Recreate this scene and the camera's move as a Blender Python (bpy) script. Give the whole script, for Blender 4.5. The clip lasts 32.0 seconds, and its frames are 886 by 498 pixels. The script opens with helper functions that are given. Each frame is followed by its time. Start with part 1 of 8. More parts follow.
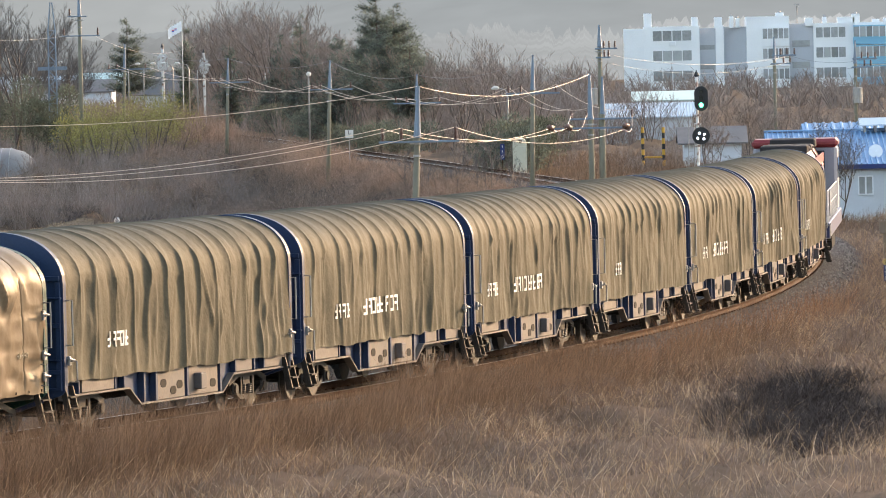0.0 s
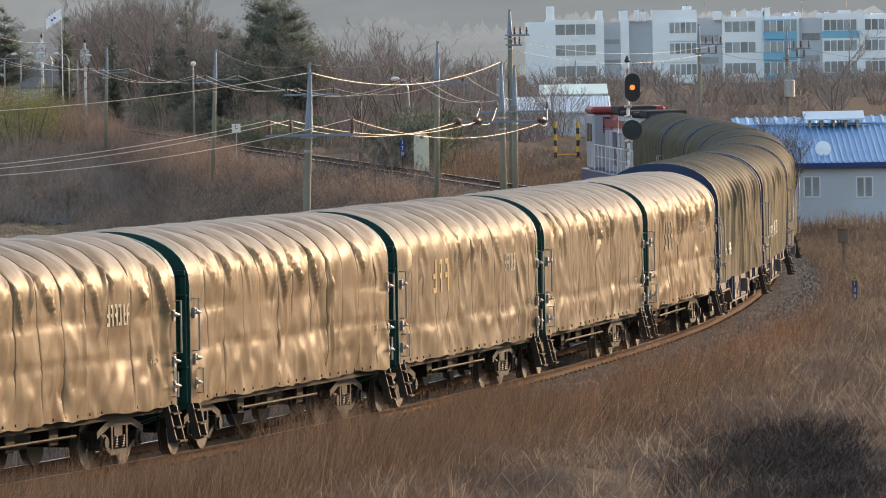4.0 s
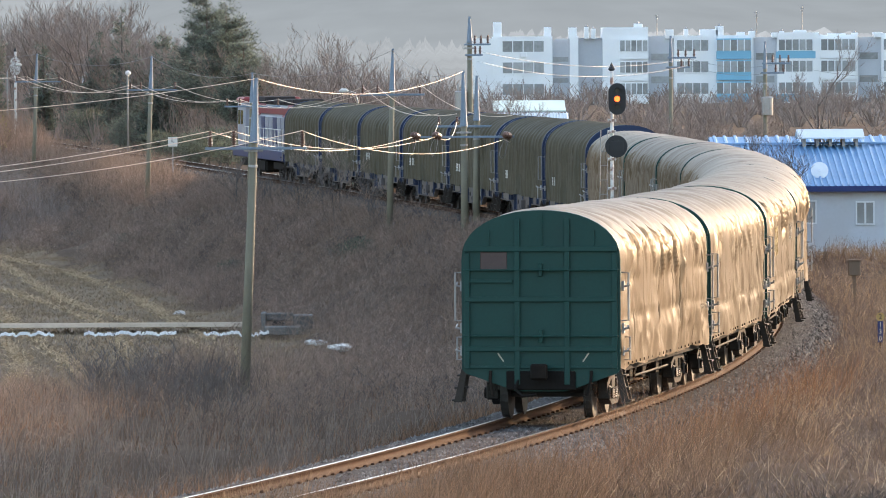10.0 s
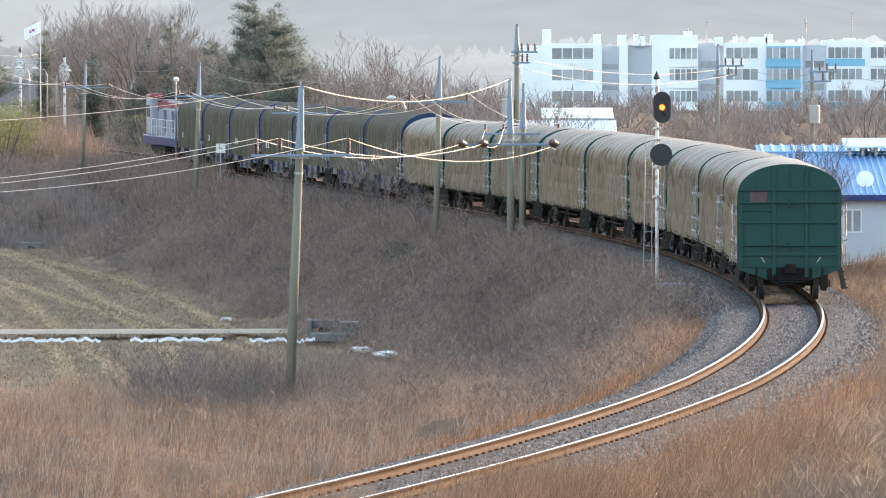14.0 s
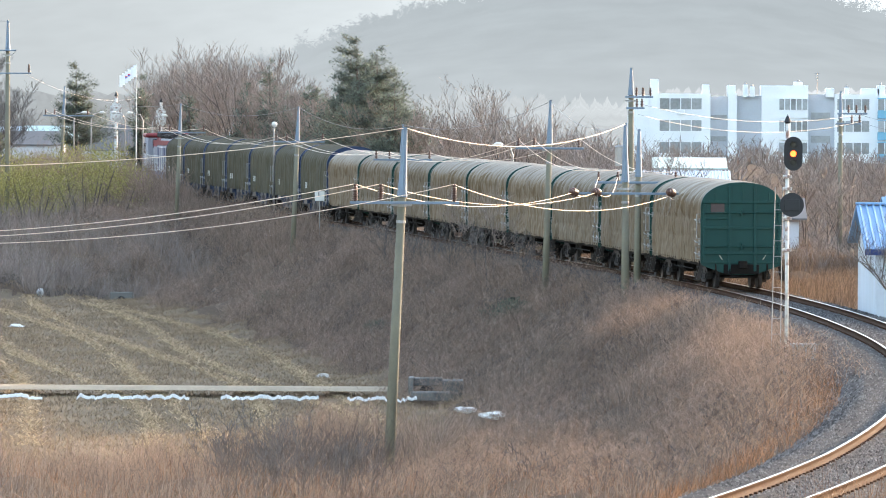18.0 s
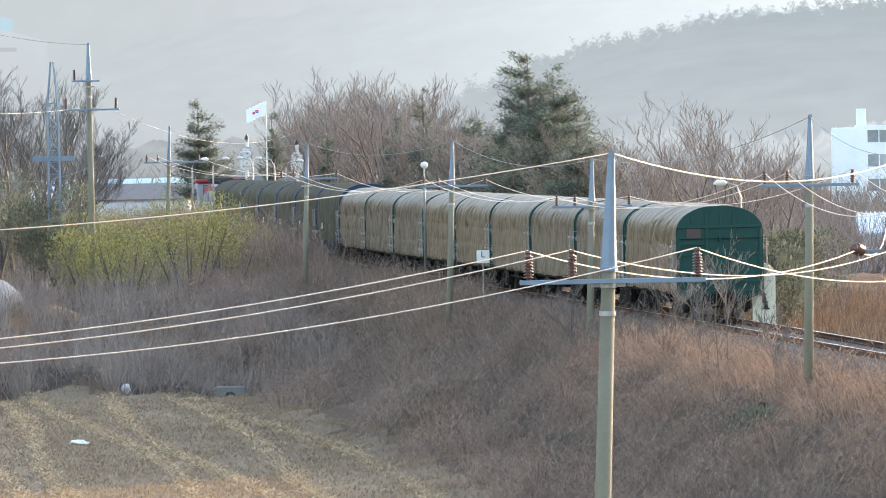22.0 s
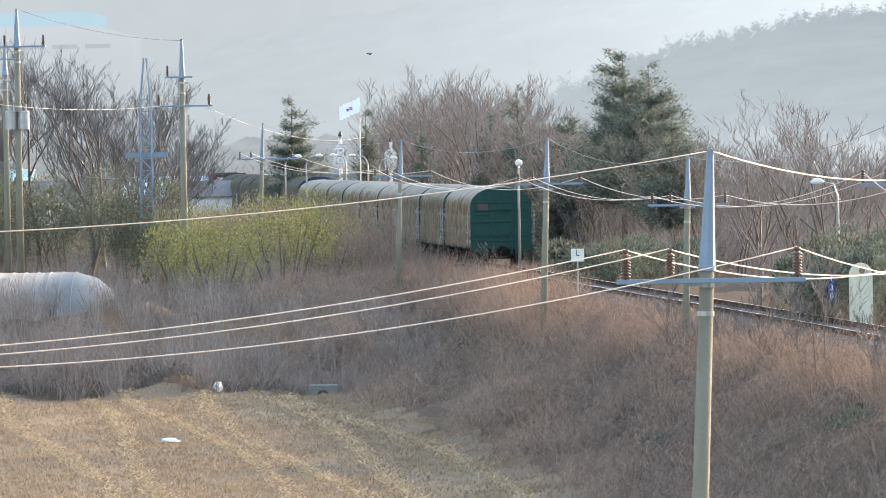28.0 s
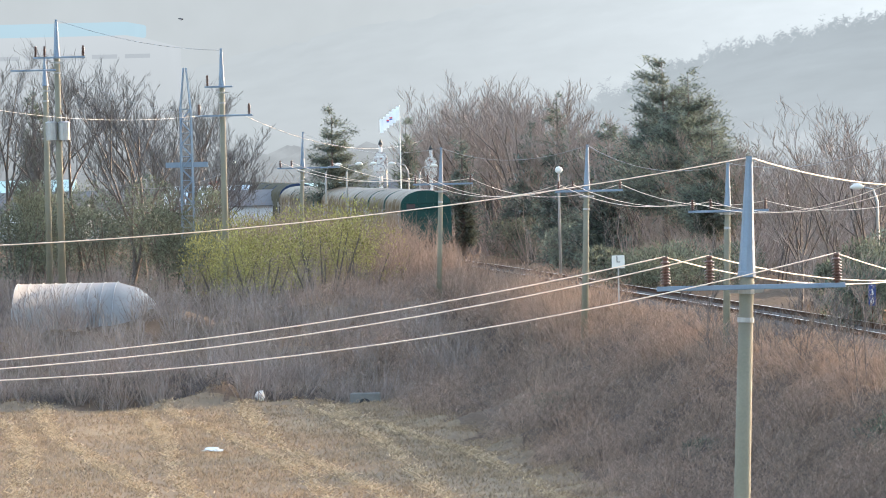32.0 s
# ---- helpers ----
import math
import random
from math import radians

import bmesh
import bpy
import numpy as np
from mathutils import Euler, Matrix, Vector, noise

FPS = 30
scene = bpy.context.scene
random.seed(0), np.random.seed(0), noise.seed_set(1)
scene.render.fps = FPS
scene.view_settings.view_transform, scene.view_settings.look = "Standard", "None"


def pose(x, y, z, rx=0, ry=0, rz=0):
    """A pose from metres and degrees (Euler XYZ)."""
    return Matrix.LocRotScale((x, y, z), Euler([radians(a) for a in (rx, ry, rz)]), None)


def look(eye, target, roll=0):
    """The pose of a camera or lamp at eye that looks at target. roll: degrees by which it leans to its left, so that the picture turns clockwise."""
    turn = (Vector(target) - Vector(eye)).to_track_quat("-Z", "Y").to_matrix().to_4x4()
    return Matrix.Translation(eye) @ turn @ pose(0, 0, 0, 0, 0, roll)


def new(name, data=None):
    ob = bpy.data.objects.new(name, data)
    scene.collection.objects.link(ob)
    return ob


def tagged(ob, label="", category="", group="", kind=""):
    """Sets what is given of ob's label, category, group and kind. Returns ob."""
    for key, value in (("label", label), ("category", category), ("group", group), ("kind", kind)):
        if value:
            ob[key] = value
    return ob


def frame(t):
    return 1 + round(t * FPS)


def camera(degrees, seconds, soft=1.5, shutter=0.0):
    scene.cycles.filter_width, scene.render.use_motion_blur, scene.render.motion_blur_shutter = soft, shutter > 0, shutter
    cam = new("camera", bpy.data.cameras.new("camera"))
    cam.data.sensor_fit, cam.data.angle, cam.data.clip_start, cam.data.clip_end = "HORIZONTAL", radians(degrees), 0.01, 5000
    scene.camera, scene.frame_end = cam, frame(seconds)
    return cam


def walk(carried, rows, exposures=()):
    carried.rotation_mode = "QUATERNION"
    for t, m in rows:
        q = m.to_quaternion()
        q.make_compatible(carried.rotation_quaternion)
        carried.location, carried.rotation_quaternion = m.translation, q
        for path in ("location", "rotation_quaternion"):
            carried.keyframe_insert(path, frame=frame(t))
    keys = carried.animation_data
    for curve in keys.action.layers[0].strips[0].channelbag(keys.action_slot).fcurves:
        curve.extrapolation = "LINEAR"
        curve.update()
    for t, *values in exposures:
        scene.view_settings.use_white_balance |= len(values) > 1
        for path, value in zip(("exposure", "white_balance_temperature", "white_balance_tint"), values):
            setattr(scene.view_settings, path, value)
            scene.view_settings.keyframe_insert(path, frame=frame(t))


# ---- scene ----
cam = camera(6.837, 32.0, soft=1.0)
PATH = [
    (0, pose(1.507, -68.661, 7.513, 88.3085, 0, 1.0746) @ pose(0, 0, 0, 0, 0, -1.307)),
    (0.5, pose(1.363, -57.484, 7.343, 88.2341, 0, 0.7463) @ pose(0, 0, 0, 0, 0, -1.136)),
    (1, pose(1.168, -47.624, 7.154, 88.2671, 0, 0.4665) @ pose(0, 0, 0, 0, 0, -0.949)),
    (1.5, pose(1.003, -41.854, 7.027, 88.2795, 0, 0.3399) @ pose(0, 0, 0, 0, 0, -0.747)),
    (2, pose(1.018, -40.491, 6.989, 88.2761, 0, 0.2949) @ pose(0, 0, 0, 0, 0, -0.682)),
    (2.5, pose(1.031, -40.707, 6.999, 88.2492, 0, 0.2906) @ pose(0, 0, 0, 0, 0, -0.737)),
    (3, pose(0.969, -40.958, 6.999, 88.2507, 0, 0.2834) @ pose(0, 0, 0, 0, 0, -0.903)),
    (3.5, pose(0.921, -39.729, 6.948, 88.2614, 0, 0.2963) @ pose(0, 0, 0, 0, 0, -1.054)),
    (4, pose(0.848, -34.966, 6.867, 88.2773, 0, 0.2519) @ pose(0, 0, 0, 0, 0, -1.035)),
    (4.5, pose(0.639, -27.794, 6.713, 88.2464, 0, 0.1442) @ pose(0, 0, 0, 0, 0, -1.024)),
    (6.5, pose(0.333, -18.038, 6.491, 88.3129, 0, -0.1995) @ pose(0, 0, 0, 0, 0, -0.930)),
    (7, pose(0.300, -14.318, 6.405, 88.3152, 0, -0.2079) @ pose(0, 0, 0, 0, 0, -0.778)),
    (7.5, pose(0.106, -10.436, 6.383, 88.2819, 0, -0.1980) @ pose(0, 0, 0, 0, 0, -0.907)),
    (8, pose(0.125, -8.587, 6.308, 88.2748, 0, -0.1005) @ pose(0, 0, 0, 0, 0, -0.999)),
    (8.5, pose(0.099, -8.591, 6.310, 88.3050, 0, -0.0759) @ pose(0, 0, 0, 0, 0, -0.679)),
    (9, pose(0.051, -8.927, 6.325, 88.3422, 0, -0.1588) @ pose(0, 0, 0, 0, 0, -0.330)),
    (9.5, pose(0.031, -9.206, 6.334, 88.3809, 0, -0.2241) @ pose(0, 0, 0, 0, 0, -0.312)),
    (10, pose(0.005, -9.309, 6.348, 88.4254, 0, -0.2528) @ pose(0, 0, 0, 0, 0, -0.340)),
    (10.5, pose(0.040, -9.341, 6.349, 88.4645, 0, -0.2119) @ pose(0, 0, 0, 0, 0, -0.082)),
    (11, pose(0.044, -9.360, 6.362, 88.4666, 0, -0.1443) @ pose(0, 0, 0, 0, 0, 0.003)),
    (11.5, pose(0.080, -9.491, 6.367, 88.4612, 0, -0.0543) @ pose(0, 0, 0, 0, 0, -0.096)),
    (12, pose(0.101, -9.662, 6.376, 88.4661, 0, 0.0042) @ pose(0, 0, 0, 0, 0, -0.321)),
    (12.5, pose(0.120, -9.726, 6.384, 88.4805, 0, 0.0383) @ pose(0, 0, 0, 0, 0, -0.323)),
    (13, pose(0.132, -9.736, 6.391, 88.4905, 0, 0.0449) @ pose(0, 0, 0, 0, 0, -0.335)),
    (13.5, pose(0.148, -9.765, 6.396, 88.4761, 0, 0.0618) @ pose(0, 0, 0, 0, 0, -0.239)),
    (15.5, pose(0.192, -9.251, 6.380, 88.4853, 0, 0.3703) @ pose(0, 0, 0, 0, 0, -0.095)),
    (16, pose(0.203, -10.096, 6.380, 88.5423, 0, 0.4868) @ pose(0, 0, 0, 0, 0, -0.091)),
    (16.5, pose(0.201, -10.283, 6.393, 88.6330, 0, 0.6051) @ pose(0, 0, 0, 0, 0, 0.064)),
    (17, pose(0.260, -8.853, 6.345, 88.7231, 0, 0.7934) @ pose(0, 0, 0, 0, 0, 0.228)),
    (17.5, pose(0.145, -3.503, 6.216, 88.7843, 0, 0.9066) @ pose(0, 0, 0, 0, 0, 0.202)),
    (18, pose(-0.184, 5.876, 6.074, 88.8739, 0, 0.9203) @ pose(0, 0, 0, 0, 0, 0.273)),
    (18.5, pose(-0.554, 17.047, 5.925, 88.9628, 0, 1.0043) @ pose(0, 0, 0, 0, 0, 0.306)),
    (19, pose(-0.921, 30.021, 5.767, 89.0023, 0, 1.1433) @ pose(0, 0, 0, 0, 0, 0.092)),
    (19.5, pose(-1.272, 45.461, 5.713, 89.0776, 0, 1.3372) @ pose(0, 0, 0, 0, 0, -0.083)),
    (20, pose(-1.615, 61.110, 5.662, 89.0817, 0, 1.6036) @ pose(0, 0, 0, 0, 0, -0.337)),
    (20.5, pose(-1.974, 75.566, 5.555, 89.0757, 0, 1.7909) @ pose(0, 0, 0, 0, 0, -0.268)),
    (21, pose(-2.472, 87.001, 5.494, 89.1474, 0, 2.0404) @ pose(0, 0, 0, 0, 0, -0.412)),
    (21.5, pose(-2.543, 92.042, 5.459, 89.2188, 0, 2.1798) @ pose(0, 0, 0, 0, 0, -0.943)),
    (22, pose(-2.577, 93.036, 5.452, 89.2466, 0, 2.2769) @ pose(0, 0, 0, 0, 0, -1.149)),
    (22.5, pose(-2.617, 93.797, 5.429, 89.2455, 0, 2.3532) @ pose(0, 0, 0, 0, 0, -1.040)),
    (23, pose(-2.629, 94.652, 5.409, 89.2202, 0, 2.4198) @ pose(0, 0, 0, 0, 0, -1.076)),
    (23.5, pose(-2.686, 95.239, 5.406, 89.2310, 0, 2.4678) @ pose(0, 0, 0, 0, 0, -0.987)),
    (24, pose(-2.663, 95.251, 5.411, 89.2434, 0, 2.5020) @ pose(0, 0, 0, 0, 0, -1.139)),
    (24.5, pose(-2.643, 95.107, 5.419, 89.2543, 0, 2.5444) @ pose(0, 0, 0, 0, 0, -1.151)),
    (25, pose(-2.675, 95.190, 5.419, 89.2402, 0, 2.6065) @ pose(0, 0, 0, 0, 0, -1.237)),
    (25.5, pose(-2.669, 95.306, 5.424, 89.2098, 0, 2.6994) @ pose(0, 0, 0, 0, 0, -1.185)),
    (27.5, pose(-2.697, 94.741, 5.437, 89.2809, 0, 2.8816) @ pose(0, 0, 0, 0, 0, -0.955)),
    (28, pose(-2.695, 94.767, 5.439, 89.2427, 0, 2.9963) @ pose(0, 0, 0, 0, 0, -0.955)),
    (28.5, pose(-2.692, 94.744, 5.444, 89.2323, 0, 3.0643) @ pose(0, 0, 0, 0, 0, -0.867)),
    (29, pose(-2.714, 94.656, 5.440, 89.2520, 0, 3.1096) @ pose(0, 0, 0, 0, 0, -0.997)),
    (29.5, pose(-2.709, 94.572, 5.445, 89.2708, 0, 3.1434) @ pose(0, 0, 0, 0, 0, -1.038)),
    (30, pose(-2.727, 94.475, 5.443, 89.2541, 0, 3.1583) @ pose(0, 0, 0, 0, 0, -0.958)),
    (30.5, pose(-2.711, 94.414, 5.448, 89.2540, 0, 3.1842) @ pose(0, 0, 0, 0, 0, -0.889)),
    (31, pose(-2.687, 94.392, 5.458, 89.2576, 0, 3.2017) @ pose(0, 0, 0, 0, 0, -1.087)),
    (31.5, pose(-2.697, 94.373, 5.455, 89.2865, 0, 3.2443) @ pose(0, 0, 0, 0, 0, -1.216)),
    (32, pose(-2.662, 94.424, 5.461, 89.3057, 0, 3.3125) @ pose(0, 0, 0, 0, 0, -1.362)),
]
EXPOSURES = [(0, 2.03, 6500, 10), (1, 1.96, 6480, 10), (4, 1.58, 6450, 10), (7, 1.42, 6350, 10), (8, 1.46, 6200, 10), (9, 1.68, 6150, 10), (10, 2.08, 6200, 10), (11, 2.47, 6250, 9), (13, 2.57, 6270, 9), (19, 2.56, 6250, 8), (23, 2.55, 6150, 8), (32, 2.53, 6100, 8)]
walk(cam, PATH, EXPOSURES)

# ---- light ----
SUN_AZ, SUN_EL = radians(43), radians(14)   # from +y towards +x
world = bpy.data.worlds.new("world")
scene.world = world
world.use_nodes = True
wn = world.node_tree.nodes
sky = wn.new("ShaderNodeTexSky")
sky.sky_type, sky.sun_disc = "NISHITA", False
sky.sun_elevation, sky.sun_rotation = SUN_EL, SUN_AZ
sky.air_density, sky.dust_density, sky.ozone_density = 1.0, 2.0, 1.0
wn["Background"].inputs["Strength"].default_value = 0.15
haze = wn.new("ShaderNodeHueSaturation")        # thin haze takes most of the blue out of the sky
haze.inputs["Saturation"].default_value = 0.8
world.node_tree.links.new(sky.outputs[0], haze.inputs["Color"])
world.node_tree.links.new(haze.outputs[0], wn["Background"].inputs["Color"])
sun_data = bpy.data.lights.new("sun", "SUN")
sun_data.energy, sun_data.angle, sun_data.color = 1.7, radians(2), (1.0, 0.63, 0.33)
sun_ob = new("sun", sun_data)
sun_dir = Vector((math.sin(SUN_AZ) * math.cos(SUN_EL), math.cos(SUN_AZ) * math.cos(SUN_EL), math.sin(SUN_EL)))
sun_ob.matrix_world = look(sun_dir * 300, (0, 0, 0))


# ---- materials ----
def node_mat(name, base, rough=0.7, metal=0.0, var=0.25, scale=3.0, fine=40.0, bump=0.3, island=0.0, objvar=0.0,
             stain=None, stain_amt=0.5, spec=0.5, dist=0.01, thin=0.0, tint=None):
    """Principled material: two scales of colour variation, optional stain colour, bump."""
    m = bpy.data.materials.new(name)
    m.use_nodes = True
    nt = m.node_tree
    N, L = nt.nodes, nt.links
    b = N["Principled BSDF"]
    b.inputs["Roughness"].default_value, b.inputs["Metallic"].default_value = rough, metal
    b.inputs["Specular IOR Level"].default_value = spec
    if tint:
        b.inputs["Specular Tint"].default_value = (*tint, 1)
    co = N.new("ShaderNodeTexCoord")
    big = N.new("ShaderNodeTexNoise")
    big.inputs["Scale"].default_value, big.inputs["Detail"].default_value = scale, 5
    sml = N.new("ShaderNodeTexNoise")
    sml.inputs["Scale"].default_value, sml.inputs["Detail"].default_value = fine, 4
    L.new(co.outputs["Object"], big.inputs["Vector"])
    L.new(co.outputs["Object"], sml.inputs["Vector"])
    add = N.new("ShaderNodeMath")
    add.operation = "ADD"
    L.new(big.outputs["Fac"], add.inputs[0])
    L.new(sml.outputs["Fac"], add.inputs[1])
    last = add.outputs[0]
    lo_ = 1.0
    if island or objvar:
        src = N.new("ShaderNodeNewGeometry").outputs["Random Per Island"] if island else N.new("ShaderNodeObjectInfo").outputs["Random"]
        mul = N.new("ShaderNodeMath")
        mul.operation = "MULTIPLY_ADD"
        L.new(src, mul.inputs[0])
        mul.inputs[1].default_value = (island or objvar) * 2
        L.new(last, mul.inputs[2])
        last = mul.outputs[0]
        lo_ = 1.0 + (island or objvar)
    mp = N.new("ShaderNodeMapRange")
    mp.inputs["From Min"].default_value, mp.inputs["From Max"].default_value = lo_ - 0.55, lo_ + 0.55
    mp.inputs["To Min"].default_value, mp.inputs["To Max"].default_value = 1 - var, 1 + var
    L.new(last, mp.inputs["Value"])
    hsv = N.new("ShaderNodeHueSaturation")
    hsv.inputs["Color"].default_value = (*base, 1)
    L.new(mp.outputs[0], hsv.inputs["Value"])
    out = hsv.outputs["Color"]
    if stain:
        st = N.new("ShaderNodeTexNoise")
        st.inputs["Scale"].default_value, st.inputs["Detail"].default_value = scale * 0.6, 6
        L.new(co.outputs["Object"], st.inputs["Vector"])
        mr = N.new("ShaderNodeMapRange")
        mr.inputs["From Min"].default_value, mr.inputs["From Max"].default_value = 0.5, 0.68
        mr.inputs["To Max"].default_value = stain_amt
        L.new(st.outputs["Fac"], mr.inputs["Value"])
        mix = N.new("ShaderNodeMix")
        mix.data_type = "RGBA"
        L.new(mr.outputs[0], mix.inputs["Factor"])
        L.new(out, mix.inputs["A"])
        mix.inputs["B"].default_value = (*stain, 1)
        out = mix.outputs["Result"]
    L.new(out, b.inputs["Base Color"])
    if bump:
        bp = N.new("ShaderNodeBump")
        bp.inputs["Strength"].default_value, bp.inputs["Distance"].default_value = bump, dist
        L.new(sml.outputs["Fac"], bp.inputs["Height"])
        L.new(bp.outputs[0], b.inputs["Normal"])
    if thin:
        tl, mx = N.new("ShaderNodeBsdfTranslucent"), N.new("ShaderNodeMixShader")
        L.new(out, tl.inputs["Color"])
        mx.inputs["Fac"].default_value = thin
        L.new(b.outputs[0], mx.inputs[1])
        L.new(tl.outputs[0], mx.inputs[2])
        L.new(mx.outputs[0], N["Material Output"].inputs["Surface"])
    return m


def glow_mat(name, col, strength):
    m = bpy.data.materials.new(name)
    m.use_nodes = True
    b = m.node_tree.nodes["Principled BSDF"]
    b.inputs["Base Color"].default_value = (*col, 1)
    b.inputs["Emission Color"].default_value = (*col, 1)
    b.inputs["Emission Strength"].default_value = strength
    return m


M = dict(
    earth=node_mat("dry_earth", (0.12, 0.088, 0.065), 0.95, scale=0.35, fine=6, bump=0.8, var=0.45, stain=(0.1, 0.075, 0.05), dist=0.06, spec=0.03),
    ballast=node_mat("ballast_stone", (0.095, 0.088, 0.083), 0.9, scale=2.0, fine=14, var=0.75, bump=1.0, stain=(0.13, 0.10, 0.075), stain_amt=0.35, dist=0.05, spec=0.03),
    stone=node_mat("ballast_chip", (0.135, 0.128, 0.122), 0.9, scale=2, fine=30, var=0.6, island=0.7, bump=0.2, spec=0.08),
    rust=node_mat("rusty_rail", (0.058, 0.031, 0.019), 0.8, scale=3, fine=30, var=0.3, bump=0.2, spec=0.05),
    railtop=node_mat("polished_rail_head", (0.55, 0.52, 0.48), 0.28, 1.0, scale=4, fine=60, var=0.15, bump=0.05),
    sleeper=node_mat("concrete_sleeper", (0.13, 0.118, 0.102), 0.9, scale=3, fine=30, var=0.3, objvar=0.4, spec=0.03),
    tarp=node_mat("beige_vinyl_tarpaulin", (0.163, 0.119, 0.075), 0.42, scale=0.9, fine=8, var=0.16, bump=0.2, stain=(0.135, 0.1, 0.065), stain_amt=0.6, spec=0.08, dist=0.02, tint=(1.0, 0.78, 0.5)),
    tarp_grey=node_mat("grey_beige_vinyl_tarpaulin", (0.15, 0.114, 0.076), 0.44, scale=0.8, fine=8, var=0.18, bump=0.22, stain=(0.125, 0.098, 0.068), stain_amt=0.6, spec=0.07, dist=0.02, tint=(1.0, 0.78, 0.5)),
    tarp_olive=node_mat("olive_canvas_tarpaulin", (0.09, 0.078, 0.053), 0.65, scale=0.8, fine=9, var=0.25, bump=0.35, stain=(0.055, 0.053, 0.038), stain_amt=0.6, spec=0.06, dist=0.03),
    green=node_mat("green_wagon_paint", (0.006, 0.041, 0.034), 0.5, scale=1.2, fine=20, var=0.22, bump=0.1, stain=(0.011, 0.033, 0.028), stain_amt=0.5, spec=0.25),
    blue=node_mat("blue_wagon_paint", (0.018, 0.033, 0.078), 0.5, scale=1.2, fine=20, var=0.25, bump=0.1, stain=(0.03, 0.033, 0.045), stain_amt=0.5, spec=0.25),
    sill=node_mat("dusty_steel_frame", (0.037, 0.031, 0.026), 0.6, scale=2, fine=20, var=0.35, bump=0.2, stain=(0.028, 0.022, 0.018), stain_amt=0.7, spec=0.1),
    under=node_mat("sooty_underframe", (0.011, 0.0095, 0.0085), 0.6, scale=3, fine=25, var=0.4, bump=0.2, stain=(0.024, 0.017, 0.012), stain_amt=0.5, spec=0.06),
    dusty=node_mat("dust_covered_blue_grey_steel", (0.135, 0.113, 0.096), 0.65, scale=1.5, fine=16, var=0.3, bump=0.15, stain=(0.08, 0.078, 0.085), stain_amt=0.6, spec=0.2),
    bogie=node_mat("grimy_cast_steel", (0.013, 0.011, 0.0098), 0.45, scale=3, fine=25, var=0.5, bump=0.3, stain=(0.03, 0.025, 0.02), stain_amt=0.6, spec=0.22),
    wheel=node_mat("wheel_steel", (0.02, 0.017, 0.015), 0.55, 0.0, scale=4, fine=30, var=0.3),
    steel=node_mat("galvanised_steel", (0.3, 0.29, 0.28), 0.45, 0.6, scale=5, fine=40, var=0.2),
    window_dirty=node_mat("dirty_placard", (0.05, 0.028, 0.025), 0.5, scale=6, fine=40, var=0.3),
    white=node_mat("white_marking_paint", (0.62, 0.6, 0.55), 0.6, scale=4, fine=40, var=0.12),
    mark=node_mat("faded_pale_marking", (0.38, 0.33, 0.25), 0.36, scale=4, fine=40, var=0.15, spec=0.38),
    mark_dark=node_mat("faded_dark_marking", (0.13, 0.1, 0.07), 0.5, scale=4, fine=40, var=0.15, spec=0.3),
    mark_yellow=node_mat("faded_yellow_marking", (0.38, 0.28, 0.1), 0.36, scale=4, fine=40, var=0.15, spec=0.38),
)


# ---- geometry helpers ----
def mesh_np(name, verts, faces_idx, size, mat, smooth=False):
    """Mesh from arrays: verts (n,3), faces_idx (m,size)."""
    me = bpy.data.meshes.new(name)
    verts = np.asarray(verts, np.float32)
    faces_idx = np.asarray(faces_idx, np.int32)
    m = len(faces_idx)
    me.vertices.add(len(verts))
    me.vertices.foreach_set("co", verts.ravel())
    me.loops.add(m * size)
    me.loops.foreach_set("vertex_index", faces_idx.ravel())
    me.polygons.add(m)
    me.polygons.foreach_set("loop_start", np.arange(0, m * size, size, dtype=np.int32))
    me.update(calc_edges=True)
    if smooth:
        me.polygons.foreach_set("use_smooth", np.ones(m, dtype=bool))
    me.materials.append(mat)
    return me


def finish(bm, name, mat, smooth=False):
    me = bpy.data.meshes.new(name)
    bm.normal_update()
    bm.to_mesh(me)
    bm.free()
    for m in (mat if isinstance(mat, (list, tuple)) else [mat]):
        me.materials.append(m)
    if smooth:
        for poly in me.polygons:
            poly.use_smooth = True
    return me


def part(name, bm, mat, parent=None, label="", m=None, smooth=False):
    """Links a bmesh (or a finished mesh) as one mesh object under parent."""
    me = bm if isinstance(bm, bpy.types.Mesh) else finish(bm, name, mat, smooth)
    ob = new(name, me)
    if parent is not None:
        ob.parent = parent
    if m is not None:
        ob.matrix_basis = m
    if label:
        ob["label"] = label
    return ob


def empty(name, m=None, label="", category="", group="", kind=""):
    ob = new(name)
    ob.empty_display_size = 0.2
    if m is not None:
        ob.matrix_basis = m
    return tagged(ob, label, category, group, kind)


def box(bm, x0, x1, y0, y1, z0, z1, bevel=0.0):
    vs = [bm.verts.new(c) for c in ((x0, y0, z0), (x1, y0, z0), (x1, y1, z0), (x0, y1, z0), (x0, y0, z1), (x1, y0, z1), (x1, y1, z1), (x0, y1, z1))]
    fs = [bm.faces.new([vs[i] for i in q]) for q in ((3, 2, 1, 0), (4, 5, 6, 7), (0, 1, 5, 4), (1, 2, 6, 5), (2, 3, 7, 6), (3, 0, 4, 7))]
    if bevel:
        bmesh.ops.bevel(bm, geom=list({e for f in fs for e in f.edges}), offset=bevel, segments=1, affect="EDGES")


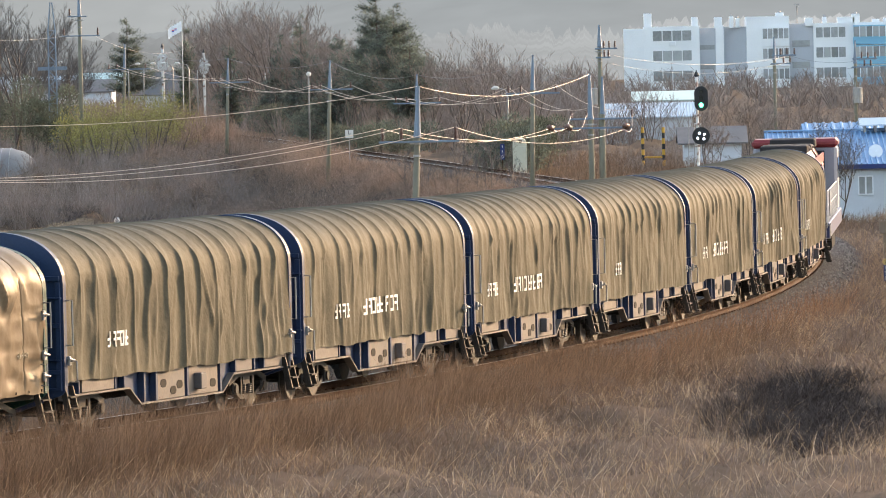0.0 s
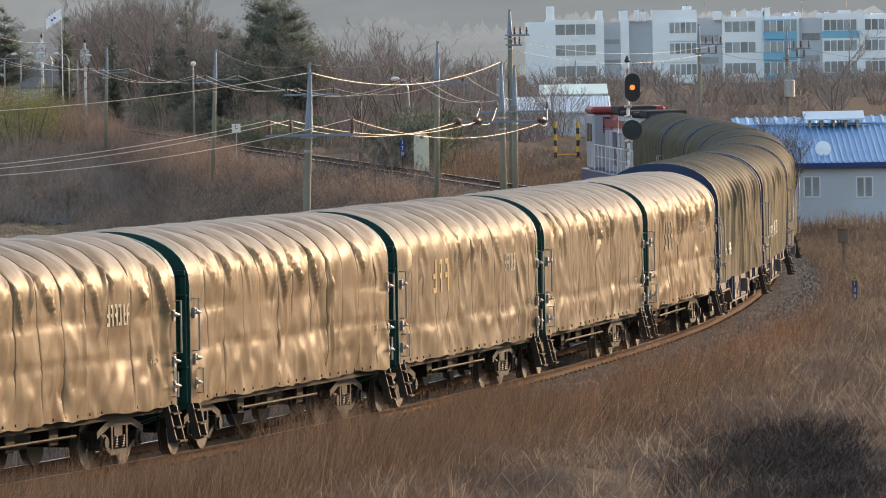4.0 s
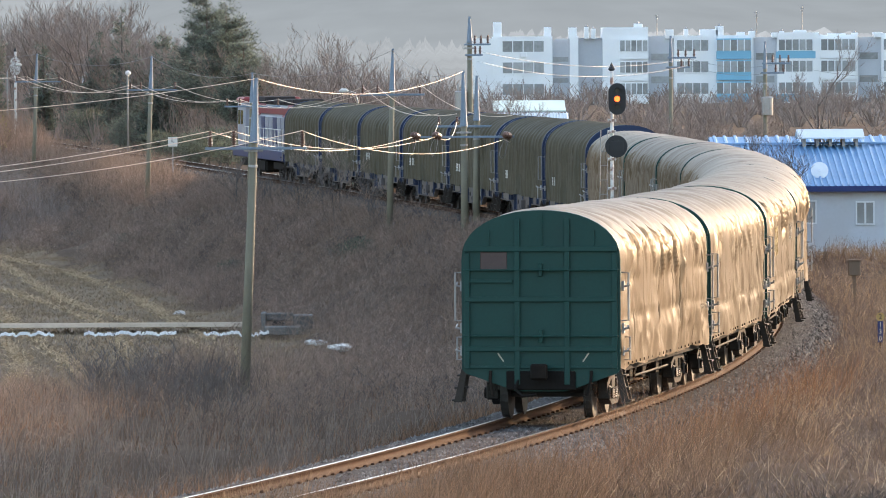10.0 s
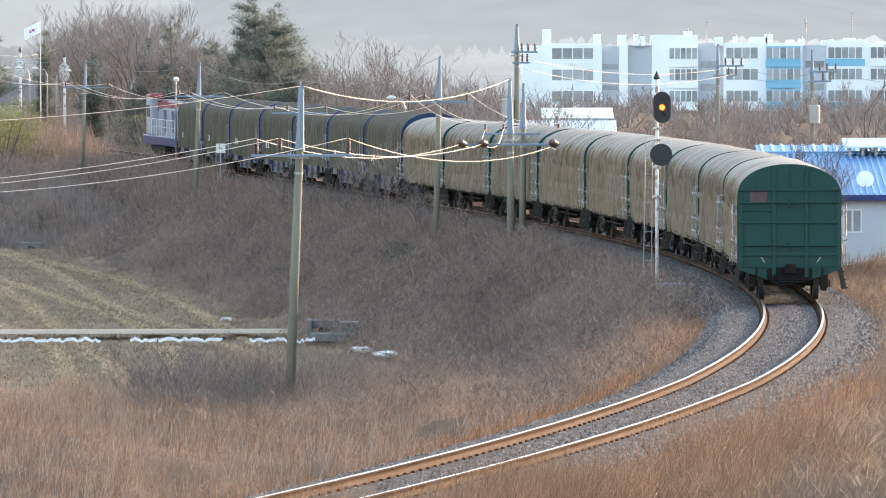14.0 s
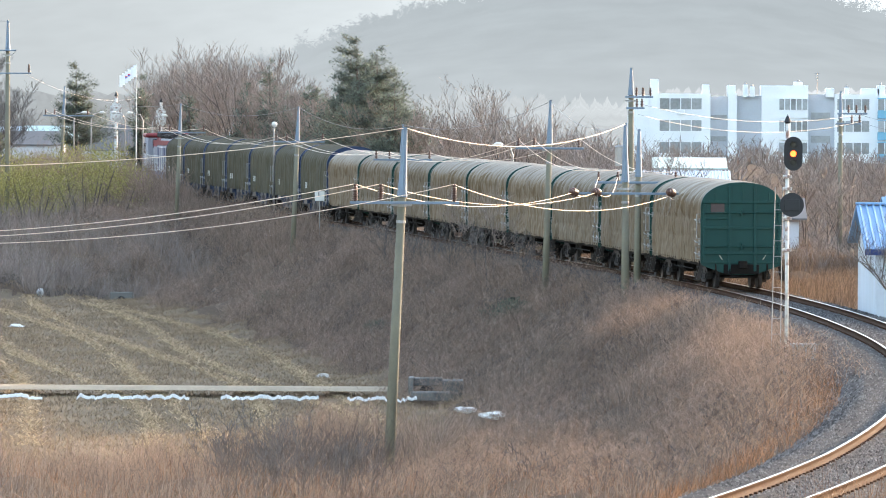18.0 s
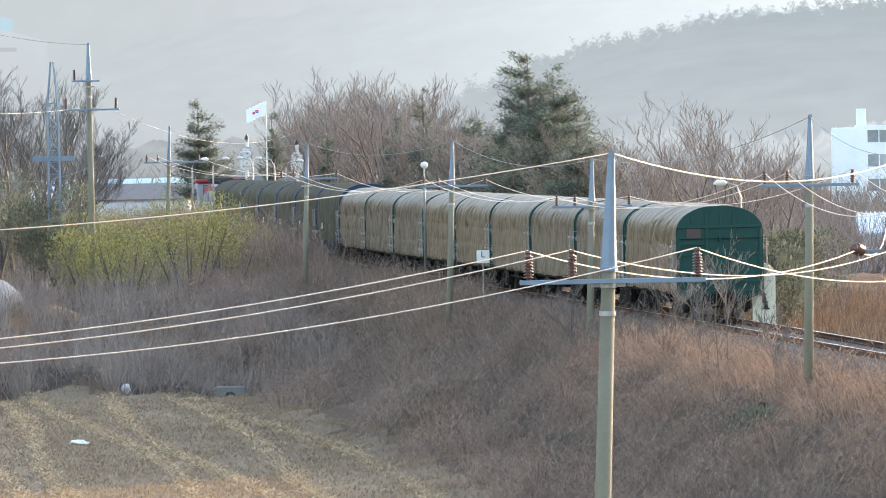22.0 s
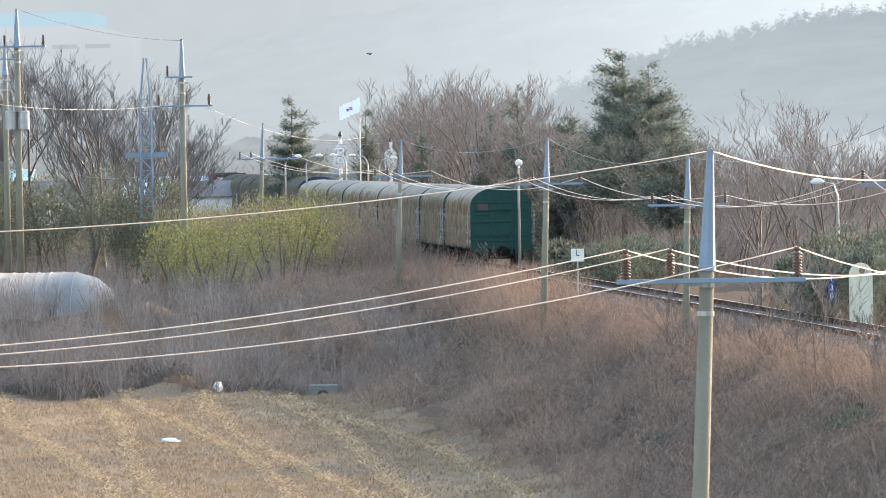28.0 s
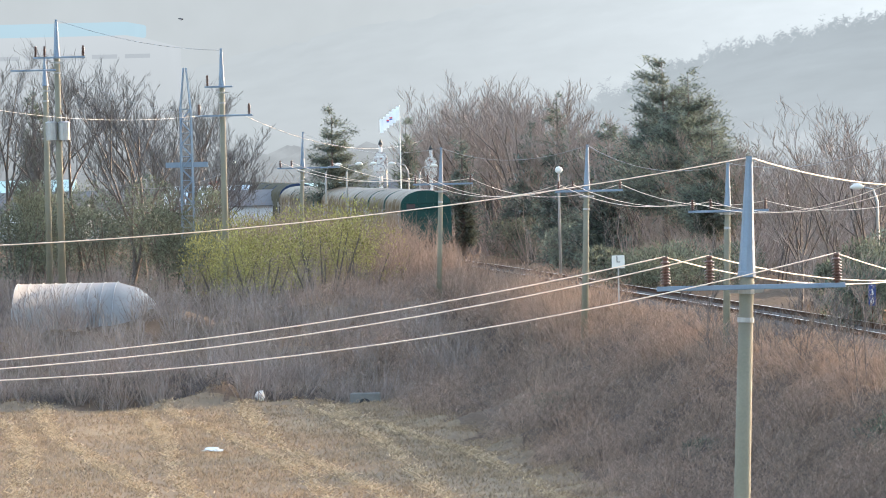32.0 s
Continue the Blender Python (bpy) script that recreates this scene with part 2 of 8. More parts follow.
def tube(bm, pts, radii, sides=6, cap=True):
    """Tapered tube through pts."""
    pts = [Vector(p) for p in pts]
    if not isinstance(radii, (list, tuple)):
        radii = [radii] * len(pts)
    rings = []
    for i, p in enumerate(pts):
        d = (pts[min(i + 1, len(pts) - 1)] - pts[max(i - 1, 0)]).normalized()
        a = d.cross(Vector((0, 0, 1)) if abs(d.z) < 0.9 else Vector((1, 0, 0))).normalized()
        b = d.cross(a)
        rings.append([bm.verts.new(p + (a * math.cos(2 * math.pi * k / sides) + b * math.sin(2 * math.pi * k / sides)) * radii[i]) for k in range(sides)])
    for r0, r1 in zip(rings, rings[1:]):
        for k in range(sides):
            bm.faces.new((r0[k], r0[(k + 1) % sides], r1[(k + 1) % sides], r1[k]))
    if cap:
        bm.faces.new(rings[0][::-1])
        bm.faces.new(rings[-1])


def disc(bm, c, axis, r, h, sides=16):
    """Solid disc of thickness h centred at c."""
    a = Vector(axis).normalized() * h / 2
    tube(bm, [Vector(c) - a, Vector(c) + a], r, sides)


def grid_faces(nu, nv):
    i = np.arange(nu - 1)[:, None] * nv + np.arange(nv - 1)[None, :]
    return np.stack([i, i + nv, i + nv + 1, i + 1], -1).reshape(-1, 4)


# ---- the railway line ----
KNOTS = [0.0049, 0.0047, 0.0051, 0.0021, 0.0020, 0.0022, 0.0017, 0.0017, -0.0002, 0.0004, -0.0003, 0.0002, -0.0002, -0.0001]
RISE = [0.0, 0.0, -0.40, -0.41, -0.24, -0.08, 0.04]
S_ALL = np.arange(-260.0, 820.1, 2.0)


def line_arrays():
    k = np.interp(S_ALL, -60 + 40.0 * np.arange(14), KNOTS)
    k[S_ALL < -60], k[S_ALL > 460] = 0, 0
    th = np.concatenate([[0], np.cumsum((k[1:] + k[:-1]))])
    i0 = int(np.argmin(abs(S_ALL + 60)))
    th += 0.8321 - th[i0]
    mid = (th[1:] + th[:-1]) / 2
    x = np.concatenate([[0], np.cumsum(np.cos(mid) * 2)])
    y = np.concatenate([[0], np.cumsum(np.sin(mid) * 2)])
    x += -52.978 - x[i0]
    y += -2.272 - y[i0]
    z = np.interp(S_ALL, -60 + 80.0 * np.arange(7), RISE)
    return x, y, z, th


LX, LY, LZ, LT = line_arrays()


def line_at(s, off=0.0, dz=0.0):
    """Point beside the line at distance s along it; off is to the right."""
    t = np.interp(s, S_ALL, LT)
    return Vector((np.interp(s, S_ALL, LX) + off * math.sin(t), np.interp(s, S_ALL, LY) - off * math.cos(t), np.interp(s, S_ALL, LZ) + dz))


def line_dist(x, y):
    """Signed distance to the line (right positive) and height of the rails there, for arrays."""
    x, y = np.asarray(x, float).ravel(), np.asarray(y, float).ravel()
    d, zz = np.empty_like(x), np.empty_like(x)
    for a in range(0, len(x), 20000):
        xx, yy = x[a:a + 20000], y[a:a + 20000]
        q = (xx[:, None] - LX) ** 2 + (yy[:, None] - LY) ** 2
        i = q.argmin(1)
        d[a:a + 20000] = (xx - LX[i]) * np.sin(LT[i]) - (yy - LY[i]) * np.cos(LT[i])
        zz[a:a + 20000] = LZ[i]
    return d, zz


def smooth01(t):
    t = np.clip(t, 0, 1)
    return t * t * (3 - 2 * t)


def wobble(x, y, k):
    return (np.sin(x * 1.3 * k + 1.7 * np.sin(y * 0.7 * k)) + np.sin(y * 1.1 * k + 2.1 * np.sin(x * 0.9 * k) + 2.0)) * 0.5


def ground_z(x, y):
    x, y = np.asarray(x, float), np.asarray(y, float)
    shp = x.shape
    x, y = x.ravel(), y.ravel()
    d, rz = line_dist(x, y)
    near = np.interp(y, [-400, 60, 150, 190, 204, 392, 400, 425, 450, 600, 1500, 5000], [-1.2, -1.2, -1.6, -3.4, -4.15, -4.15, -3.2, -1.2, -0.6, -0.6, -1.0, -1.0])
    left = -d
    toe = 2.9 + 1.75 * np.abs(near + 0.55) + 0.7 * wobble(x, y, 0.35)
    fall = smooth01((left - 2.7) / np.maximum(toe - 2.7, 0.5))
    zl = -0.55 * (1 - fall) + near * fall
    flat = smooth01((y - 200) / 8) * smooth01((391 - y) / 6) * smooth01((left - 9.5) / 3)
    zl = zl + (1 - flat) * smooth01((left - 3) / 3) * (0.38 * wobble(x, y, 0.25) + 0.42 * wobble(x + 9, y, 0.7) + 0.26 * wobble(x + 4, y + 3, 1.25) + 0.06 * wobble(y, x, 2.1)) + flat * 0.03 * wobble(x, y, 0.5)
    right = np.interp(y, [-400, 40, 110, 200, 300, 600, 5000], [-1.0, -1.0, -0.9, -0.7, -0.5, -0.6, -1.0])
    fr = smooth01((d - 2.7) / 3.0)
    zr = -0.55 * (1 - fr) + right * fr + fr * (0.27 * wobble(x + 20, y, 0.4) + 0.27 * wobble(x, y + 7, 0.9) + 0.13 * wobble(x + 3, y, 2.2)) * smooth01((700 - y) / 300)
    zr = zr - 0.55 * np.exp(-((x - 6.9) / 1.5) ** 2 - ((y - 92) / 9.0) ** 2) * smooth01((d - 4) / 1.5)
    z = np.where(d < 0, zl, zr) + np.where(np.abs(d) < 300, rz, 0)
    return z.reshape(shp)


def steps(*spans):
    out = []
    for a, b, n in spans:
        out += list(np.linspace(a, b, n, endpoint=False))
    return np.array(out + [spans[-1][1]])


def build_ground():
    xs = steps((-4500, -400, 12), (-400, -80, 20), (-80, -46, 18), (-46, 24, 112), (24, 80, 16), (80, 400, 16), (400, 4500, 12))
    ys = steps((-1200, -100, 14), (-100, 40, 30), (40, 260, 250), (260, 460, 170), (460, 700, 40), (700, 1400, 20), (1400, 4800, 10))
    X, Y = np.meshgrid(xs, ys, indexing="ij")
    Zg = ground_z(X, Y)
    me = mesh_np("ground", np.stack([X, Y, Zg], -1).reshape(-1, 3), grid_faces(len(xs), len(ys)), 4, M["earth"], True)
    tagged(new("ground", me), "dry brown earth of embankments and banks", "ground", kind="structure")


build_ground()


def ribbon(name, s0, s1, ds, profile, mat):
    """Sweeps a profile of (offset, height) along the line."""
    ss = np.arange(s0, s1 + 0.01, ds)
    pts = [line_at(s, o, h) for s in ss for o, h in profile]
    return mesh_np(name, np.array([tuple(p) for p in pts]), grid_faces(len(ss), len(profile)), 4, mat)


bed = ribbon("track_bed", -150, 780, 2.0, [(-2.95, -0.78), (-2.3, -0.42), (-1.75, -0.18), (-0.9, -0.165), (-0.6, -0.165), (0, -0.178), (0.6, -0.165), (0.9, -0.165), (1.6, -0.18), (2.1, -0.42), (2.7, -0.78)], M["ballast"])
track_bed = tagged(new("track_bed", bed), "grey crushed stone ballast under the railway track", "ballast", kind="structure")


def build_rails():
    track = empty("railway_track", None, "rusty steel rails on concrete sleepers", "railway track", kind="structure")
    for side in (-0.753, 0.753):
        o = side
        prof = [(o - 0.075, -0.16), (o - 0.07, -0.14), (o - 0.01, -0.115), (o - 0.01, -0.04), (o - 0.036, -0.035), (o - 0.036, -0.006), (o - 0.03, 0.0)]
        prof = prof + [(2 * o - a, h) for a, h in prof[::-1]]
        me = ribbon("rail", -150, 780, 1.0, prof, M["rust"])
        me.materials.append(M["railtop"])
        npf = len(prof) - 1
        for poly in me.polygons:
            if poly.index % npf == 6:
                poly.material_index = 1
        part("rail", me, None, track, "rusty rail with a polished running surface")
    bm = bmesh.new()
    box(bm, -0.12, 0.12, -1.22, 1.22, -0.34, -0.182, 0.015)
    sl = finish(bm, "sleeper", M["sleeper"])
    bm = bmesh.new()
    for s in (-0.753, 0.753):
        for e in (-0.1, 0.1):
            box(bm, -0.05, 0.05, s + e - 0.03, s + e + 0.03, -0.182, -0.13, 0.01)
    cl = finish(bm, "clip", M["under"])
    far_v, far_f, clip_v, clip_f = [], [], [], []

    def put(me, m, V, Fc):
        base = len(V)
        V += [m @ v.co for v in me.vertices]
        Fc += [[base + i for i in p.vertices] for p in me.polygons]

    n = 0
    for i in range(int((460 + 20) / 0.62)):
        s = -20 + i * 0.62
        t = float(np.interp(s, S_ALL, LT))
        m = Matrix.Translation(line_at(s)) @ Matrix.Rotation(t + random.uniform(-0.01, 0.01), 4, "Z")
        if 62 < s < 246:
            part("sleeper", sl, None, track, m=m)
            n += 1
        else:
            put(sl, m, far_v, far_f)
        if 20 < s < 300:
            put(cl, m, clip_v, clip_f)
    for nm, V, Fc, mt in (("far_sleepers", far_v, far_f, M["sleeper"]), ("rail_clips", clip_v, clip_f, M["rust"])):
        me = bpy.data.meshes.new(nm)
        me.from_pydata([tuple(v) for v in V], [], Fc)
        me.materials.append(mt)
        ob = part(nm, me, None, track)
        ob["kind"] = "stuff"


build_rails()


def scatter_stones():
    """Loose ballast chips over the bed where the line is seen from near."""
    rng = np.random.default_rng(3)
    n = 46000
    s = rng.uniform(40, 250, n)
    o = rng.uniform(-2.9, 2.6, n)
    t = np.interp(s, S_ALL, LT)
    x, y = np.interp(s, S_ALL, LX) + o * np.sin(t), np.interp(s, S_ALL, LY) - o * np.cos(t)
    z = np.interp(s, S_ALL, LZ) + np.interp(np.abs(o), [0, 1.75, 2.3, 2.95], [-0.18, -0.19, -0.42, -0.75])
    r = rng.uniform(0.025, 0.062, n)
    ok = np.abs(np.abs(o) - 0.753) > 0.1
    x, y, z, r = x[ok], y[ok], z[ok], r[ok]
    n = len(x)
    a = rng.uniform(0, 6.28, n)
    tet = np.array([[1, 0, -0.3], [-0.5, 0.87, -0.3], [-0.5, -0.87, -0.3], [0.1, 0.05, 0.9]])
    c, sn = np.cos(a), np.sin(a)
    V = np.empty((n, 4, 3))
    V[:, :, 0] = x[:, None] + r[:, None] * (c[:, None] * tet[:, 0] - sn[:, None] * tet[:, 1]) * rng.uniform(0.7, 1.3, (n, 1))
    V[:, :, 1] = y[:, None] + r[:, None] * (sn[:, None] * tet[:, 0] + c[:, None] * tet[:, 1])
    V[:, :, 2] = z[:, None] + r[:, None] * tet[:, 2]
    Fc = (np.arange(n)[:, None, None] * 4 + np.array([[0, 1, 3], [1, 2, 3], [2, 0, 3]])).reshape(-1, 3)
    ob = tagged(new("loose_ballast", mesh_np("loose_ballast", V.reshape(-1, 3), Fc, 3, M["stone"])), "loose grey ballast stones along the rails", "gravel", kind="stuff")


scatter_stones()


# ---- the freight train ----
WAGON = 13.962          # over couplers
HALF = 6.62             # half the body length
HW = 1.39               # half the body width


def section(n=13, w=HW, z0=0.87, zs=2.84, zt=3.68, k=13):
    """Cross-section of the cover from the right skirt over the arch to the left skirt."""
    pts = [(-w, z0 + (zs - z0) * i / k) for i in range(k)]
    for i in range(n + 1):
        a = math.pi * i / n
        c, s = math.cos(a), math.sin(a)
        pts.append((-w * abs(c) ** 0.94 * (1 if c > 0 else -1), zs + (zt - zs) * abs(s) ** 0.92))
    pts += [(w, zs - (zs - z0) * (i + 1) / k) for i in range(k)]
    return np.array(pts)


def cover_mesh(kind, seed):
    """A tarpaulin over hoops: bays between the hoop lines, hanging folds, creases and a wavy hem."""
    rng = np.random.default_rng(seed)
    beige = kind == "beige"
    prof = section(26, k=24, z0=0.9) if beige else section(26, k=24, z0=1.04, zs=2.9, zt=3.88)
    nu, nv = 270, len(prof)
    bays = 12 if beige else 14
    cuts = -HALF + 2 * HALF * np.arange(1, bays) / bays
    xs = np.sort(np.concatenate([np.linspace(-HALF + 0.05, HALF - 0.05, nu), cuts - 0.02, cuts, cuts + 0.02]))
    nu = len(xs)
    X = np.repeat(xs[:, None], nv, 1)
    Yc, Zc = np.repeat(prof[None, :, 0], nu, 0), np.repeat(prof[None, :, 1], nu, 0)
    Zq = Zc - 0.22               # heights below are those of a lower cover, lifted with the eaves
    ny, nz = Yc / HW, np.clip((Zq - 2.45) / 1.0, 0, 1)
    ln = np.sqrt(ny ** 2 + nz ** 2) + 1e-6
    ny, nz = ny / ln, nz / ln
    side = np.clip((3.05 - Zq) / 2.0, 0, 1)          # 0 on the roof, 1 at the hem
    ph = (X + HALF) / (2 * HALF) * bays
    rib = np.abs(np.sin(math.pi * ph))
    flank = np.where(Yc < 0, 0.0, 1.0)               # the two sides are creased each in its own way

    def field(fx, fz, amp, crease):
        k = float(rng.uniform(0, 100))
        arc = prof[:, 1] + 0.8 * np.abs(prof[:, 0]) * np.sign(prof[:, 0])
        q = np.array([[noise.noise((float(a) * fx + k, float(b) * fz, k)) for b in arc] for a in xs])
        return amp * ((1 - 2 * np.abs(q) * 1.6) if crease else q)

    def fold(x0, width, amp, slant, z_top, z_low):
        """One crease that starts at z_top and dies out towards z_low, running off by slant per metre."""
        path = x0 + slant * (z_top - Zq) + 0.03 * np.sin(Zq * 4 + x0 * 5)
        fade = smooth01((z_top - Zq) / 0.18 + 0.4) * smooth01((Zq - z_low) / 0.3)
        return amp * np.exp(-((X - path) / (width * (0.7 + 0.5 * np.clip(z_top - Zq, 0, 1.6)))) ** 2) * fade

    disp = np.zeros_like(X)
    roof = 1 - smooth01(side * 2.4)
    if beige:
        disp += 0.05 * (rib ** 1.1 - 0.6) * (0.1 + 0.9 * roof)
        disp += field(0.8, 0.7, 0.10, False) * (0.25 + 0.75 * side) + field(1.7, 1.5, 0.022, True) * (0.3 + 0.7 * side) + field(3.0, 2.6, 0.02, False) + field(8.0, 7.0, 0.006, False)
    else:
        disp += -0.045 * (1 - (1 - rib) ** 3) * (0.45 + 0.55 * roof)
        disp += field(0.6, 0.4, 0.10, False) * (0.2 + 0.8 * side) + field(1.9, 0.6, 0.03, True) * side + field(4.0, 1.2, 0.018, False)
    for s in (0.0, 1.0):
        w = np.where(flank == s, 1.0, 0.0)
        for c in cuts:
            near = np.abs(X - c)
            low = rng.uniform(0.9, 2.2) if rng.uniform() < 0.6 else 0.7
            if beige:        # cord pressed into the cover, then creases spreading from it over the shoulder
                disp += w * -0.026 * np.exp(-(near / 0.014) ** 2) * smooth01((Zq - low) / 0.25)
                for q in (-1, 1):
                    if rng.uniform() < 0.85:
                        disp += w * fold(c + q * 0.06, 0.055, rng.uniform(0.03, 0.095), q * rng.uniform(0.3, 1.0), rng.uniform(2.75, 3.1), rng.uniform(1.9, 2.5))
                disp += w * 0.045 * np.exp(-((X - c - 0.55) / 0.3) ** 2 - ((Zq - rng.uniform(2.4, 2.75)) / 0.16) ** 2) * rng.uniform(-0.6, 1.2)
            else:
                disp += w * fold(c + rng.normal(0, 0.03), 0.05, rng.uniform(0.015, 0.045), rng.normal(0, 0.06), 3.1, 0.7)
                if rng.uniform() < 0.8:
                    disp += w * fold(c + rng.uniform(-0.2, 0.2), 0.05, rng.uniform(-0.06, 0.055), rng.uniform(-0.6, 0.6), rng.uniform(2.7, 3.0), rng.uniform(1.3, 2.3))
        for _ in range(16 if beige else 36):
            disp += w * fold(rng.uniform(-HALF, HALF), rng.uniform(0.05, 0.12), (1.0 if beige else 0.95) * rng.uniform(-0.04, 0.045), rng.uniform(-0.5, 0.5) if beige else rng.uniform(-0.2, 0.2), rng.uniform(1.3, 2.9), rng.uniform(0.6, 1.5))
        if not beige:        # broad slack bays where the canvas hangs away from the hoops
            for _ in range(3):
                disp += w * fold(rng.uniform(-5.5, 5.5), rng.uniform(0.16, 0.3), rng.uniform(-0.08, -0.04), rng.uniform(-0.15, 0.15), rng.uniform(2.4, 2.8), 0.6)
    if beige:
        for zs in ((2.2, 1.55) if seed % 2 else (1.35,)):
            disp -= 0.02 * np.exp(-((Zq - zs - 0.025 * np.sin(X * 0.9 + seed)) / 0.06) ** 2)
        disp += 0.02 * np.exp(-((Zq - 1.15) / 0.2) ** 2) * field(1.6, 2.6, 1.0, True)
    calm = 1 - 0.75 * (np.exp(-((X + 2.9) / 1.2) ** 4 - ((Zq - 2.22) / 0.5) ** 4) + np.exp(-((X - 3.75) / 0.8) ** 4 - ((Zq - 2.3) / 0.35) ** 4)) * (Yc < 0) if beige else 1.0
    ends = smooth01((HALF - np.abs(X)) / 0.3)
    disp = disp * calm * (0.2 + 0.8 * ends) + 0.03
    edge = np.zeros(nv)
    edge[[0, -1]], edge[[1, -2]], edge[[2, -3]] = 1, 0.6, 0.25
    hem = edge[None, :] * ((0.015 if beige else 0.02) * np.sin(X * 2.1 + seed) + 0.012 * np.sin(X * 6.3 + 2 * np.sin(X)))
    V = np.stack([X, Yc + ny * disp, Zc + nz * disp + hem], -1).reshape(-1, 3)
    mat = M["tarp_olive"] if not beige else (M["tarp"] if seed % 2 else M["tarp_grey"])
    return mesh_np("cover", V, grid_faces(nu, nv), 4, mat, True)


RIBS = [(y - 0.05, y + 0.05, 0.62, 3.56, 0.06) for y in (-0.47, 0.42)] + [(-0.045, -0.015, 3.07, 3.66, 0.03)] + [(y - 0.015, y + 0.015, 3.07, 3.36, 0.03) for y in (-0.95, 0.92)]
RIBS += [(y - 0.05, y + 0.05, 0.9, 2.95, 0.055) for y in (-HW + 0.07, HW - 0.07)] + [(-HW + 0.03, HW - 0.03, z - 0.045, z + 0.045, 0.065) for z in (3.02, 2.13, 1.25)]
RIBS += [(0.5, HW - 0.1, 2.42, 2.48, 0.05), (-HW, HW, 2.635, 2.665, 0.09), (-HW, HW, 1.465, 1.49, 0.08), (-HW + 0.05, HW - 0.05, 0.9, 0.95, 0.04)]


def end_panel_mesh(mat, x_sign, rise=0.0):
    """Ribbed end wall with an arched top and a tapered bottom."""
    bm = bmesh.new()
    prof = section(20, HW + 0.03, 0.9, 2.84 + 0.3 * rise, 3.71 + rise)
    low = [(HW * 0.98, 0.82), (0.45, 0.5), (-0.45, 0.5), (-HW * 0.98, 0.82)]
    ring = [tuple(p) for p in prof] + low
    a = [bm.verts.new((0.0, y, z)) for y, z in ring]
    b = [bm.verts.new((0.16, y, z)) for y, z in ring]
    bm.faces.new(a)
    bm.faces.new(b[::-1])
    for i in range(len(ring)):
        j = (i + 1) % len(ring)
        bm.faces.new((a[j], a[i], b[i], b[j]))
    bmesh.ops.recalc_face_normals(bm, faces=bm.faces)
    if x_sign > 0:
        bmesh.ops.scale(bm, vec=(-1, 1, 1), verts=bm.verts)
        bmesh.ops.reverse_faces(bm, faces=bm.faces)
    return finish(bm, "end_panel", mat)


def wheelset_mesh():
    bm = bmesh.new()
    tube(bm, [(0, -0.9, 0.43), (0, 0.9, 0.43)], 0.07, 8)
    for s in (-1, 1):
        disc(bm, (0, s * 0.755, 0.43), (0, 1, 0), 0.43, 0.13, 20)
        disc(bm, (0, s * 0.69, 0.43), (0, 1, 0), 0.46, 0.03, 20)
    return finish(bm, "wheelset", M["wheel"])


def bogie_frame_mesh():
    """Cast three-piece bogie: arched top chord, tension chord, columns and axle boxes."""
    bm = bmesh.new()

    def chord(y, pts, d, h):
        rows = [[bm.verts.new((x, y + a, z + b)) for a, b in ((-d, -h), (d, -h), (d, h), (-d, h))] for x, z in pts]
        for p, q in zip(rows, rows[1:]):
            for k in range(4):
                bm.faces.new((p[k], p[(k + 1) % 4], q[(k + 1) % 4], q[k]))
        bm.faces.new(rows[0][::-1])
        bm.faces.new(rows[-1])

    for s in (-1, 1):
        y = s * 1.0
        chord(y, [(-1.12, 0.56), (-0.55, 0.72), (0.55, 0.72), (1.12, 0.56)], 0.08, 0.06)
        chord(y, [(-1.0, 0.5), (-0.42, 0.25), (0.42, 0.25), (1.0, 0.5)], 0.07, 0.045)
        for x in (-0.36, 0.36):
            box(bm, x - 0.05, x + 0.05, y - 0.07, y + 0.07, 0.25, 0.72, 0.01)
        for x in (-0.86, 0.86):
            box(bm, x - 0.13, x + 0.13, y - 0.12, y + 0.12, 0.31, 0.56, 0.03)
            disc(bm, (x, y + s * 0.13, 0.43), (0, 1, 0), 0.1, 0.05, 10)
    box(bm, -0.2, 0.2, -1.05, 1.05, 0.5, 0.7)
    box(bm, -1.2, -1.12, -0.9, 0.9, 0.5, 0.6)
    box(bm, 1.12, 1.2, -0.9, 0.9, 0.5, 0.6)
    bmesh.ops.recalc_face_normals(bm, faces=bm.faces)
    return finish(bm, "bogie_frame", M["bogie"])


def spring_mesh():
    """One coil spring under the bolster."""
    bm = bmesh.new()
    n = 40
    tube(bm, [(0.085 * math.cos(k * 0.8), 0.085 * math.sin(k * 0.8), 0.3 + 0.2 * k / n) for k in range(n + 1)], 0.018, 5)
    return finish(bm, "spring", M["wheel"])


def steps_mesh():
    """Corner step ladder hanging from the sill."""
    bm = bmesh.new()
    for x in (-0.2, 0.2):
        vs = [bm.verts.new(c) for c in ((x - 0.025, 0.02, 0.3), (x + 0.025, 0.02, 0.3), (x + 0.025, -0.1, 0.98), (x - 0.025, -0.1, 0.98), (x - 0.025, 0.16, 0.3), (x + 0.025, 0.16, 0.3), (x + 0.025, 0.0, 0.98), (x - 0.025, 0.0, 0.98))]
        for q in ((0, 1, 2, 3), (7, 6, 5, 4), (0, 4, 5, 1), (1, 5, 6, 2), (2, 6, 7, 3), (3, 7, 4, 0)):
            bm.faces.new([vs[i] for i in q])
    for z, o in ((0.34, 0.0), (0.56, -0.05), (0.78, -0.1)):
        box(bm, -0.2, 0.2, o, o + 0.2, z - 0.02, z + 0.01)
    bmesh.ops.recalc_face_normals(bm, faces=bm.faces)
    return finish(bm, "step", M["sill"])


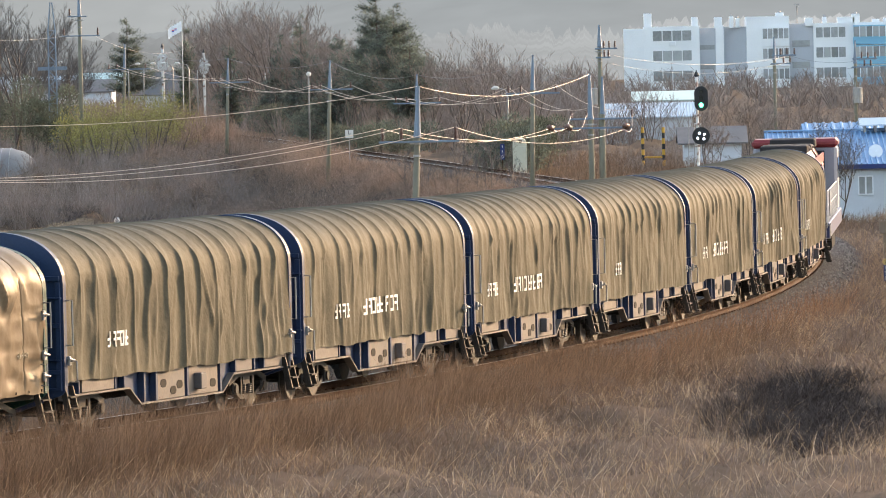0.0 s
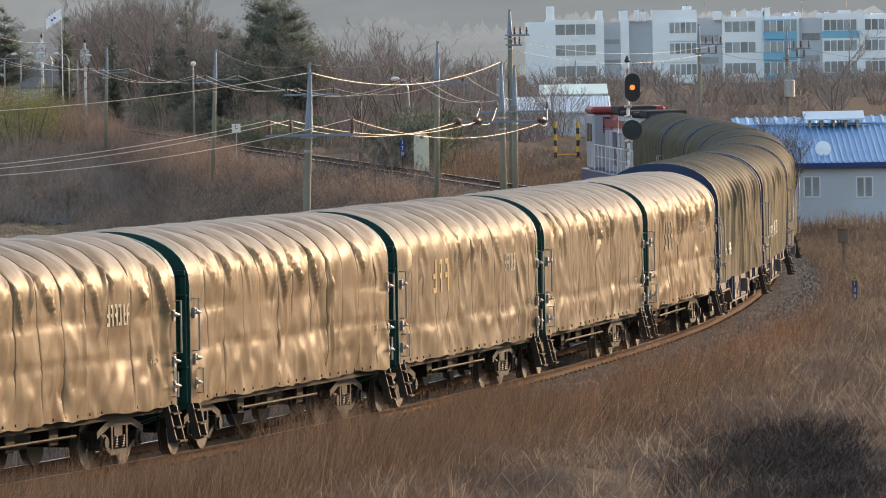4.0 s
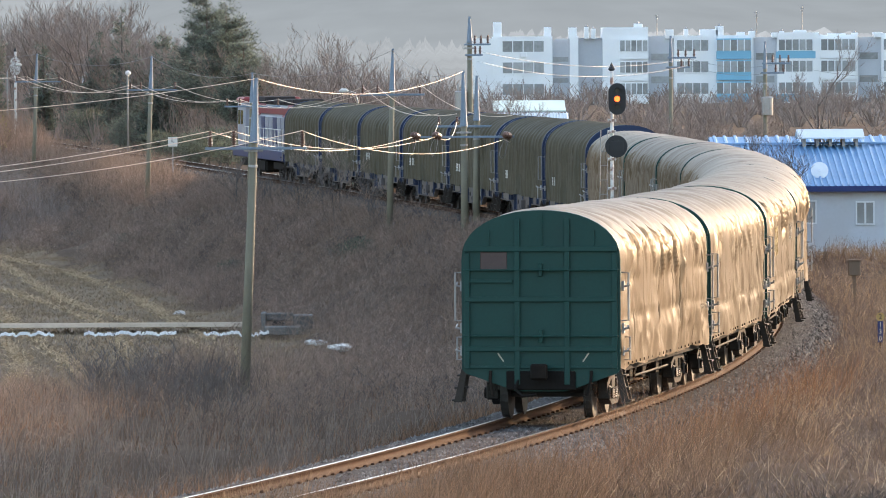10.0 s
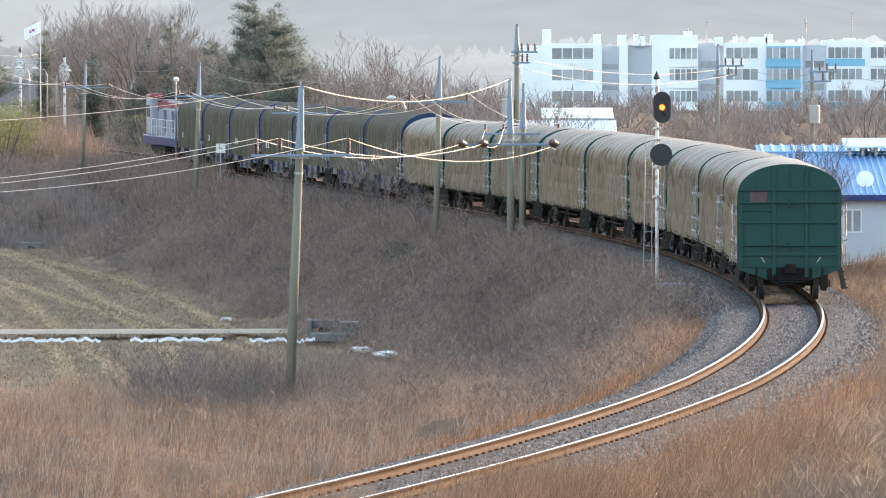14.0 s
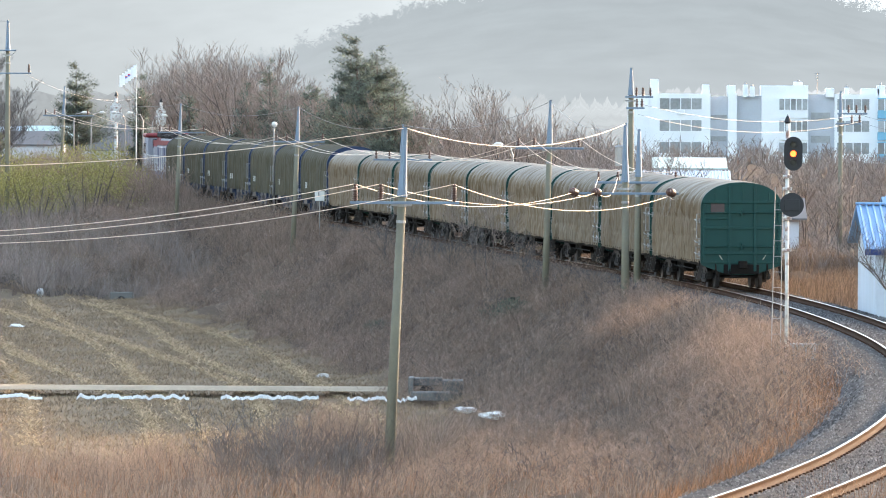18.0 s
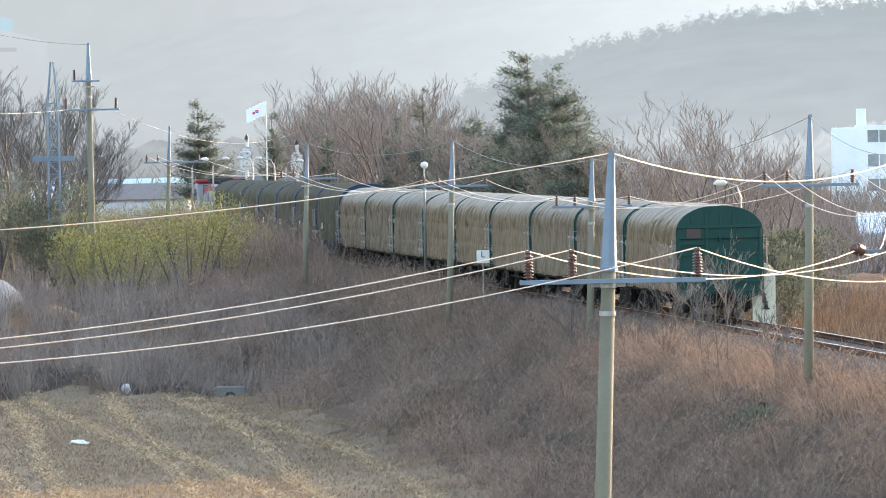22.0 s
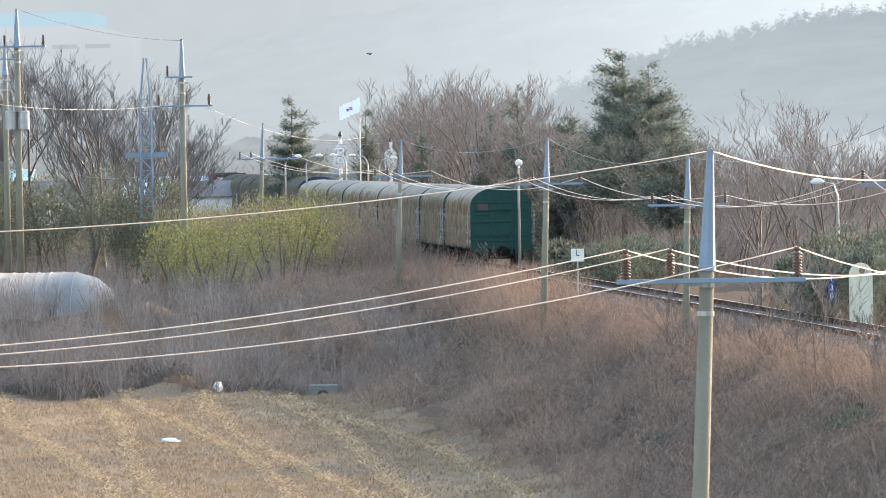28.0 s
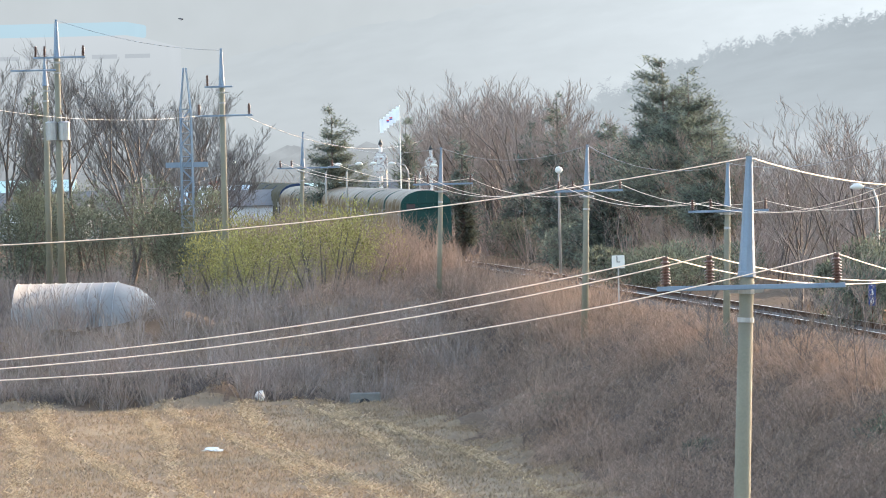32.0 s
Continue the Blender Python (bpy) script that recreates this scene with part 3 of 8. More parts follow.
def rail_mesh(h=0.85):
    bm = bmesh.new()
    tube(bm, [(0, -0.02, 0), (0, 0.13, 0), (0, 0.13, h), (0, -0.02, h)], 0.019, 6)
    return finish(bm, "handrail", M["steel"])


def lever_mesh():
    bm = bmesh.new()
    tube(bm, [(0, 0.05, 0), (0, 0.14, 0.02), (0.32, 0.16, 0.06)], 0.02, 6)
    box(bm, -0.05, 0.05, 0.0, 0.06, -0.08, 0.1, 0.01)
    return finish(bm, "latch", M["steel"])


def coupler_mesh():
    bm = bmesh.new()
    box(bm, -0.36, 0.2, -0.11, 0.11, 0.74, 0.98, 0.02)
    box(bm, -0.42, -0.3, -0.16, 0.14, 0.72, 1.0, 0.03)
    tube(bm, [(0.05, 0.35, 0.85), (-0.12, 0.45, 0.55), (-0.25, 0.3, 0.42), (-0.3, 0.05, 0.45)], 0.03, 6)
    return finish(bm, "coupler", M["under"])


def underframe_mesh(kind):
    bm = bmesh.new()
    if kind == "beige":
        for s in (-1, 1):
            box(bm, -HALF + 0.1, HALF - 0.1, s * (HW - 0.16) - 0.05, s * (HW - 0.16) + 0.05, 0.8, 1.04)
        box(bm, -HALF + 0.1, HALF - 0.1, -1.3, 1.3, 0.98, 1.05)
        box(bm, -HALF + 0.2, HALF - 0.2, -0.3, 0.3, 0.55, 1.0)
        tube(bm, [(-0.9, -0.75, 0.68), (0.9, -0.75, 0.68)], 0.2, 12)
        tube(bm, [(1.2, 0.75, 0.66), (2.0, 0.75, 0.66)], 0.24, 12)
        for x in (-2.2, -0.3, 1.7):
            box(bm, x - 0.25, x + 0.2, -1.05, -0.65, 0.5, 0.9, 0.02)
        for s in (-1, 1):
            tube(bm, [(-2.6, s * 1.15, 0.62), (2.4, s * 1.15, 0.62)], 0.025, 6)
        return finish(bm, "underframe", M["under"])
    box(bm, -HALF + 0.1, HALF - 0.1, -1.2, 1.2, 0.98, 1.05)
    box(bm, -HALF + 0.2, HALF - 0.2, -0.3, 0.3, 0.5, 1.0)
    return finish(bm, "underframe", M["under"])


SILL = [(-HALF + 0.05, 0.8), (-3.1, 0.8), (-2.45, 0.46), (2.3, 0.46), (2.95, 0.8), (HALF - 0.05, 0.8)]


def side_sill_mesh():
    """Recessed blue web of the fish-bellied side sill."""
    bm = bmesh.new()
    ring = SILL + [(HALF - 0.05, 1.07), (-HALF + 0.05, 1.07)]
    a = [bm.verts.new((x, 1.2, z)) for x, z in ring]
    b = [bm.verts.new((x, 1.23, z)) for x, z in ring]
    bm.faces.new(a)
    bm.faces.new(b[::-1])
    for i in range(len(ring)):
        j = (i + 1) % len(ring)
        bm.faces.new((a[j], a[i], b[i], b[j]))
    bmesh.ops.recalc_face_normals(bm, faces=bm.faces)
    return finish(bm, "side_sill", M["blue"])


def flange_mesh():
    """Bent bottom flange along the side sill."""
    bm = bmesh.new()
    rows = [[bm.verts.new((x, y, z + dz)) for y, dz in ((1.21, -0.035), (1.37, -0.035), (1.37, 0.0), (1.21, 0.0))] for x, z in SILL]
    for p, q in zip(rows, rows[1:]):
        for k in range(4):
            bm.faces.new((p[k], p[(k + 1) % 4], q[(k + 1) % 4], q[k]))
    bm.faces.new(rows[0][::-1])
    bm.faces.new(rows[-1])
    bmesh.ops.recalc_face_normals(bm, faces=bm.faces)
    return finish(bm, "flange", M["dusty"])


def slab_mesh(name, x0, x1, y0, y1, z0, z1, mat, bevel=0.008):
    bm = bmesh.new()
    box(bm, x0, x1, y0, y1, z0, z1, bevel)
    return finish(bm, name, M[mat])


# Raised plate, dark to paint the shade inside an oval hole.
def slot_mesh():
    bm = bmesh.new()
    capsule = [(0.12 * math.cos(a) + (0.05 if math.cos(a) > 0 else -0.05), 0.085 * math.sin(a)) for a in (math.pi * (2 * k + 1) / 12 for k in range(12))]
    a = [bm.verts.new((x, 1.338, z)) for x, z in capsule]
    b = [bm.verts.new((x, 1.346, z)) for x, z in capsule]
    bm.faces.new(b)
    for i in range(12):
        j = (i + 1) % 12
        bm.faces.new((a[i], a[j], b[j], b[i]))
    bmesh.ops.recalc_face_normals(bm, faces=bm.faces)
    return finish(bm, "slot", M["under"])


def bars_mesh(widths, h, gap, mat, y, seed=0):
    """Plain strokes that stand for lettering: one mesh a character, with its offset."""
    rnd = random.Random(seed)
    out, x = [], 0
    for w in widths:
        bm = bmesh.new()
        t = h * 0.16
        q = rnd.choice((0, w - t)) if w > t * 1.5 else 0
        box(bm, q, q + t, y - 0.005, y + 0.005, 0, h)
        for z in rnd.sample((0, h * 0.42, h - t), 1 if w < 0.1 else 2):
            box(bm, 0, w, y - 0.004, y + 0.004, z, z + t)
        out.append((x, finish(bm, "character", mat)))
        x += w + gap
    return out


def letter(chars, parent, m, label="white lettering as a plain bar", cover=None):
    """Characters laid one by one on the tarpaulin's own surface."""
    co = np.array([v.co for v in cover.vertices])
    s = 1 if m.translation.y > 0 else -1
    co = co[co[:, 1] * s > 0.9 * HW]
    for x, me in chars:
        q = m @ pose(x, 0, 0)
        c = m @ Vector((x + 0.1, 0, 0.15))
        near = np.argsort((co[:, 0] - c.x) ** 2 + (co[:, 2] - c.z) ** 2)[:8]
        q.translation.y = s * float(np.quantile(np.abs(co[near, 1]), 0.9)) + s * 0.012
        part("character", me, None, parent, label, q)


def rib_mesh(r, mat):
    bm = bmesh.new()
    box(bm, -r[4], -0.002, r[0], r[1], r[2], r[3], 0.008)
    return finish(bm, "rib", mat)


PARTS = {}
for kind in ("beige", "olive"):
    pm = M["green"] if kind == "beige" else M["blue"]
    PARTS[kind] = dict(rear=end_panel_mesh(pm, -1, 0.0 if kind == "beige" else 0.2), front=end_panel_mesh(pm, 1, 0.0 if kind == "beige" else 0.2), under=underframe_mesh(kind), ribs=[rib_mesh(r, pm) for r in RIBS], covers=[cover_mesh(kind, 5 + i) for i in range(5)])
SPRING = spring_mesh()
WHEELSET, BOGIE, STEP, GRAB, GRAB_S, LATCH, COUPLER = wheelset_mesh(), bogie_frame_mesh(), steps_mesh(), rail_mesh(0.85), rail_mesh(0.4), lever_mesh(), coupler_mesh()
SILL_SIDE, FLANGE, SLOT = side_sill_mesh(), flange_mesh(), slot_mesh()
GUSSET, GUSSET_LOW = slab_mesh("gusset", -0.035, 0.035, 1.23, 1.36, 0.8, 1.06, "blue"), slab_mesh("gusset", -0.05, 0.05, 1.23, 1.365, 0.46, 1.06, "blue")
SILL_PANELS = [slab_mesh("sill_panel", *q, "dusty") for q in ((-6.45, -5.1, 1.23, 1.34, 0.81, 1.05), (-4.3, -3.35, 1.23, 1.335, 0.81, 1.05), (3.75, 5.5, 1.23, 1.34, 0.81, 1.05), (-2.2, -0.5, 1.23, 1.338, 0.47, 1.05), (-0.25, 1.3, 1.23, 1.338, 0.47, 1.05))]
BRAKE_BOX, END_POST = slab_mesh("equipment_box", -0.16, 0.16, 1.33, 1.5, 0.58, 0.9, "dusty", 0.02), slab_mesh("end_post", -0.06, 0.06, 1.25, 1.4, 0.7, 1.12, "dusty")
LOGO_W = bars_mesh([0.16, 0.14, 0.22, 0.13, 0.05, 0.12], 0.3, 0.045, M["white"], 0)
TEXT_W = bars_mesh([0.26, 0.06, 0.2, 0.06, 0.24, 0.24, 0.12, 0.24, 0.24, 0.24, 0.26], 0.34, 0.085, M["white"], 0)
TEXT_D = bars_mesh([0.3, 0.22, 0.3], 0.62, 0.3, M["mark_dark"], 0)
TEXT_Y = bars_mesh([0.3, 0.22, 0.3], 0.62, 0.3, M["mark_yellow"], 0)
NUM_D = bars_mesh([0.13] * 6, 0.34, 0.06, M["mark"], 0)
NUM_S = bars_mesh([0.07] * 5, 0.1, 0.03, M["mark"], 0)


bm = bmesh.new()
box(bm, -0.012, 0.0, -0.012, 0.012, -0.09, 0.09)
STROKE = finish(bm, "stripe", M["mark"])
bm = bmesh.new()
box(bm, -0.09, -0.002, -0.04, 0.04, -0.12, 0.12, 0.015)
tube(bm, [(-0.11, -0.16, 0), (-0.11, 0.16, 0)], 0.018, 6)
LOCK = finish(bm, "lock", M["green"])


bm = bmesh.new()
for k in range(23):
    x = -HALF + 0.35 + (2 * HALF - 0.7) * k / 22
    for y in (-1, 1):
        box(bm, x - 0.008, x + 0.008, y * (HW + 0.05) - 0.01, y * (HW + 0.05) + 0.01, 0.94, 0.985)
EYELETS = finish(bm, "eyelet_row", M["sill"])


def wagon(kind, i):
    P = PARTS[kind]
    lab = ("flat coil wagon with green ends under a beige vinyl tarpaulin" if kind == "beige" else "flat coil wagon with dark blue ends under an olive canvas tarpaulin")
    w = empty("freight_wagon", None, lab, "railway wagon", "wagons of the freight train")
    cv = P["covers"][(i * 3) % 5]
    part("tarpaulin", cv, None, w)
    if kind == "beige":
        part("eyelet_row", EYELETS, None, w)["kind"] = "stuff"
    r = part("end_panel", P["rear"], None, w, m=pose(-HALF, 0, 0))
    f = part("end_panel", P["front"], None, w, m=pose(HALF, 0, 0))
    for me in P["ribs"]:
        part("rib", me, None, r)
        part("rib", me, None, f, m=pose(0, 0, 0, 0, 0, 180))
    if kind == "beige":
        bm = bmesh.new()
        box(bm, -0.012, 0.012, -0.24, 0.24, -0.17, 0.17, 0.01)
        part("placard", bm, M["window_dirty"], r, "dark square placard", m=pose(-0.005, 0.84, 2.8))
        for yy_, tilt in ((0.72, -35), (-0.8, 35)):
            part("stripe", STROKE, None, r, "short white painted stroke", m=pose(-0.012, yy_, 1.1, tilt, 0, 0))
        bm = bmesh.new()
        box(bm, -0.05, -0.004, -0.62, 0.62, 0.52, 0.86, 0.02)
        part("buffer_beam", bm, M["under"], r, "soot-blackened beam at the foot of the end wall")
        for yy_ in (-0.9, 0.9):
            bm = bmesh.new()
            tube(bm, [(-0.03, yy_, 0.86), (-0.1, yy_, 0.7), (-0.12, yy_ * 0.94, 0.42)], 0.028, 6)
            part("brake_hose", bm, M["under"], r)
        part("lock", LOCK, None, r, m=pose(0, 0.0, 2.65))
        part("lock", LOCK, None, r, m=pose(0, 0.0, 1.477))
    part("underframe", P["under"], None, w)
    for bx in (-4.75, 4.75):
        bg = part("bogie", BOGIE, None, w, "sooty two-axle bogie", m=pose(bx, 0, 0))
        for ax in (-0.86, 0.86):
            part("wheelset", WHEELSET, None, bg, m=pose(ax, 0, 0))
        for y in (-1, 1):
            for x in (-0.17, 0.17):
                part("spring", SPRING, None, bg, m=pose(x, y, 0))
    for x in (-HALF, HALF):
        part("coupler", COUPLER, None, w, m=pose(x, 0, 0, 0, 0, 0 if x < 0 else 180))
        for y in (-1, 1):
            rz = 0 if y > 0 else 180
            xi = x - math.copysign(0.2, x)
            part("step", STEP, None, w, m=pose(xi + math.copysign(0.1, -x) * 0.5, y * (HW + 0.02), 0, 0, 0, rz))
            part("handrail", GRAB, None, w, m=pose(xi + math.copysign(0.08, x), y * (HW + 0.03), 1.75, 0, 0, rz))
            part("handrail", GRAB_S, None, w, m=pose(xi - math.copysign(0.12, x), y * (HW + 0.03), 1.05, 0, 0, rz))
            for z in ((1.6, 2.35, 1.2) if kind == "beige" else (1.45,)):
                part("latch", LATCH, None, w, m=pose(xi, y * (HW + 0.02), z, 0, 0, rz))
    if kind == "olive":
        for y in (-1, 1):
            rz = 0 if y > 0 else 180
            sill = part("side_sill", SILL_SIDE, None, w, "recessed dark blue side sill", m=pose(0, 0, 0, 0, 0, rz))
            part("flange", FLANGE, None, sill, "dusty bottom flange")
            for x in (-5.0, -4.4, -3.25, 3.2, 3.7, 5.7):
                part("gusset", GUSSET, None, sill, m=pose(x, 0, 0))
            for x in (-2.33, -0.38, 1.42, 2.1):
                part("gusset", GUSSET_LOW, None, sill, m=pose(x, 0, 0))
            for me in SILL_PANELS:
                part("sill_panel", me, None, sill, "dust-covered steel panel")
            for x, z in ((-1.9, 0.66), (0.05, 0.72), (0.42, 0.62), (0.98, 0.78)):
                part("slot", SLOT, None, sill, "dark oval plate painted as a shaded hole", m=pose(x, 0, z))
            part("equipment_box", BRAKE_BOX, None, w, m=pose(-0.95 if y > 0 else 0.95, 0, 0, 0, 0, rz))
            for x in (-HALF + 0.12, HALF - 0.12):
                part("end_post", END_POST, None, w, m=pose(x, 0, 0, 0, 0, rz))
        letter(LOGO_W, w, pose(-4.2 if i != 11 else -5.2, -HW - 0.1, 1.62), "white lettering as a plain bar", cv)
        if i % 3 != 0:
            letter(TEXT_W, w, pose(-2.2, -HW - 0.1, 1.62), "white lettering as a plain bar", cv)
        letter(LOGO_W, w, pose(4.2, HW + 0.1, 1.62, 0, 0, 180), "white lettering as a plain bar", cv)
    else:
        if i % 2 == 0 and i:
            letter(TEXT_D if i % 4 == 0 else TEXT_Y, w, pose(-3.6, -HW - 0.1, 2.1), "faded lettering as a plain bar", cv)
            letter(NUM_D, w, pose(3.2, -HW - 0.1, 2.3), "faded lettering as a plain bar", cv)
        letter(NUM_S, w, pose(5.2, -HW - 0.1, 1.6), "faded lettering as a plain bar", cv)
        letter(NUM_S, w, pose(-5.0, HW + 0.07, 2.0, 0, 0, 180), "faded lettering as a plain bar", cv)
    return w


TRAIN = [wagon("beige" if i < 9 else "olive", i) for i in range(16)]


SLIP_T = np.linspace(0, 32, 65)
SLIP = np.convolve(np.pad(np.interp(SLIP_T, [0, 4, 7, 9, 11, 13, 17, 20, 25, 28, 32], [0.3, 0.1, -0.6, -1.2, -0.6, 0, 0, 1.0, 3.0, 4.5, 5.0]), 6, "edge"), np.ones(13) / 13, "valid")


def rear_at(t):
    """Distance along the line of the train's rear end."""
    return 60.62 + 17.73 * (t - 9) - 0.0161 * (t - 9) ** 2 + float(np.interp(t, SLIP_T, SLIP))


def ride(s, half):
    """Pose of a vehicle whose middle is at s: both bogies on the line."""
    a, b = line_at(s - half), line_at(s + half)
    d = b - a
    return Matrix.Translation((a + b) / 2) @ pose(0, 0, 0, 0, -math.degrees(math.atan2(d.z, math.hypot(d.x, d.y))), math.degrees(math.atan2(d.y, d.x)))


# ---- the locomotive ----
M.update(
    loco_white=node_mat("silver_white_loco_paint", (0.27, 0.27, 0.3), 0.5, scale=1, fine=15, var=0.1, bump=0.05, stain=(0.4, 0.38, 0.36), stain_amt=0.5),
    loco_navy=node_mat("navy_loco_paint", (0.02, 0.03, 0.1), 0.4, scale=1, fine=15, var=0.15, bump=0.05),
    loco_red=node_mat("red_loco_paint", (0.2, 0.02, 0.022), 0.5, scale=1, fine=15, var=0.12, bump=0.05),
    loco_roof=node_mat("grimy_loco_roof", (0.045, 0.04, 0.04), 0.8, scale=1.5, fine=15, var=0.3, bump=0.2, spec=0.08),
    glass=node_mat("dark_cab_glass", (0.02, 0.025, 0.03), 0.08, scale=2, fine=10, var=0.1, bump=0),
)


def locomotive():
    lo = empty("locomotive", None, "white and navy diesel locomotive with red roof edges", "locomotive")
    bm = bmesh.new()
    box(bm, -9.9, 9.9, -1.45, 1.45, 1.0, 1.5, 0.03)
    part("frame", bm, M["loco_navy"], lo)
    ring = [(-0.95, 1.5), (-0.95, 3.05), (-0.62, 3.62), (0.62, 3.62), (0.95, 3.05), (0.95, 1.5)]
    bm = bmesh.new()
    rows = [[bm.verts.new((x, y, z)) for y, z in ring] for x in (-9.2, 5.4)]
    bm.faces.new(rows[0])
    bm.faces.new(rows[1][::-1])
    for k in range(6):
        q = (k + 1) % 6
        bm.faces.new((rows[0][q], rows[0][k], rows[1][k], rows[1][q]))
    bmesh.ops.recalc_face_normals(bm, faces=bm.faces)
    part("hood", bm, M["loco_white"], lo, "silver-white hood with sloping shoulders")
    for s in (-1, 1):       # red shoulders at the rear and towards the cab
        for x0, x1 in ((-9.22, -6.2), (2.6, 5.4)):
            bm = bmesh.new()
            vs = [bm.verts.new((x, s * (0.965 - 0.33 * f), 3.07 + 0.57 * f)) for x, f in ((x0, 0), (x1, 0), (x1, 1), (x0, 1))]
            vt = [bm.verts.new(v.co + Vector((0, s * 0.02, 0.02))) for v in vs]
            bm.faces.new(vt)
            for k in range(4):
                q = (k + 1) % 4
                bm.faces.new((vs[k], vs[q], vt[q], vt[k]))
            bmesh.ops.recalc_face_normals(bm, faces=bm.faces)
            part("shoulder_panel", bm, M["loco_red"], lo, "red sloping shoulder panel")
    bm = bmesh.new()
    box(bm, -9.0, 5.3, -0.6, 0.6, 3.6, 3.72, 0.03)
    part("hood_roof", bm, M["loco_roof"], lo)
    for x, w, h in ((-7.4, 1.3, 0.26), (-4.4, 0.9, 0.16), (-2.2, 1.0, 0.2), (0.6, 0.7, 0.14), (3.4, 1.4, 0.3)):
        bm = bmesh.new()
        box(bm, x - w, x + w, -0.75, 0.75, 3.7, 3.7 + h, 0.04)
        part("radiator_cover", bm, M["loco_roof"], lo, "grimy raised roof cover")
    for y in (-1, 1):
        bm = bmesh.new()
        box(bm, -9.15, 5.4, y * 0.955 - 0.02, y * 0.955 + 0.02, 3.2, 3.5)
        part("roof_stripe", bm, M["loco_red"], lo)
        for k in range(9):
            bm = bmesh.new()
            x = -8.6 + 1.55 * k
            box(bm, x, x + 1.2, y * 0.96 - 0.02, y * 0.96 + 0.02, 1.75, 3.05, 0.01)
            part("door_panel", bm, M["loco_white"] if k % 3 and y > 0 else M["loco_navy"], lo)
        bm = bmesh.new()
        tube(bm, [(-9.6, y * 1.38, 2.5), (5.2, y * 1.38, 2.5)], 0.022, 6)
        tube(bm, [(-9.6, y * 1.38, 2.05), (5.2, y * 1.38, 2.05)], 0.016, 6)
        rl = part("handrail", bm, M["white"], lo)
        for k in range(11):
            bm = bmesh.new()
            tube(bm, [(-9.6 + 1.48 * k, y * 1.38, 1.45), (-9.6 + 1.48 * k, y * 1.38, 2.5)], 0.02, 6)
            part("post", bm, M["white"], rl)
    bm = bmesh.new()
    box(bm, 5.4, 8.0, -1.42, 1.42, 1.5, 3.7, 0.1)
    part("cab", bm, M["loco_white"], lo)
    bm = bmesh.new()
    box(bm, 5.3, 8.1, -1.46, 1.46, 3.66, 3.95, 0.1)
    part("cab_roof", bm, M["loco_red"], lo)
    for y in (-1, 1):
        for x in (6.1, 7.2):
            bm = bmesh.new()
            box(bm, x - 0.4, x + 0.4, y * 1.425 - 0.015, y * 1.425 + 0.015, 2.6, 3.3, 0.01)
            part("window", bm, M["glass"], lo)
    for y in (-0.65, 0.65):
        bm = bmesh.new()
        box(bm, 5.37, 5.41, y - 0.35, y + 0.35, 2.95, 3.55)
        part("window", bm, M["glass"], lo)
    bm = bmesh.new()
    box(bm, 8.0, 9.6, -0.95, 0.95, 1.5, 2.9, 0.15)
    part("short_hood", bm, M["loco_white"], lo)
    bm = bmesh.new()
    box(bm, -2.6, 2.6, -1.35, 1.35, 0.35, 1.0, 0.12)
    part("fuel_tank", bm, M["under"], lo)
    for bx in (-6.3, 6.3):
        bm = bmesh.new()
        for s in (-1, 1):
            box(bm, -2.3, 2.3, s * 1.05 - 0.07, s * 1.05 + 0.07, 0.55, 0.9, 0.03)
        box(bm, -0.3, 0.3, -1.1, 1.1, 0.4, 0.9)
        bg = part("bogie", bm, M["under"], lo, m=pose(bx, 0, 0))
        for ax in (-1.7, 0, 1.7):
            part("wheelset", WHEELSET, None, bg, m=pose(ax, 0, 0.03))
    bm = bmesh.new()
    for s in (-1, 1):
        for k in range(4):
            box(bm, -9.85, -9.5, s * 1.3 - 0.18, s * 1.3 + 0.18, 0.35 + 0.28 * k, 0.39 + 0.28 * k)
    part("end_step", bm, M["under"], lo)
    part("coupler", COUPLER, None, lo, m=pose(-9.9, 0, 0))
    for y in (-0.3, 0.3):
        bm = bmesh.new()
        disc(bm, (-9.23, y, 3.2), (1, 0, 0), 0.11, 0.06, 12)
        part("lamp", bm, M["glass"], lo)
    return lo


LOCO = locomotive()


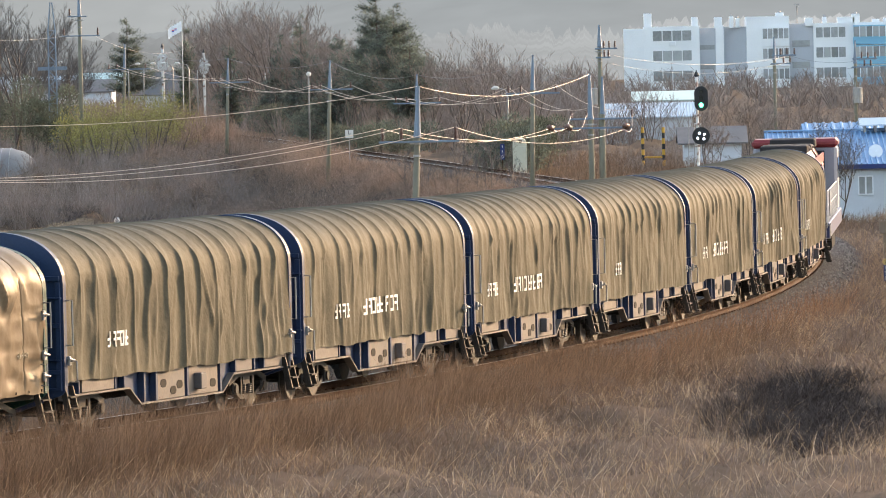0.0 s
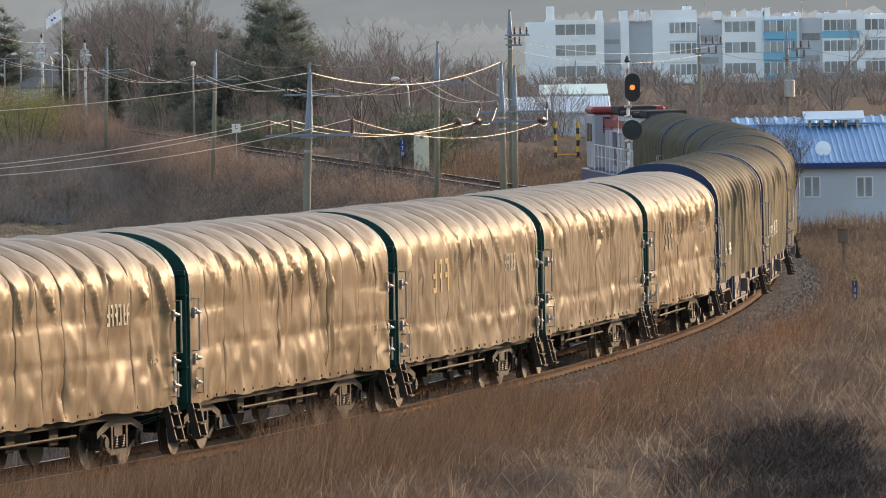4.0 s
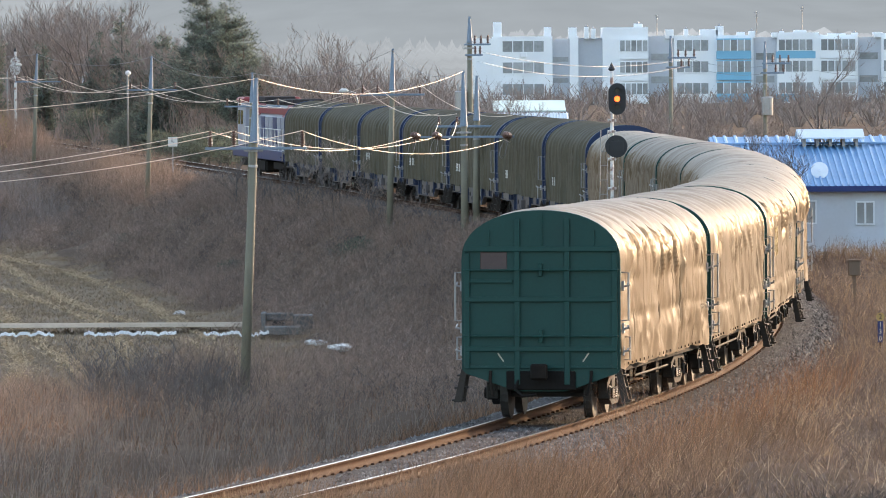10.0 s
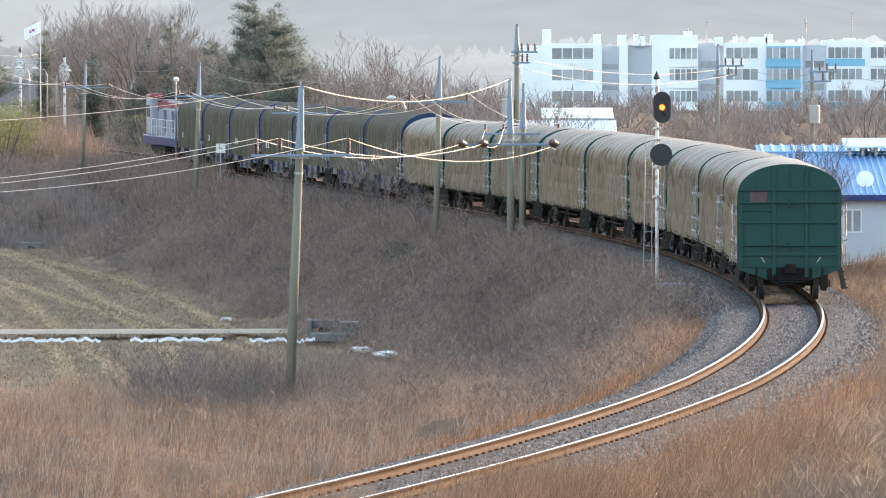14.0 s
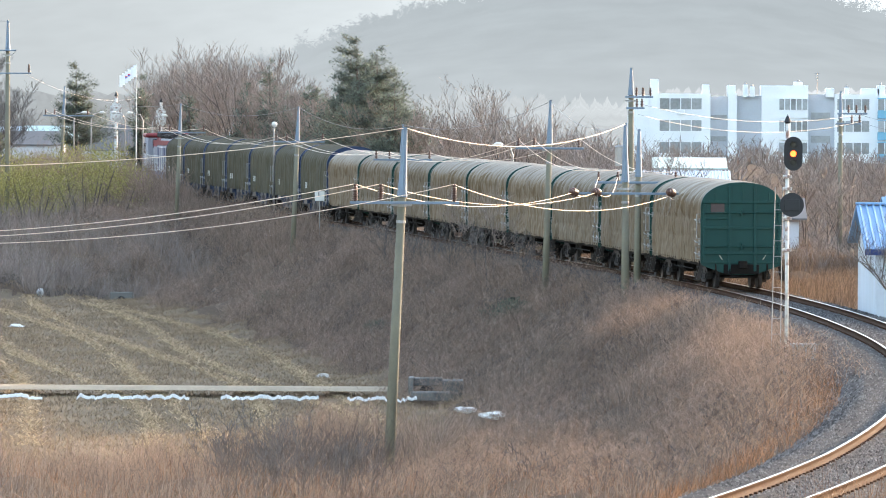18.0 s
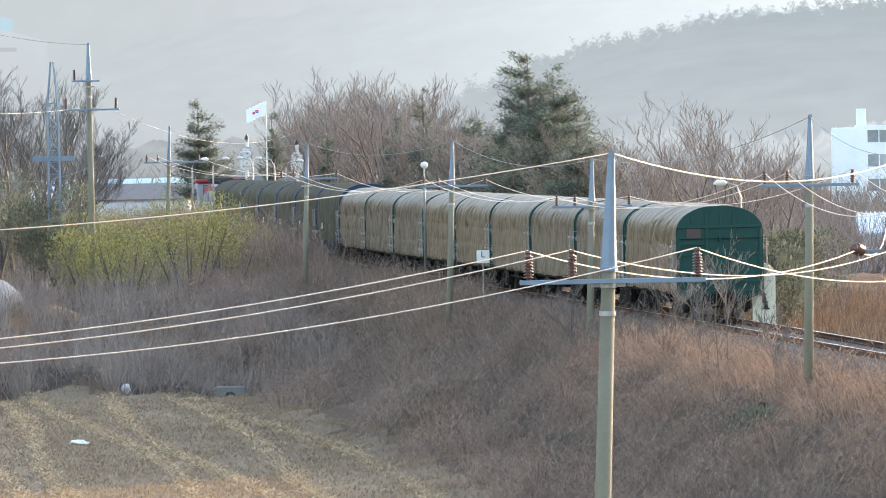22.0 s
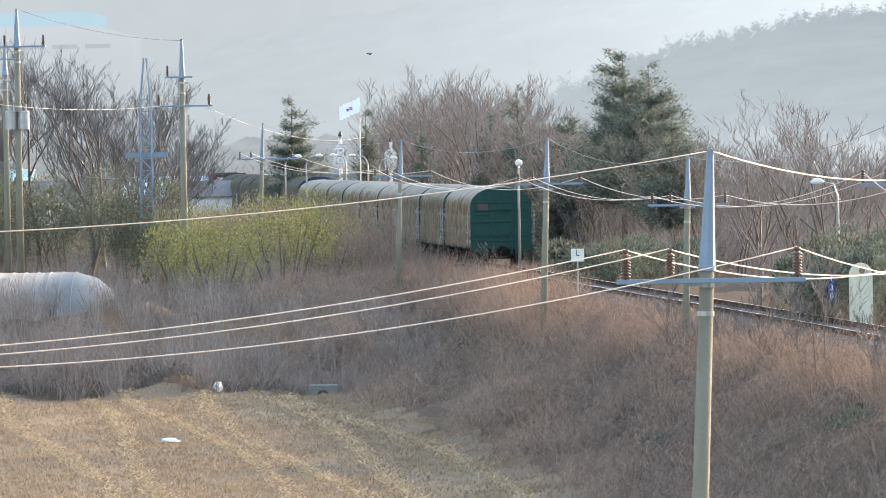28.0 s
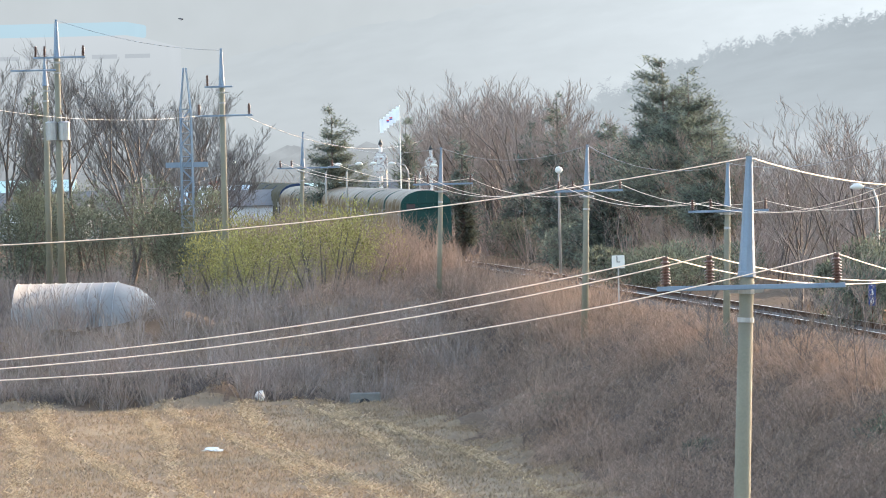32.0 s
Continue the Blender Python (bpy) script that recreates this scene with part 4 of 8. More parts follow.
# ---- vegetation ----
M.update(
    grass=node_mat("dry_reddish_grass", (0.15, 0.107, 0.076), 0.85, scale=0.25, fine=3, var=0.5, island=0.7, bump=0, spec=0.2, thin=0.35),
    straw=node_mat("pale_straw", (0.28, 0.205, 0.13), 0.85, scale=0.3, fine=3, var=0.35, island=0.6, bump=0, spec=0.2, thin=0.35),
    bleached=node_mat("bleached_grass_stems", (0.5, 0.4, 0.28), 0.6, scale=0.3, fine=3, var=0.3, island=0.6, bump=0, spec=0.4, thin=0.3),
    stalks=node_mat("dead_bank_stalks", (0.155, 0.122, 0.103), 0.9, scale=0.3, fine=3, var=0.5, island=0.6, bump=0, spec=0.15, thin=0.25),
    brush=node_mat("dry_brush_twigs", (0.242, 0.178, 0.138), 0.9, scale=0.15, fine=2, var=0.5, island=0.6, bump=0, spec=0.2, thin=0.3),
    windrow=node_mat("sun_bleached_straw", (0.4, 0.3, 0.185), 0.85, scale=0.3, fine=3, var=0.35, island=0.6, bump=0, spec=0.2, thin=0.2),
    dead=node_mat("upright_dead_stalks", (0.18, 0.146, 0.122), 0.9, scale=0.3, fine=3, var=0.5, island=0.7, bump=0, spec=0.15, thin=0.3),
    russet=node_mat("russet_dry_grass", (0.185, 0.112, 0.07), 0.85, scale=0.25, fine=3, var=0.5, island=0.7, bump=0, spec=0.2, thin=0.35),
    # thicket: dead stems darkened to hold the shade of the bank's hollow
    thicket=node_mat("shade_toned_dead_thicket", (0.068, 0.055, 0.049), 0.9, scale=0.4, fine=3, var=0.4, island=0.5, bump=0, spec=0.1),
    vine=node_mat("dead_vine_tangle", (0.275, 0.2, 0.154), 0.9, scale=0.2, fine=2, var=0.5, island=0.6, bump=0, spec=0.2, thin=0.3),
    stubble=node_mat("rice_stubble", (0.25, 0.19, 0.128), 0.9, scale=0.2, fine=3, var=0.4, island=0.6, bump=0, spec=0.15, thin=0.3),
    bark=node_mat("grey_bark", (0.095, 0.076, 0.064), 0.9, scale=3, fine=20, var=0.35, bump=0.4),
    twig=node_mat("reddish_bare_twigs", (0.25, 0.2, 0.17), 0.9, scale=0.5, fine=4, var=0.35, island=0.4, bump=0, spec=0.2),
    twig_grey=node_mat("dark_grey_twigs", (0.13, 0.115, 0.105), 0.9, scale=0.5, fine=4, var=0.3, island=0.4, bump=0, spec=0.2),
    # needle and leaf: greens lightened to paint haze over the evergreens
    needle=node_mat("haze_paled_needles", (0.12, 0.14, 0.115), 0.8, scale=0.5, fine=4, var=0.5, island=0.6, bump=0, spec=0.25, thin=0.5),
    leaf=node_mat("haze_paled_leaves", (0.118, 0.13, 0.095), 0.75, scale=0.5, fine=4, var=0.55, island=0.6, bump=0, spec=0.3, thin=0.45),
    forsythia=node_mat("yellow_forsythia_flowers", (0.29, 0.26, 0.09), 0.8, scale=0.5, fine=4, var=0.55, island=0.5, bump=0, spec=0.2),
)


def blade_arrays(p, tip, w, rng, bend=0.15):
    """Tapered bent blades from points p to tips: returns vertices and triangles."""
    n = len(p)
    mid = (p + tip) / 2
    mid[:, 2] += bend * np.linalg.norm((tip - p)[:, :2], axis=1)
    curl = np.linalg.norm(tip - p, axis=1)[:, None] * rng.normal(0, 0.09, (n, 2))
    mid[:, :2] += curl
    a = rng.uniform(-0.9, 0.9, n)
    wx = np.stack([np.cos(a), np.sin(a), np.zeros(n)], 1) * (w / 2)[:, None]
    V = np.stack([p - wx, p + wx, mid - wx * 0.75, mid + wx * 0.75, tip], 1)
    T = np.array([[0, 1, 3], [0, 3, 2], [2, 3, 4]])
    return V.reshape(-1, 3), (np.arange(n)[:, None, None] * 5 + T).reshape(-1, 3)


def stuff(name, V, T, mat, label, cat, top=True, parent=None):
    me = mesh_np(name, V, T, 3, mat)
    ob = new(name, me)
    if parent is not None:
        ob.parent = parent
        return ob
    return tagged(ob, label, cat, kind="stuff")


def patch_noise(x, y, f):
    return 0.5 + 0.5 * wobble(x + 3.1, y * 0.6 + 1.3, f) * np.cos(x * f * 0.7 - y * f * 0.4)


def sow(name, s0, s1, d0, d1, n, h, w, lean, mat, label, cat, seed, clump=0.0, keep=None, push=(0.1, 0.0)):
    """Blades beside the line between distances d0 and d1 (right positive)."""
    rng = np.random.default_rng(seed)
    s, o = rng.uniform(s0, s1, n), d0 + (d1 - d0) * rng.uniform(0, 1, n)
    t = np.interp(s, S_ALL, LT)
    x, y = np.interp(s, S_ALL, LX) + o * np.sin(t), np.interp(s, S_ALL, LY) - o * np.cos(t)
    if clump:
        q = patch_noise(x, y, 0.9) * 0.6 + patch_noise(x + 40, y, 0.3) * 0.4
        ok = rng.uniform(0, 1, n) < (1 - clump) + clump * q * 1.6
        x, y, o = x[ok], y[ok], o[ok]
    if keep is not None:
        ok = keep(x, y, o)
        x, y, o = x[ok], y[ok], o[ok]
    n = len(x)
    z = ground_z(x, y)
    hh = rng.uniform(h[0], h[1], n) * (0.6 + 0.8 * patch_noise(x, y, 0.5))
    p = np.stack([x, y, z - 0.03], 1)
    tip = p + np.stack([rng.normal(push[0], lean, n) * hh, rng.normal(push[1], lean, n) * hh, hh], 1)
    V, T = blade_arrays(p, tip, rng.uniform(w[0], w[1], n), rng)
    return stuff(name, V, T, mat, label, cat)


def shrubs(name, x, y, h, r, mat, label, cat, seed, stems=16, twigs=5, w=0.014):
    """Leafless shrubs: stems fanning from the root, each with side twigs."""
    rng = np.random.default_rng(seed)
    x, y, h, r = (np.asarray(a, float) for a in (x, y, h, r))
    n = len(x)
    z = ground_z(x, y)
    root = np.repeat(np.stack([x, y, z - 0.05], 1), stems, 0)
    hh, rr = np.repeat(h, stems) * rng.uniform(0.6, 1.05, n * stems), np.repeat(r, stems)
    a, q = rng.uniform(0, 6.283, n * stems), np.sqrt(rng.uniform(0, 1, n * stems))
    root = root + np.stack([np.cos(a) * rr * 0.35 * q, np.sin(a) * rr * 0.35 * q, 0 * a], 1)
    tip = root + np.stack([np.cos(a) * rr * q, np.sin(a) * rr * q, hh * np.sqrt(1 - 0.5 * q * q)], 1)
    V0, T0 = blade_arrays(root, tip, rng.uniform(0.8, 1.5, len(root)) * w * 1.6, rng, 0.12)
    f = rng.uniform(0.25, 0.95, (len(root), twigs))
    start = (root[:, None, :] * (1 - f[..., None]) + tip[:, None, :] * f[..., None]).reshape(-1, 3)
    ln = np.repeat(hh, twigs) * rng.uniform(0.12, 0.4, len(start))
    b = rng.uniform(0, 6.283, len(start))
    up = rng.uniform(0.2, 1.0, len(start))
    end = start + np.stack([np.cos(b) * ln * 0.7, np.sin(b) * ln * 0.7, ln * up], 1)
    V1, T1 = blade_arrays(start, end, rng.uniform(0.6, 1.1, len(start)) * w, rng, 0.05)
    return stuff(name, np.concatenate([V0, V1]), np.concatenate([T0, T1 + len(V0)]), mat, label, cat)


def mounds(name, x, y, r, h, mat, label, cat, seed, n=150, w=0.014, ln=0.45):
    """Tangled low mounds: short crossing stalks over rounded humps."""
    rng = np.random.default_rng(seed)
    x, y, r, h = (np.repeat(np.asarray(a, float), n) for a in (x, y, r, h))
    m = len(x)
    a, q = rng.uniform(0, 6.283, m), np.sqrt(rng.uniform(0, 1, m))
    px_, py_ = x + np.cos(a) * q * r, y + np.sin(a) * q * r
    top = h * np.sqrt(np.maximum(1 - q * q, 0)) * rng.uniform(0.55, 1.0, m)
    p = np.stack([px_, py_, ground_z(px_, py_) + top], 1)
    b = rng.uniform(0, 6.283, m)
    d = np.stack([np.cos(b) + np.cos(a) * q, np.sin(b) + np.sin(a) * q, rng.normal(0.15 - 0.9 * q, 0.45, m)], 1)
    V, T = blade_arrays(p, p + d * (rng.uniform(0.3, 1.0, m) * ln)[:, None], rng.uniform(0.6, 1.3, m) * w, rng, 0.2)
    return stuff(name, V, T, mat, label, cat)


def scatter_xy(seed, n, s0, s1, d0, d1):
    rng = np.random.default_rng(seed)
    s, o = rng.uniform(s0, s1, n), d0 + (d1 - d0) * rng.uniform(0, 1, n)
    t = np.interp(s, S_ALL, LT)
    return np.interp(s, S_ALL, LX) + o * np.sin(t), np.interp(s, S_ALL, LY) - o * np.cos(t), rng


def not_field(x, y, o):
    return ~((y > 206 + 1.6 * (x + 12.6)) & (y < 391) & (o < -10.2 - 0.8 * wobble(x, y, 0.35)))


def not_hollow(x, y, o):
    return ((x - 6.9) / 1.7) ** 2 + ((y - 92) / 11) ** 2 > 0.75 + 0.3 * wobble(x, y, 1.1)


# reddish grass on the banks beside the near line
sow("bank_grass", 5, 80, 2.3, 6.5, 18000, (0.15, 0.5), (0.006, 0.013), 0.7, M["grass"], "tall dry reddish grass on the bank beside the track", "grass", 11, 0.6, not_hollow)
sow("bank_fescue", 5, 185, 4.5, 20, 42000, (0.12, 0.42), (0.006, 0.012), 0.9, M["stalks"], "grey-brown dead grass further down the bank", "grass", 228, 0.75, not_hollow)
sow("bank_edge_fescue", 95, 190, 2.3, 6, 16000, (0.12, 0.42), (0.006, 0.012), 0.9, M["stalks"], "grey-brown dead grass beside the outer rail", "grass", 229, 0.75)
sow("ballast_edge_grass", -5, 62, 1.65, 3.8, 30000, (0.45, 1.2), (0.006, 0.012), 0.28, M["grass"], "tall reddish grass crowding the rail", "grass", 9, 0.6)
sow("ballast_edge_tufts", 60, 190, 1.95, 3.3, 13000, (0.15, 0.5), (0.006, 0.013), 0.5, M["stalks"], "dead tufts creeping over the ballast edge", "grass", 8, 0.8)
sow("matted_grass", 5, 190, 2.6, 20, 90000, (0.1, 0.3), (0.006, 0.014), 1.1, M["stalks"], "matted fallen grass on the bank", "grass", 10, 0.2, not_hollow)
sow("bank_straw", 5, 185, 2.3, 20, 16000, (0.3, 0.95), (0.004, 0.009), 0.42, M["straw"], "pale dry straw standing among reddish grass", "grass", 12, 0.8, not_hollow)
sow("trackside_tufts", 45, 84, 2.3, 4.6, 5000, (0.35, 0.95), (0.006, 0.012), 0.4, M["grass"], "tall clumps of reddish grass at the foot of the ballast", "grass", 226, 1.0)
sow("tall_stems", 52, 104, 1.9, 3.6, 2600, (0.55, 1.35), (0.004, 0.008), 0.35, M["russet"], "tall thin reddish stems leaning over the outer rail", "grass", 231, 0.9)
sow("bleached_stems", 5, 175, 2.2, 19, 17000, (0.15, 0.6), (0.004, 0.009), 0.9, M["bleached"], "single bleached stems curling out of the bank grass", "grass", 29, 0.5)
sow("inner_bank_grass", 15, 215, -3.1, -34, 60000, (0.2, 0.65), (0.007, 0.016), 0.55, M["russet"], "reddish dry grass on the inner bank of the curve", "grass", 13, 0.9, not_field)
sow("inner_dead_stalks", 15, 230, -3.1, -34, 80000, (0.3, 1.1), (0.006, 0.012), 0.22, M["dead"], "upright grey-brown dead stalks on the inner bank", "grass", 230, 0.3, not_field)
sow("inner_straw", 60, 205, -3.2, -20, 9000, (0.3, 0.85), (0.006, 0.013), 0.3, M["dead"], "upright dead stems on the inner bank", "grass", 7, 0.8, not_field)
sow("inner_bank_straw", 15, 260, -2.3, -4.5, 14000, (0.15, 0.5), (0.008, 0.016), 0.35, M["russet"], "short russet grass along the ballast edge", "grass", 14, 0.7, not_field)
sow("verge_grass", 185, 330, 3.0, 14, 50000, (0.25, 0.8), (0.012, 0.022), 0.3, M["grass"], "reddish dry grass on the outer side of the curve", "grass", 15, 0.4)

# brush on the slopes of the embankment
sow("slope_brush", 110, 470, -2.6, -12.5, 40000, (0.12, 0.45), (0.012, 0.022), 1.3, M["brush"], "grey-brown dry brush covering the embankment slope", "brush", 16, 0.35, not_field, (0.1, 0))
xx, yy, rg = scatter_xy(17, 700, 120, 470, -3.4, -12.5)
ok = not_field(xx, yy, line_dist(xx, yy)[0])
shrubs("slope_shrubs", xx[ok], yy[ok], rg.uniform(0.5, 1.5, len(xx))[ok], rg.uniform(0.5, 1.2, len(xx))[ok], M["brush"], "leafless tangled shrubs on the embankment slope", "shrub", 18, 14, 5, 0.014)
xx, yy, rg = scatter_xy(19, 200, 60, 165, 5, 16)
shrubs("bank_shrubs", xx, yy, rg.uniform(0.5, 1.1, len(xx)), rg.uniform(0.5, 1.0, len(xx)), M["stalks"], "low leafless shrubs on the bank", "shrub", 20, 14, 6, 0.012)
xx, yy, rg = scatter_xy(244, 420, 30, 170, 2.9, 17)
ok = not_hollow(xx, yy, 0)
xx, yy = xx[ok], yy[ok]
shrubs("bank_weeds", xx, yy, rg.uniform(0.3, 0.85, len(xx)), rg.uniform(0.3, 0.8, len(xx)), M["bleached"], "sparse pale weeds with curling stems on the bank", "weeds", 245, 6, 5, 0.004)
# The hollow's shade is painted by the dark tone of these stems.
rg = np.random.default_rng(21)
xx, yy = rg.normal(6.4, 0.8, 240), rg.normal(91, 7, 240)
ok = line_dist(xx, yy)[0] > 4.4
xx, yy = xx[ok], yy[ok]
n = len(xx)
shrubs("dark_thicket", xx, yy, rg.uniform(0.35, 0.8, n), rg.uniform(0.6, 1.2, n), M["thicket"], "tangled thicket in a hollow of the bank, darkened to paint its shade", "thicket", 22, 26, 9, 0.008)
mounds("hollow_brambles", xx, yy, rg.uniform(0.4, 0.9, n), rg.uniform(0.2, 0.5, n), M["thicket"], "dead brambles matted in the hollow of the bank, darkened to paint its shade", "brambles", 223, 120, 0.008, 0.5)
xx, yy, rg = scatter_xy(170, 900, 105, 470, -3.6, -12.5)
ok = not_field(xx, yy, line_dist(xx, yy)[0])
xx, yy = xx[ok], yy[ok]
# Bark-dark mounds paint the shade that lies between the brush mounds.
mounds("dark_brambles", xx[::2] + 0.9, yy[::2] + 1.2, rg.uniform(0.8, 2.1, len(xx[::2])), rg.uniform(0.4, 1.1, len(xx[::2])), M["bark"], "tangled stems on the embankment slope, dark to paint shade between mounds", "brambles", 180, 135, 0.018, 0.5)
mounds("slope_brambles", xx, yy, rg.uniform(0.7, 1.9, len(xx)), rg.uniform(0.45, 1.45, len(xx)), M["brush"], "rounded mounds of dead brambles on the embankment slope", "brambles", 171, 170, 0.014, 0.5)
xx, yy, rg = scatter_xy(240, 240, 140, 470, -3.6, -11.0)
ok = not_field(xx, yy, line_dist(xx, yy)[0])
xx, yy = xx[ok], yy[ok]
mounds("vine_hummocks", xx, yy, rg.uniform(1.2, 2.6, len(xx)), rg.uniform(0.8, 2.0, len(xx)), M["vine"], "large hummocks of dead vines smothering the embankment slope", "vines", 241, 720, 0.015, 0.42)
xx, yy, rg = scatter_xy(242, 1100, 150, 470, -9.6, -13.2)
ok = rg.uniform(0, 1, len(xx)) < 1.25 - (np.abs(line_dist(xx, yy)[0]) - 9.6) / 3.6
xx, yy = xx[ok], yy[ok]
mounds("field_edge_weeds", xx, yy, rg.uniform(0.5, 1.3, len(xx)), rg.uniform(0.05, 0.3, len(xx)), M["straw"], "low dry weeds along the edge of the field", "weeds", 243, 70, 0.013, 0.3)
xx, yy, rg = scatter_xy(174, 330, 60, 200, -4, -32)
ok = not_field(xx, yy, line_dist(xx, yy)[0])
xx, yy = xx[ok], yy[ok]
mounds("inner_brambles", xx, yy, rg.uniform(0.5, 1.4, len(xx)), rg.uniform(0.2, 0.7, len(xx)), M["brush"], "low mounds of dead stalks below the embankment", "brambles", 175, 130, 0.011, 0.45)
xx, yy, rg = scatter_xy(172, 620, 30, 190, 3.4, 19)
mounds("bank_brambles", xx, yy, rg.uniform(0.4, 1.2, len(xx)), rg.uniform(0.15, 0.6, len(xx)), M["stalks"], "low mounds of dead tangled stalks on the bank", "brambles", 173, 150, 0.009, 0.4)
# A strip of dark mounds stands in for the ditch's shadow.
rg = np.random.default_rng(224)
xx, yy = rg.uniform(-62, -15, 230), rg.uniform(389.5, 394, 230)
mounds("ditch_brambles", xx, yy, rg.uniform(0.5, 1.2, 230), rg.uniform(0.25, 0.8, 230), M["bark"], "matted stems along the field, dark to paint the ditch's shadow", "brambles", 225, 120, 0.022, 0.5)
# thicket behind the field, towards the village
rg = np.random.default_rng(23)
n = 1150
yy = 389 + 81 * rg.uniform(0, 1, n) ** 1.4
xx = -14.5 - (yy - 389) * 0.145 - rg.uniform(3.5, 34, n)
shrubs("field_end_thicket", xx, yy, rg.uniform(0.9, 2.6, n), rg.uniform(0.5, 1.1, n), M["twig"], "tall bare thicket at the end of the field", "thicket", 24, 14, 5, 0.016)
xx, yy, rg = scatter_xy(176, 330, 400, 530, -3.4, -9)
shrubs("trackside_thicket", xx, yy, rg.uniform(2.0, 3.7, len(xx)), rg.uniform(0.6, 1.3, len(xx)), M["brush"], "bare thicket growing up to the ballast", "thicket", 177, 16, 6, 0.022)
xx, yy, rg = scatter_xy(183, 520, 150, 425, -2.75, -4.6)
shrubs("crest_shrubs", xx, yy, rg.uniform(0.6, 1.35, len(xx)), rg.uniform(0.4, 0.9, len(xx)), M["brush"], "low bare shrubs along the crest of the embankment", "shrub", 184, 16, 5, 0.013)
xx, yy, rg = scatter_xy(242, 260, 330, 428, -2.9, -5.5)
shrubs("crest_thicket", xx, yy, rg.uniform(1.2, 2.1, len(xx)), rg.uniform(0.5, 1.0, len(xx)), M["brush"], "reddish bare thicket along the crest hiding the rails", "thicket", 243, 18, 6, 0.015)
n = 260
yy = rg.uniform(190, 238, n)
xx = -15 + (yy - 190) * 0.22 + rg.uniform(-3, 4, n)
shrubs("field_edge_shrubs", xx, yy, rg.uniform(0.8, 1.9, n), rg.uniform(0.5, 1.2, n), M["brush"], "leafless shrubs at the near edge of the field", "shrub", 25, 12, 5, 0.013)
rg = np.random.default_rng(181)
n = 70
xx, yy = rg.normal(-6.2, 1.1, n), rg.normal(188, 7, n)
shrubs("dry_weeds", xx, yy, rg.uniform(1.3, 2.4, n), rg.uniform(0.5, 1.2, n), M["bark"], "dark dry weeds with branching stalks at the field's edge", "weeds", 182, 9, 7, 0.009)
n = 260
xx, yy, rg = scatter_xy(26, n, 190, 330, 6, 24)
shrubs("outer_thicket", xx, yy, rg.uniform(0.6, 1.5, n), rg.uniform(0.5, 1.2, n), M["twig"], "reddish bare thicket outside the curve", "thicket", 27, 14, 5, 0.018)


def build_field():
    """Harvested paddy: straw rows on bare soil."""
    xs, ys = steps((-75, -3, 120)), steps((200, 393, 200))
    X, Y = np.meshgrid(xs, ys, indexing="ij")
    Zf = ground_z(X, Y) + 0.03 + 0.02 * wobble(X, Y, 1.3)
    d = line_dist(X, Y)[0].reshape(X.shape)
    Zf = Zf - 0.5 * smooth01((d + 10.5) / 1.5) - 0.7 * smooth01((204 + 1.6 * (X + 12.6) - Y) / 3) - 0.5 * smooth01((Y - 389) / 3)
    mat = node_mat("stubble_soil", (0.185, 0.142, 0.1), 0.95, scale=0.12, fine=3, var=0.3, bump=0.6, stain=(0.25, 0.195, 0.13), stain_amt=0.8, dist=0.05, spec=0.03)
    tagged(new("paddy_field", mesh_np("paddy_field", np.stack([X, Y, Zf], -1).reshape(-1, 3), grid_faces(len(xs), len(ys)), 4, mat, True)), "harvested paddy field of pale brown stubble", "field", kind="structure")
    rng = np.random.default_rng(31)
    n = 340000
    x, y = rng.uniform(-42, -4, n), rng.uniform(202, 392, n)
    dd = line_dist(x, y)[0]
    swath = 0.45 + 0.16 * np.sin(dd * 0.9 + 0.8 * np.sin(y * 0.04)) + 0.35 * wobble(x * 0.5, y * 0.12, 1.7) + 0.25 * wobble(x, y * 0.3, 2.9)
    ok = (rng.uniform(0, 1, n) < 0.3 + 0.6 * swath) & (dd < -10.5) & (y > 205 + 1.6 * (x + 12.6))
    x, y = x[ok], y[ok]
    n = len(x)
    p = np.stack([x, y, ground_z(x, y) + 0.03], 1)
    h = rng.uniform(0.04, 0.12, n)
    tip = p + np.stack([rng.normal(0, 0.06, n), rng.normal(0, 0.06, n), h], 1)
    V, T = blade_arrays(p, tip, rng.uniform(0.022, 0.048, n), rng)
    stuff("stubble", V, T, M["stubble"], "cut rice stubble in rows on the field", "stubble")


build_field()


def windrows():
    """Flattened rows of pale straw left lying along the field."""
    rng = np.random.default_rng(33)
    V, T, n0 = [], [], 0
    for d0 in (-12.6, -14.6, -16.9, -19.0, -21.6, -24.2, -27.0, -30.2, -33.5):
        n = 8000
        s = rng.uniform(190, 395, n)
        t = np.interp(s, S_ALL, LT)
        o = d0 + 0.7 * np.sin(s * 0.05 + d0) + rng.normal(0, 0.2, n)
        x, y = np.interp(s, S_ALL, LX) + o * np.sin(t), np.interp(s, S_ALL, LY) - o * np.cos(t)
        ok = (y < 389) & (y > 208 + 1.6 * (x + 12.6)) & (line_dist(x, y)[0] < -11) & (rng.uniform(0, 1, n) < 0.75 + 0.35 * np.sin(s * 0.11 + d0))
        x, y = x[ok], y[ok]
        m = len(x)
        p = np.stack([x, y, ground_z(x, y) + rng.uniform(0.04, 0.12, m)], 1)
        a = rng.uniform(0, 6.283, m)
        q = p + np.stack([np.cos(a) * 0.3, np.sin(a) * 0.3, rng.normal(0.03, 0.04, m)], 1)
        v, f = blade_arrays(p, q, rng.uniform(0.02, 0.05, m), rng)
        V.append(v)
        T.append(f + n0)
        n0 += len(v)
    stuff("straw_windrows", np.concatenate(V), np.concatenate(T), M["windrow"], "pale straw lying in rows on the harvested field", "straw")


windrows()


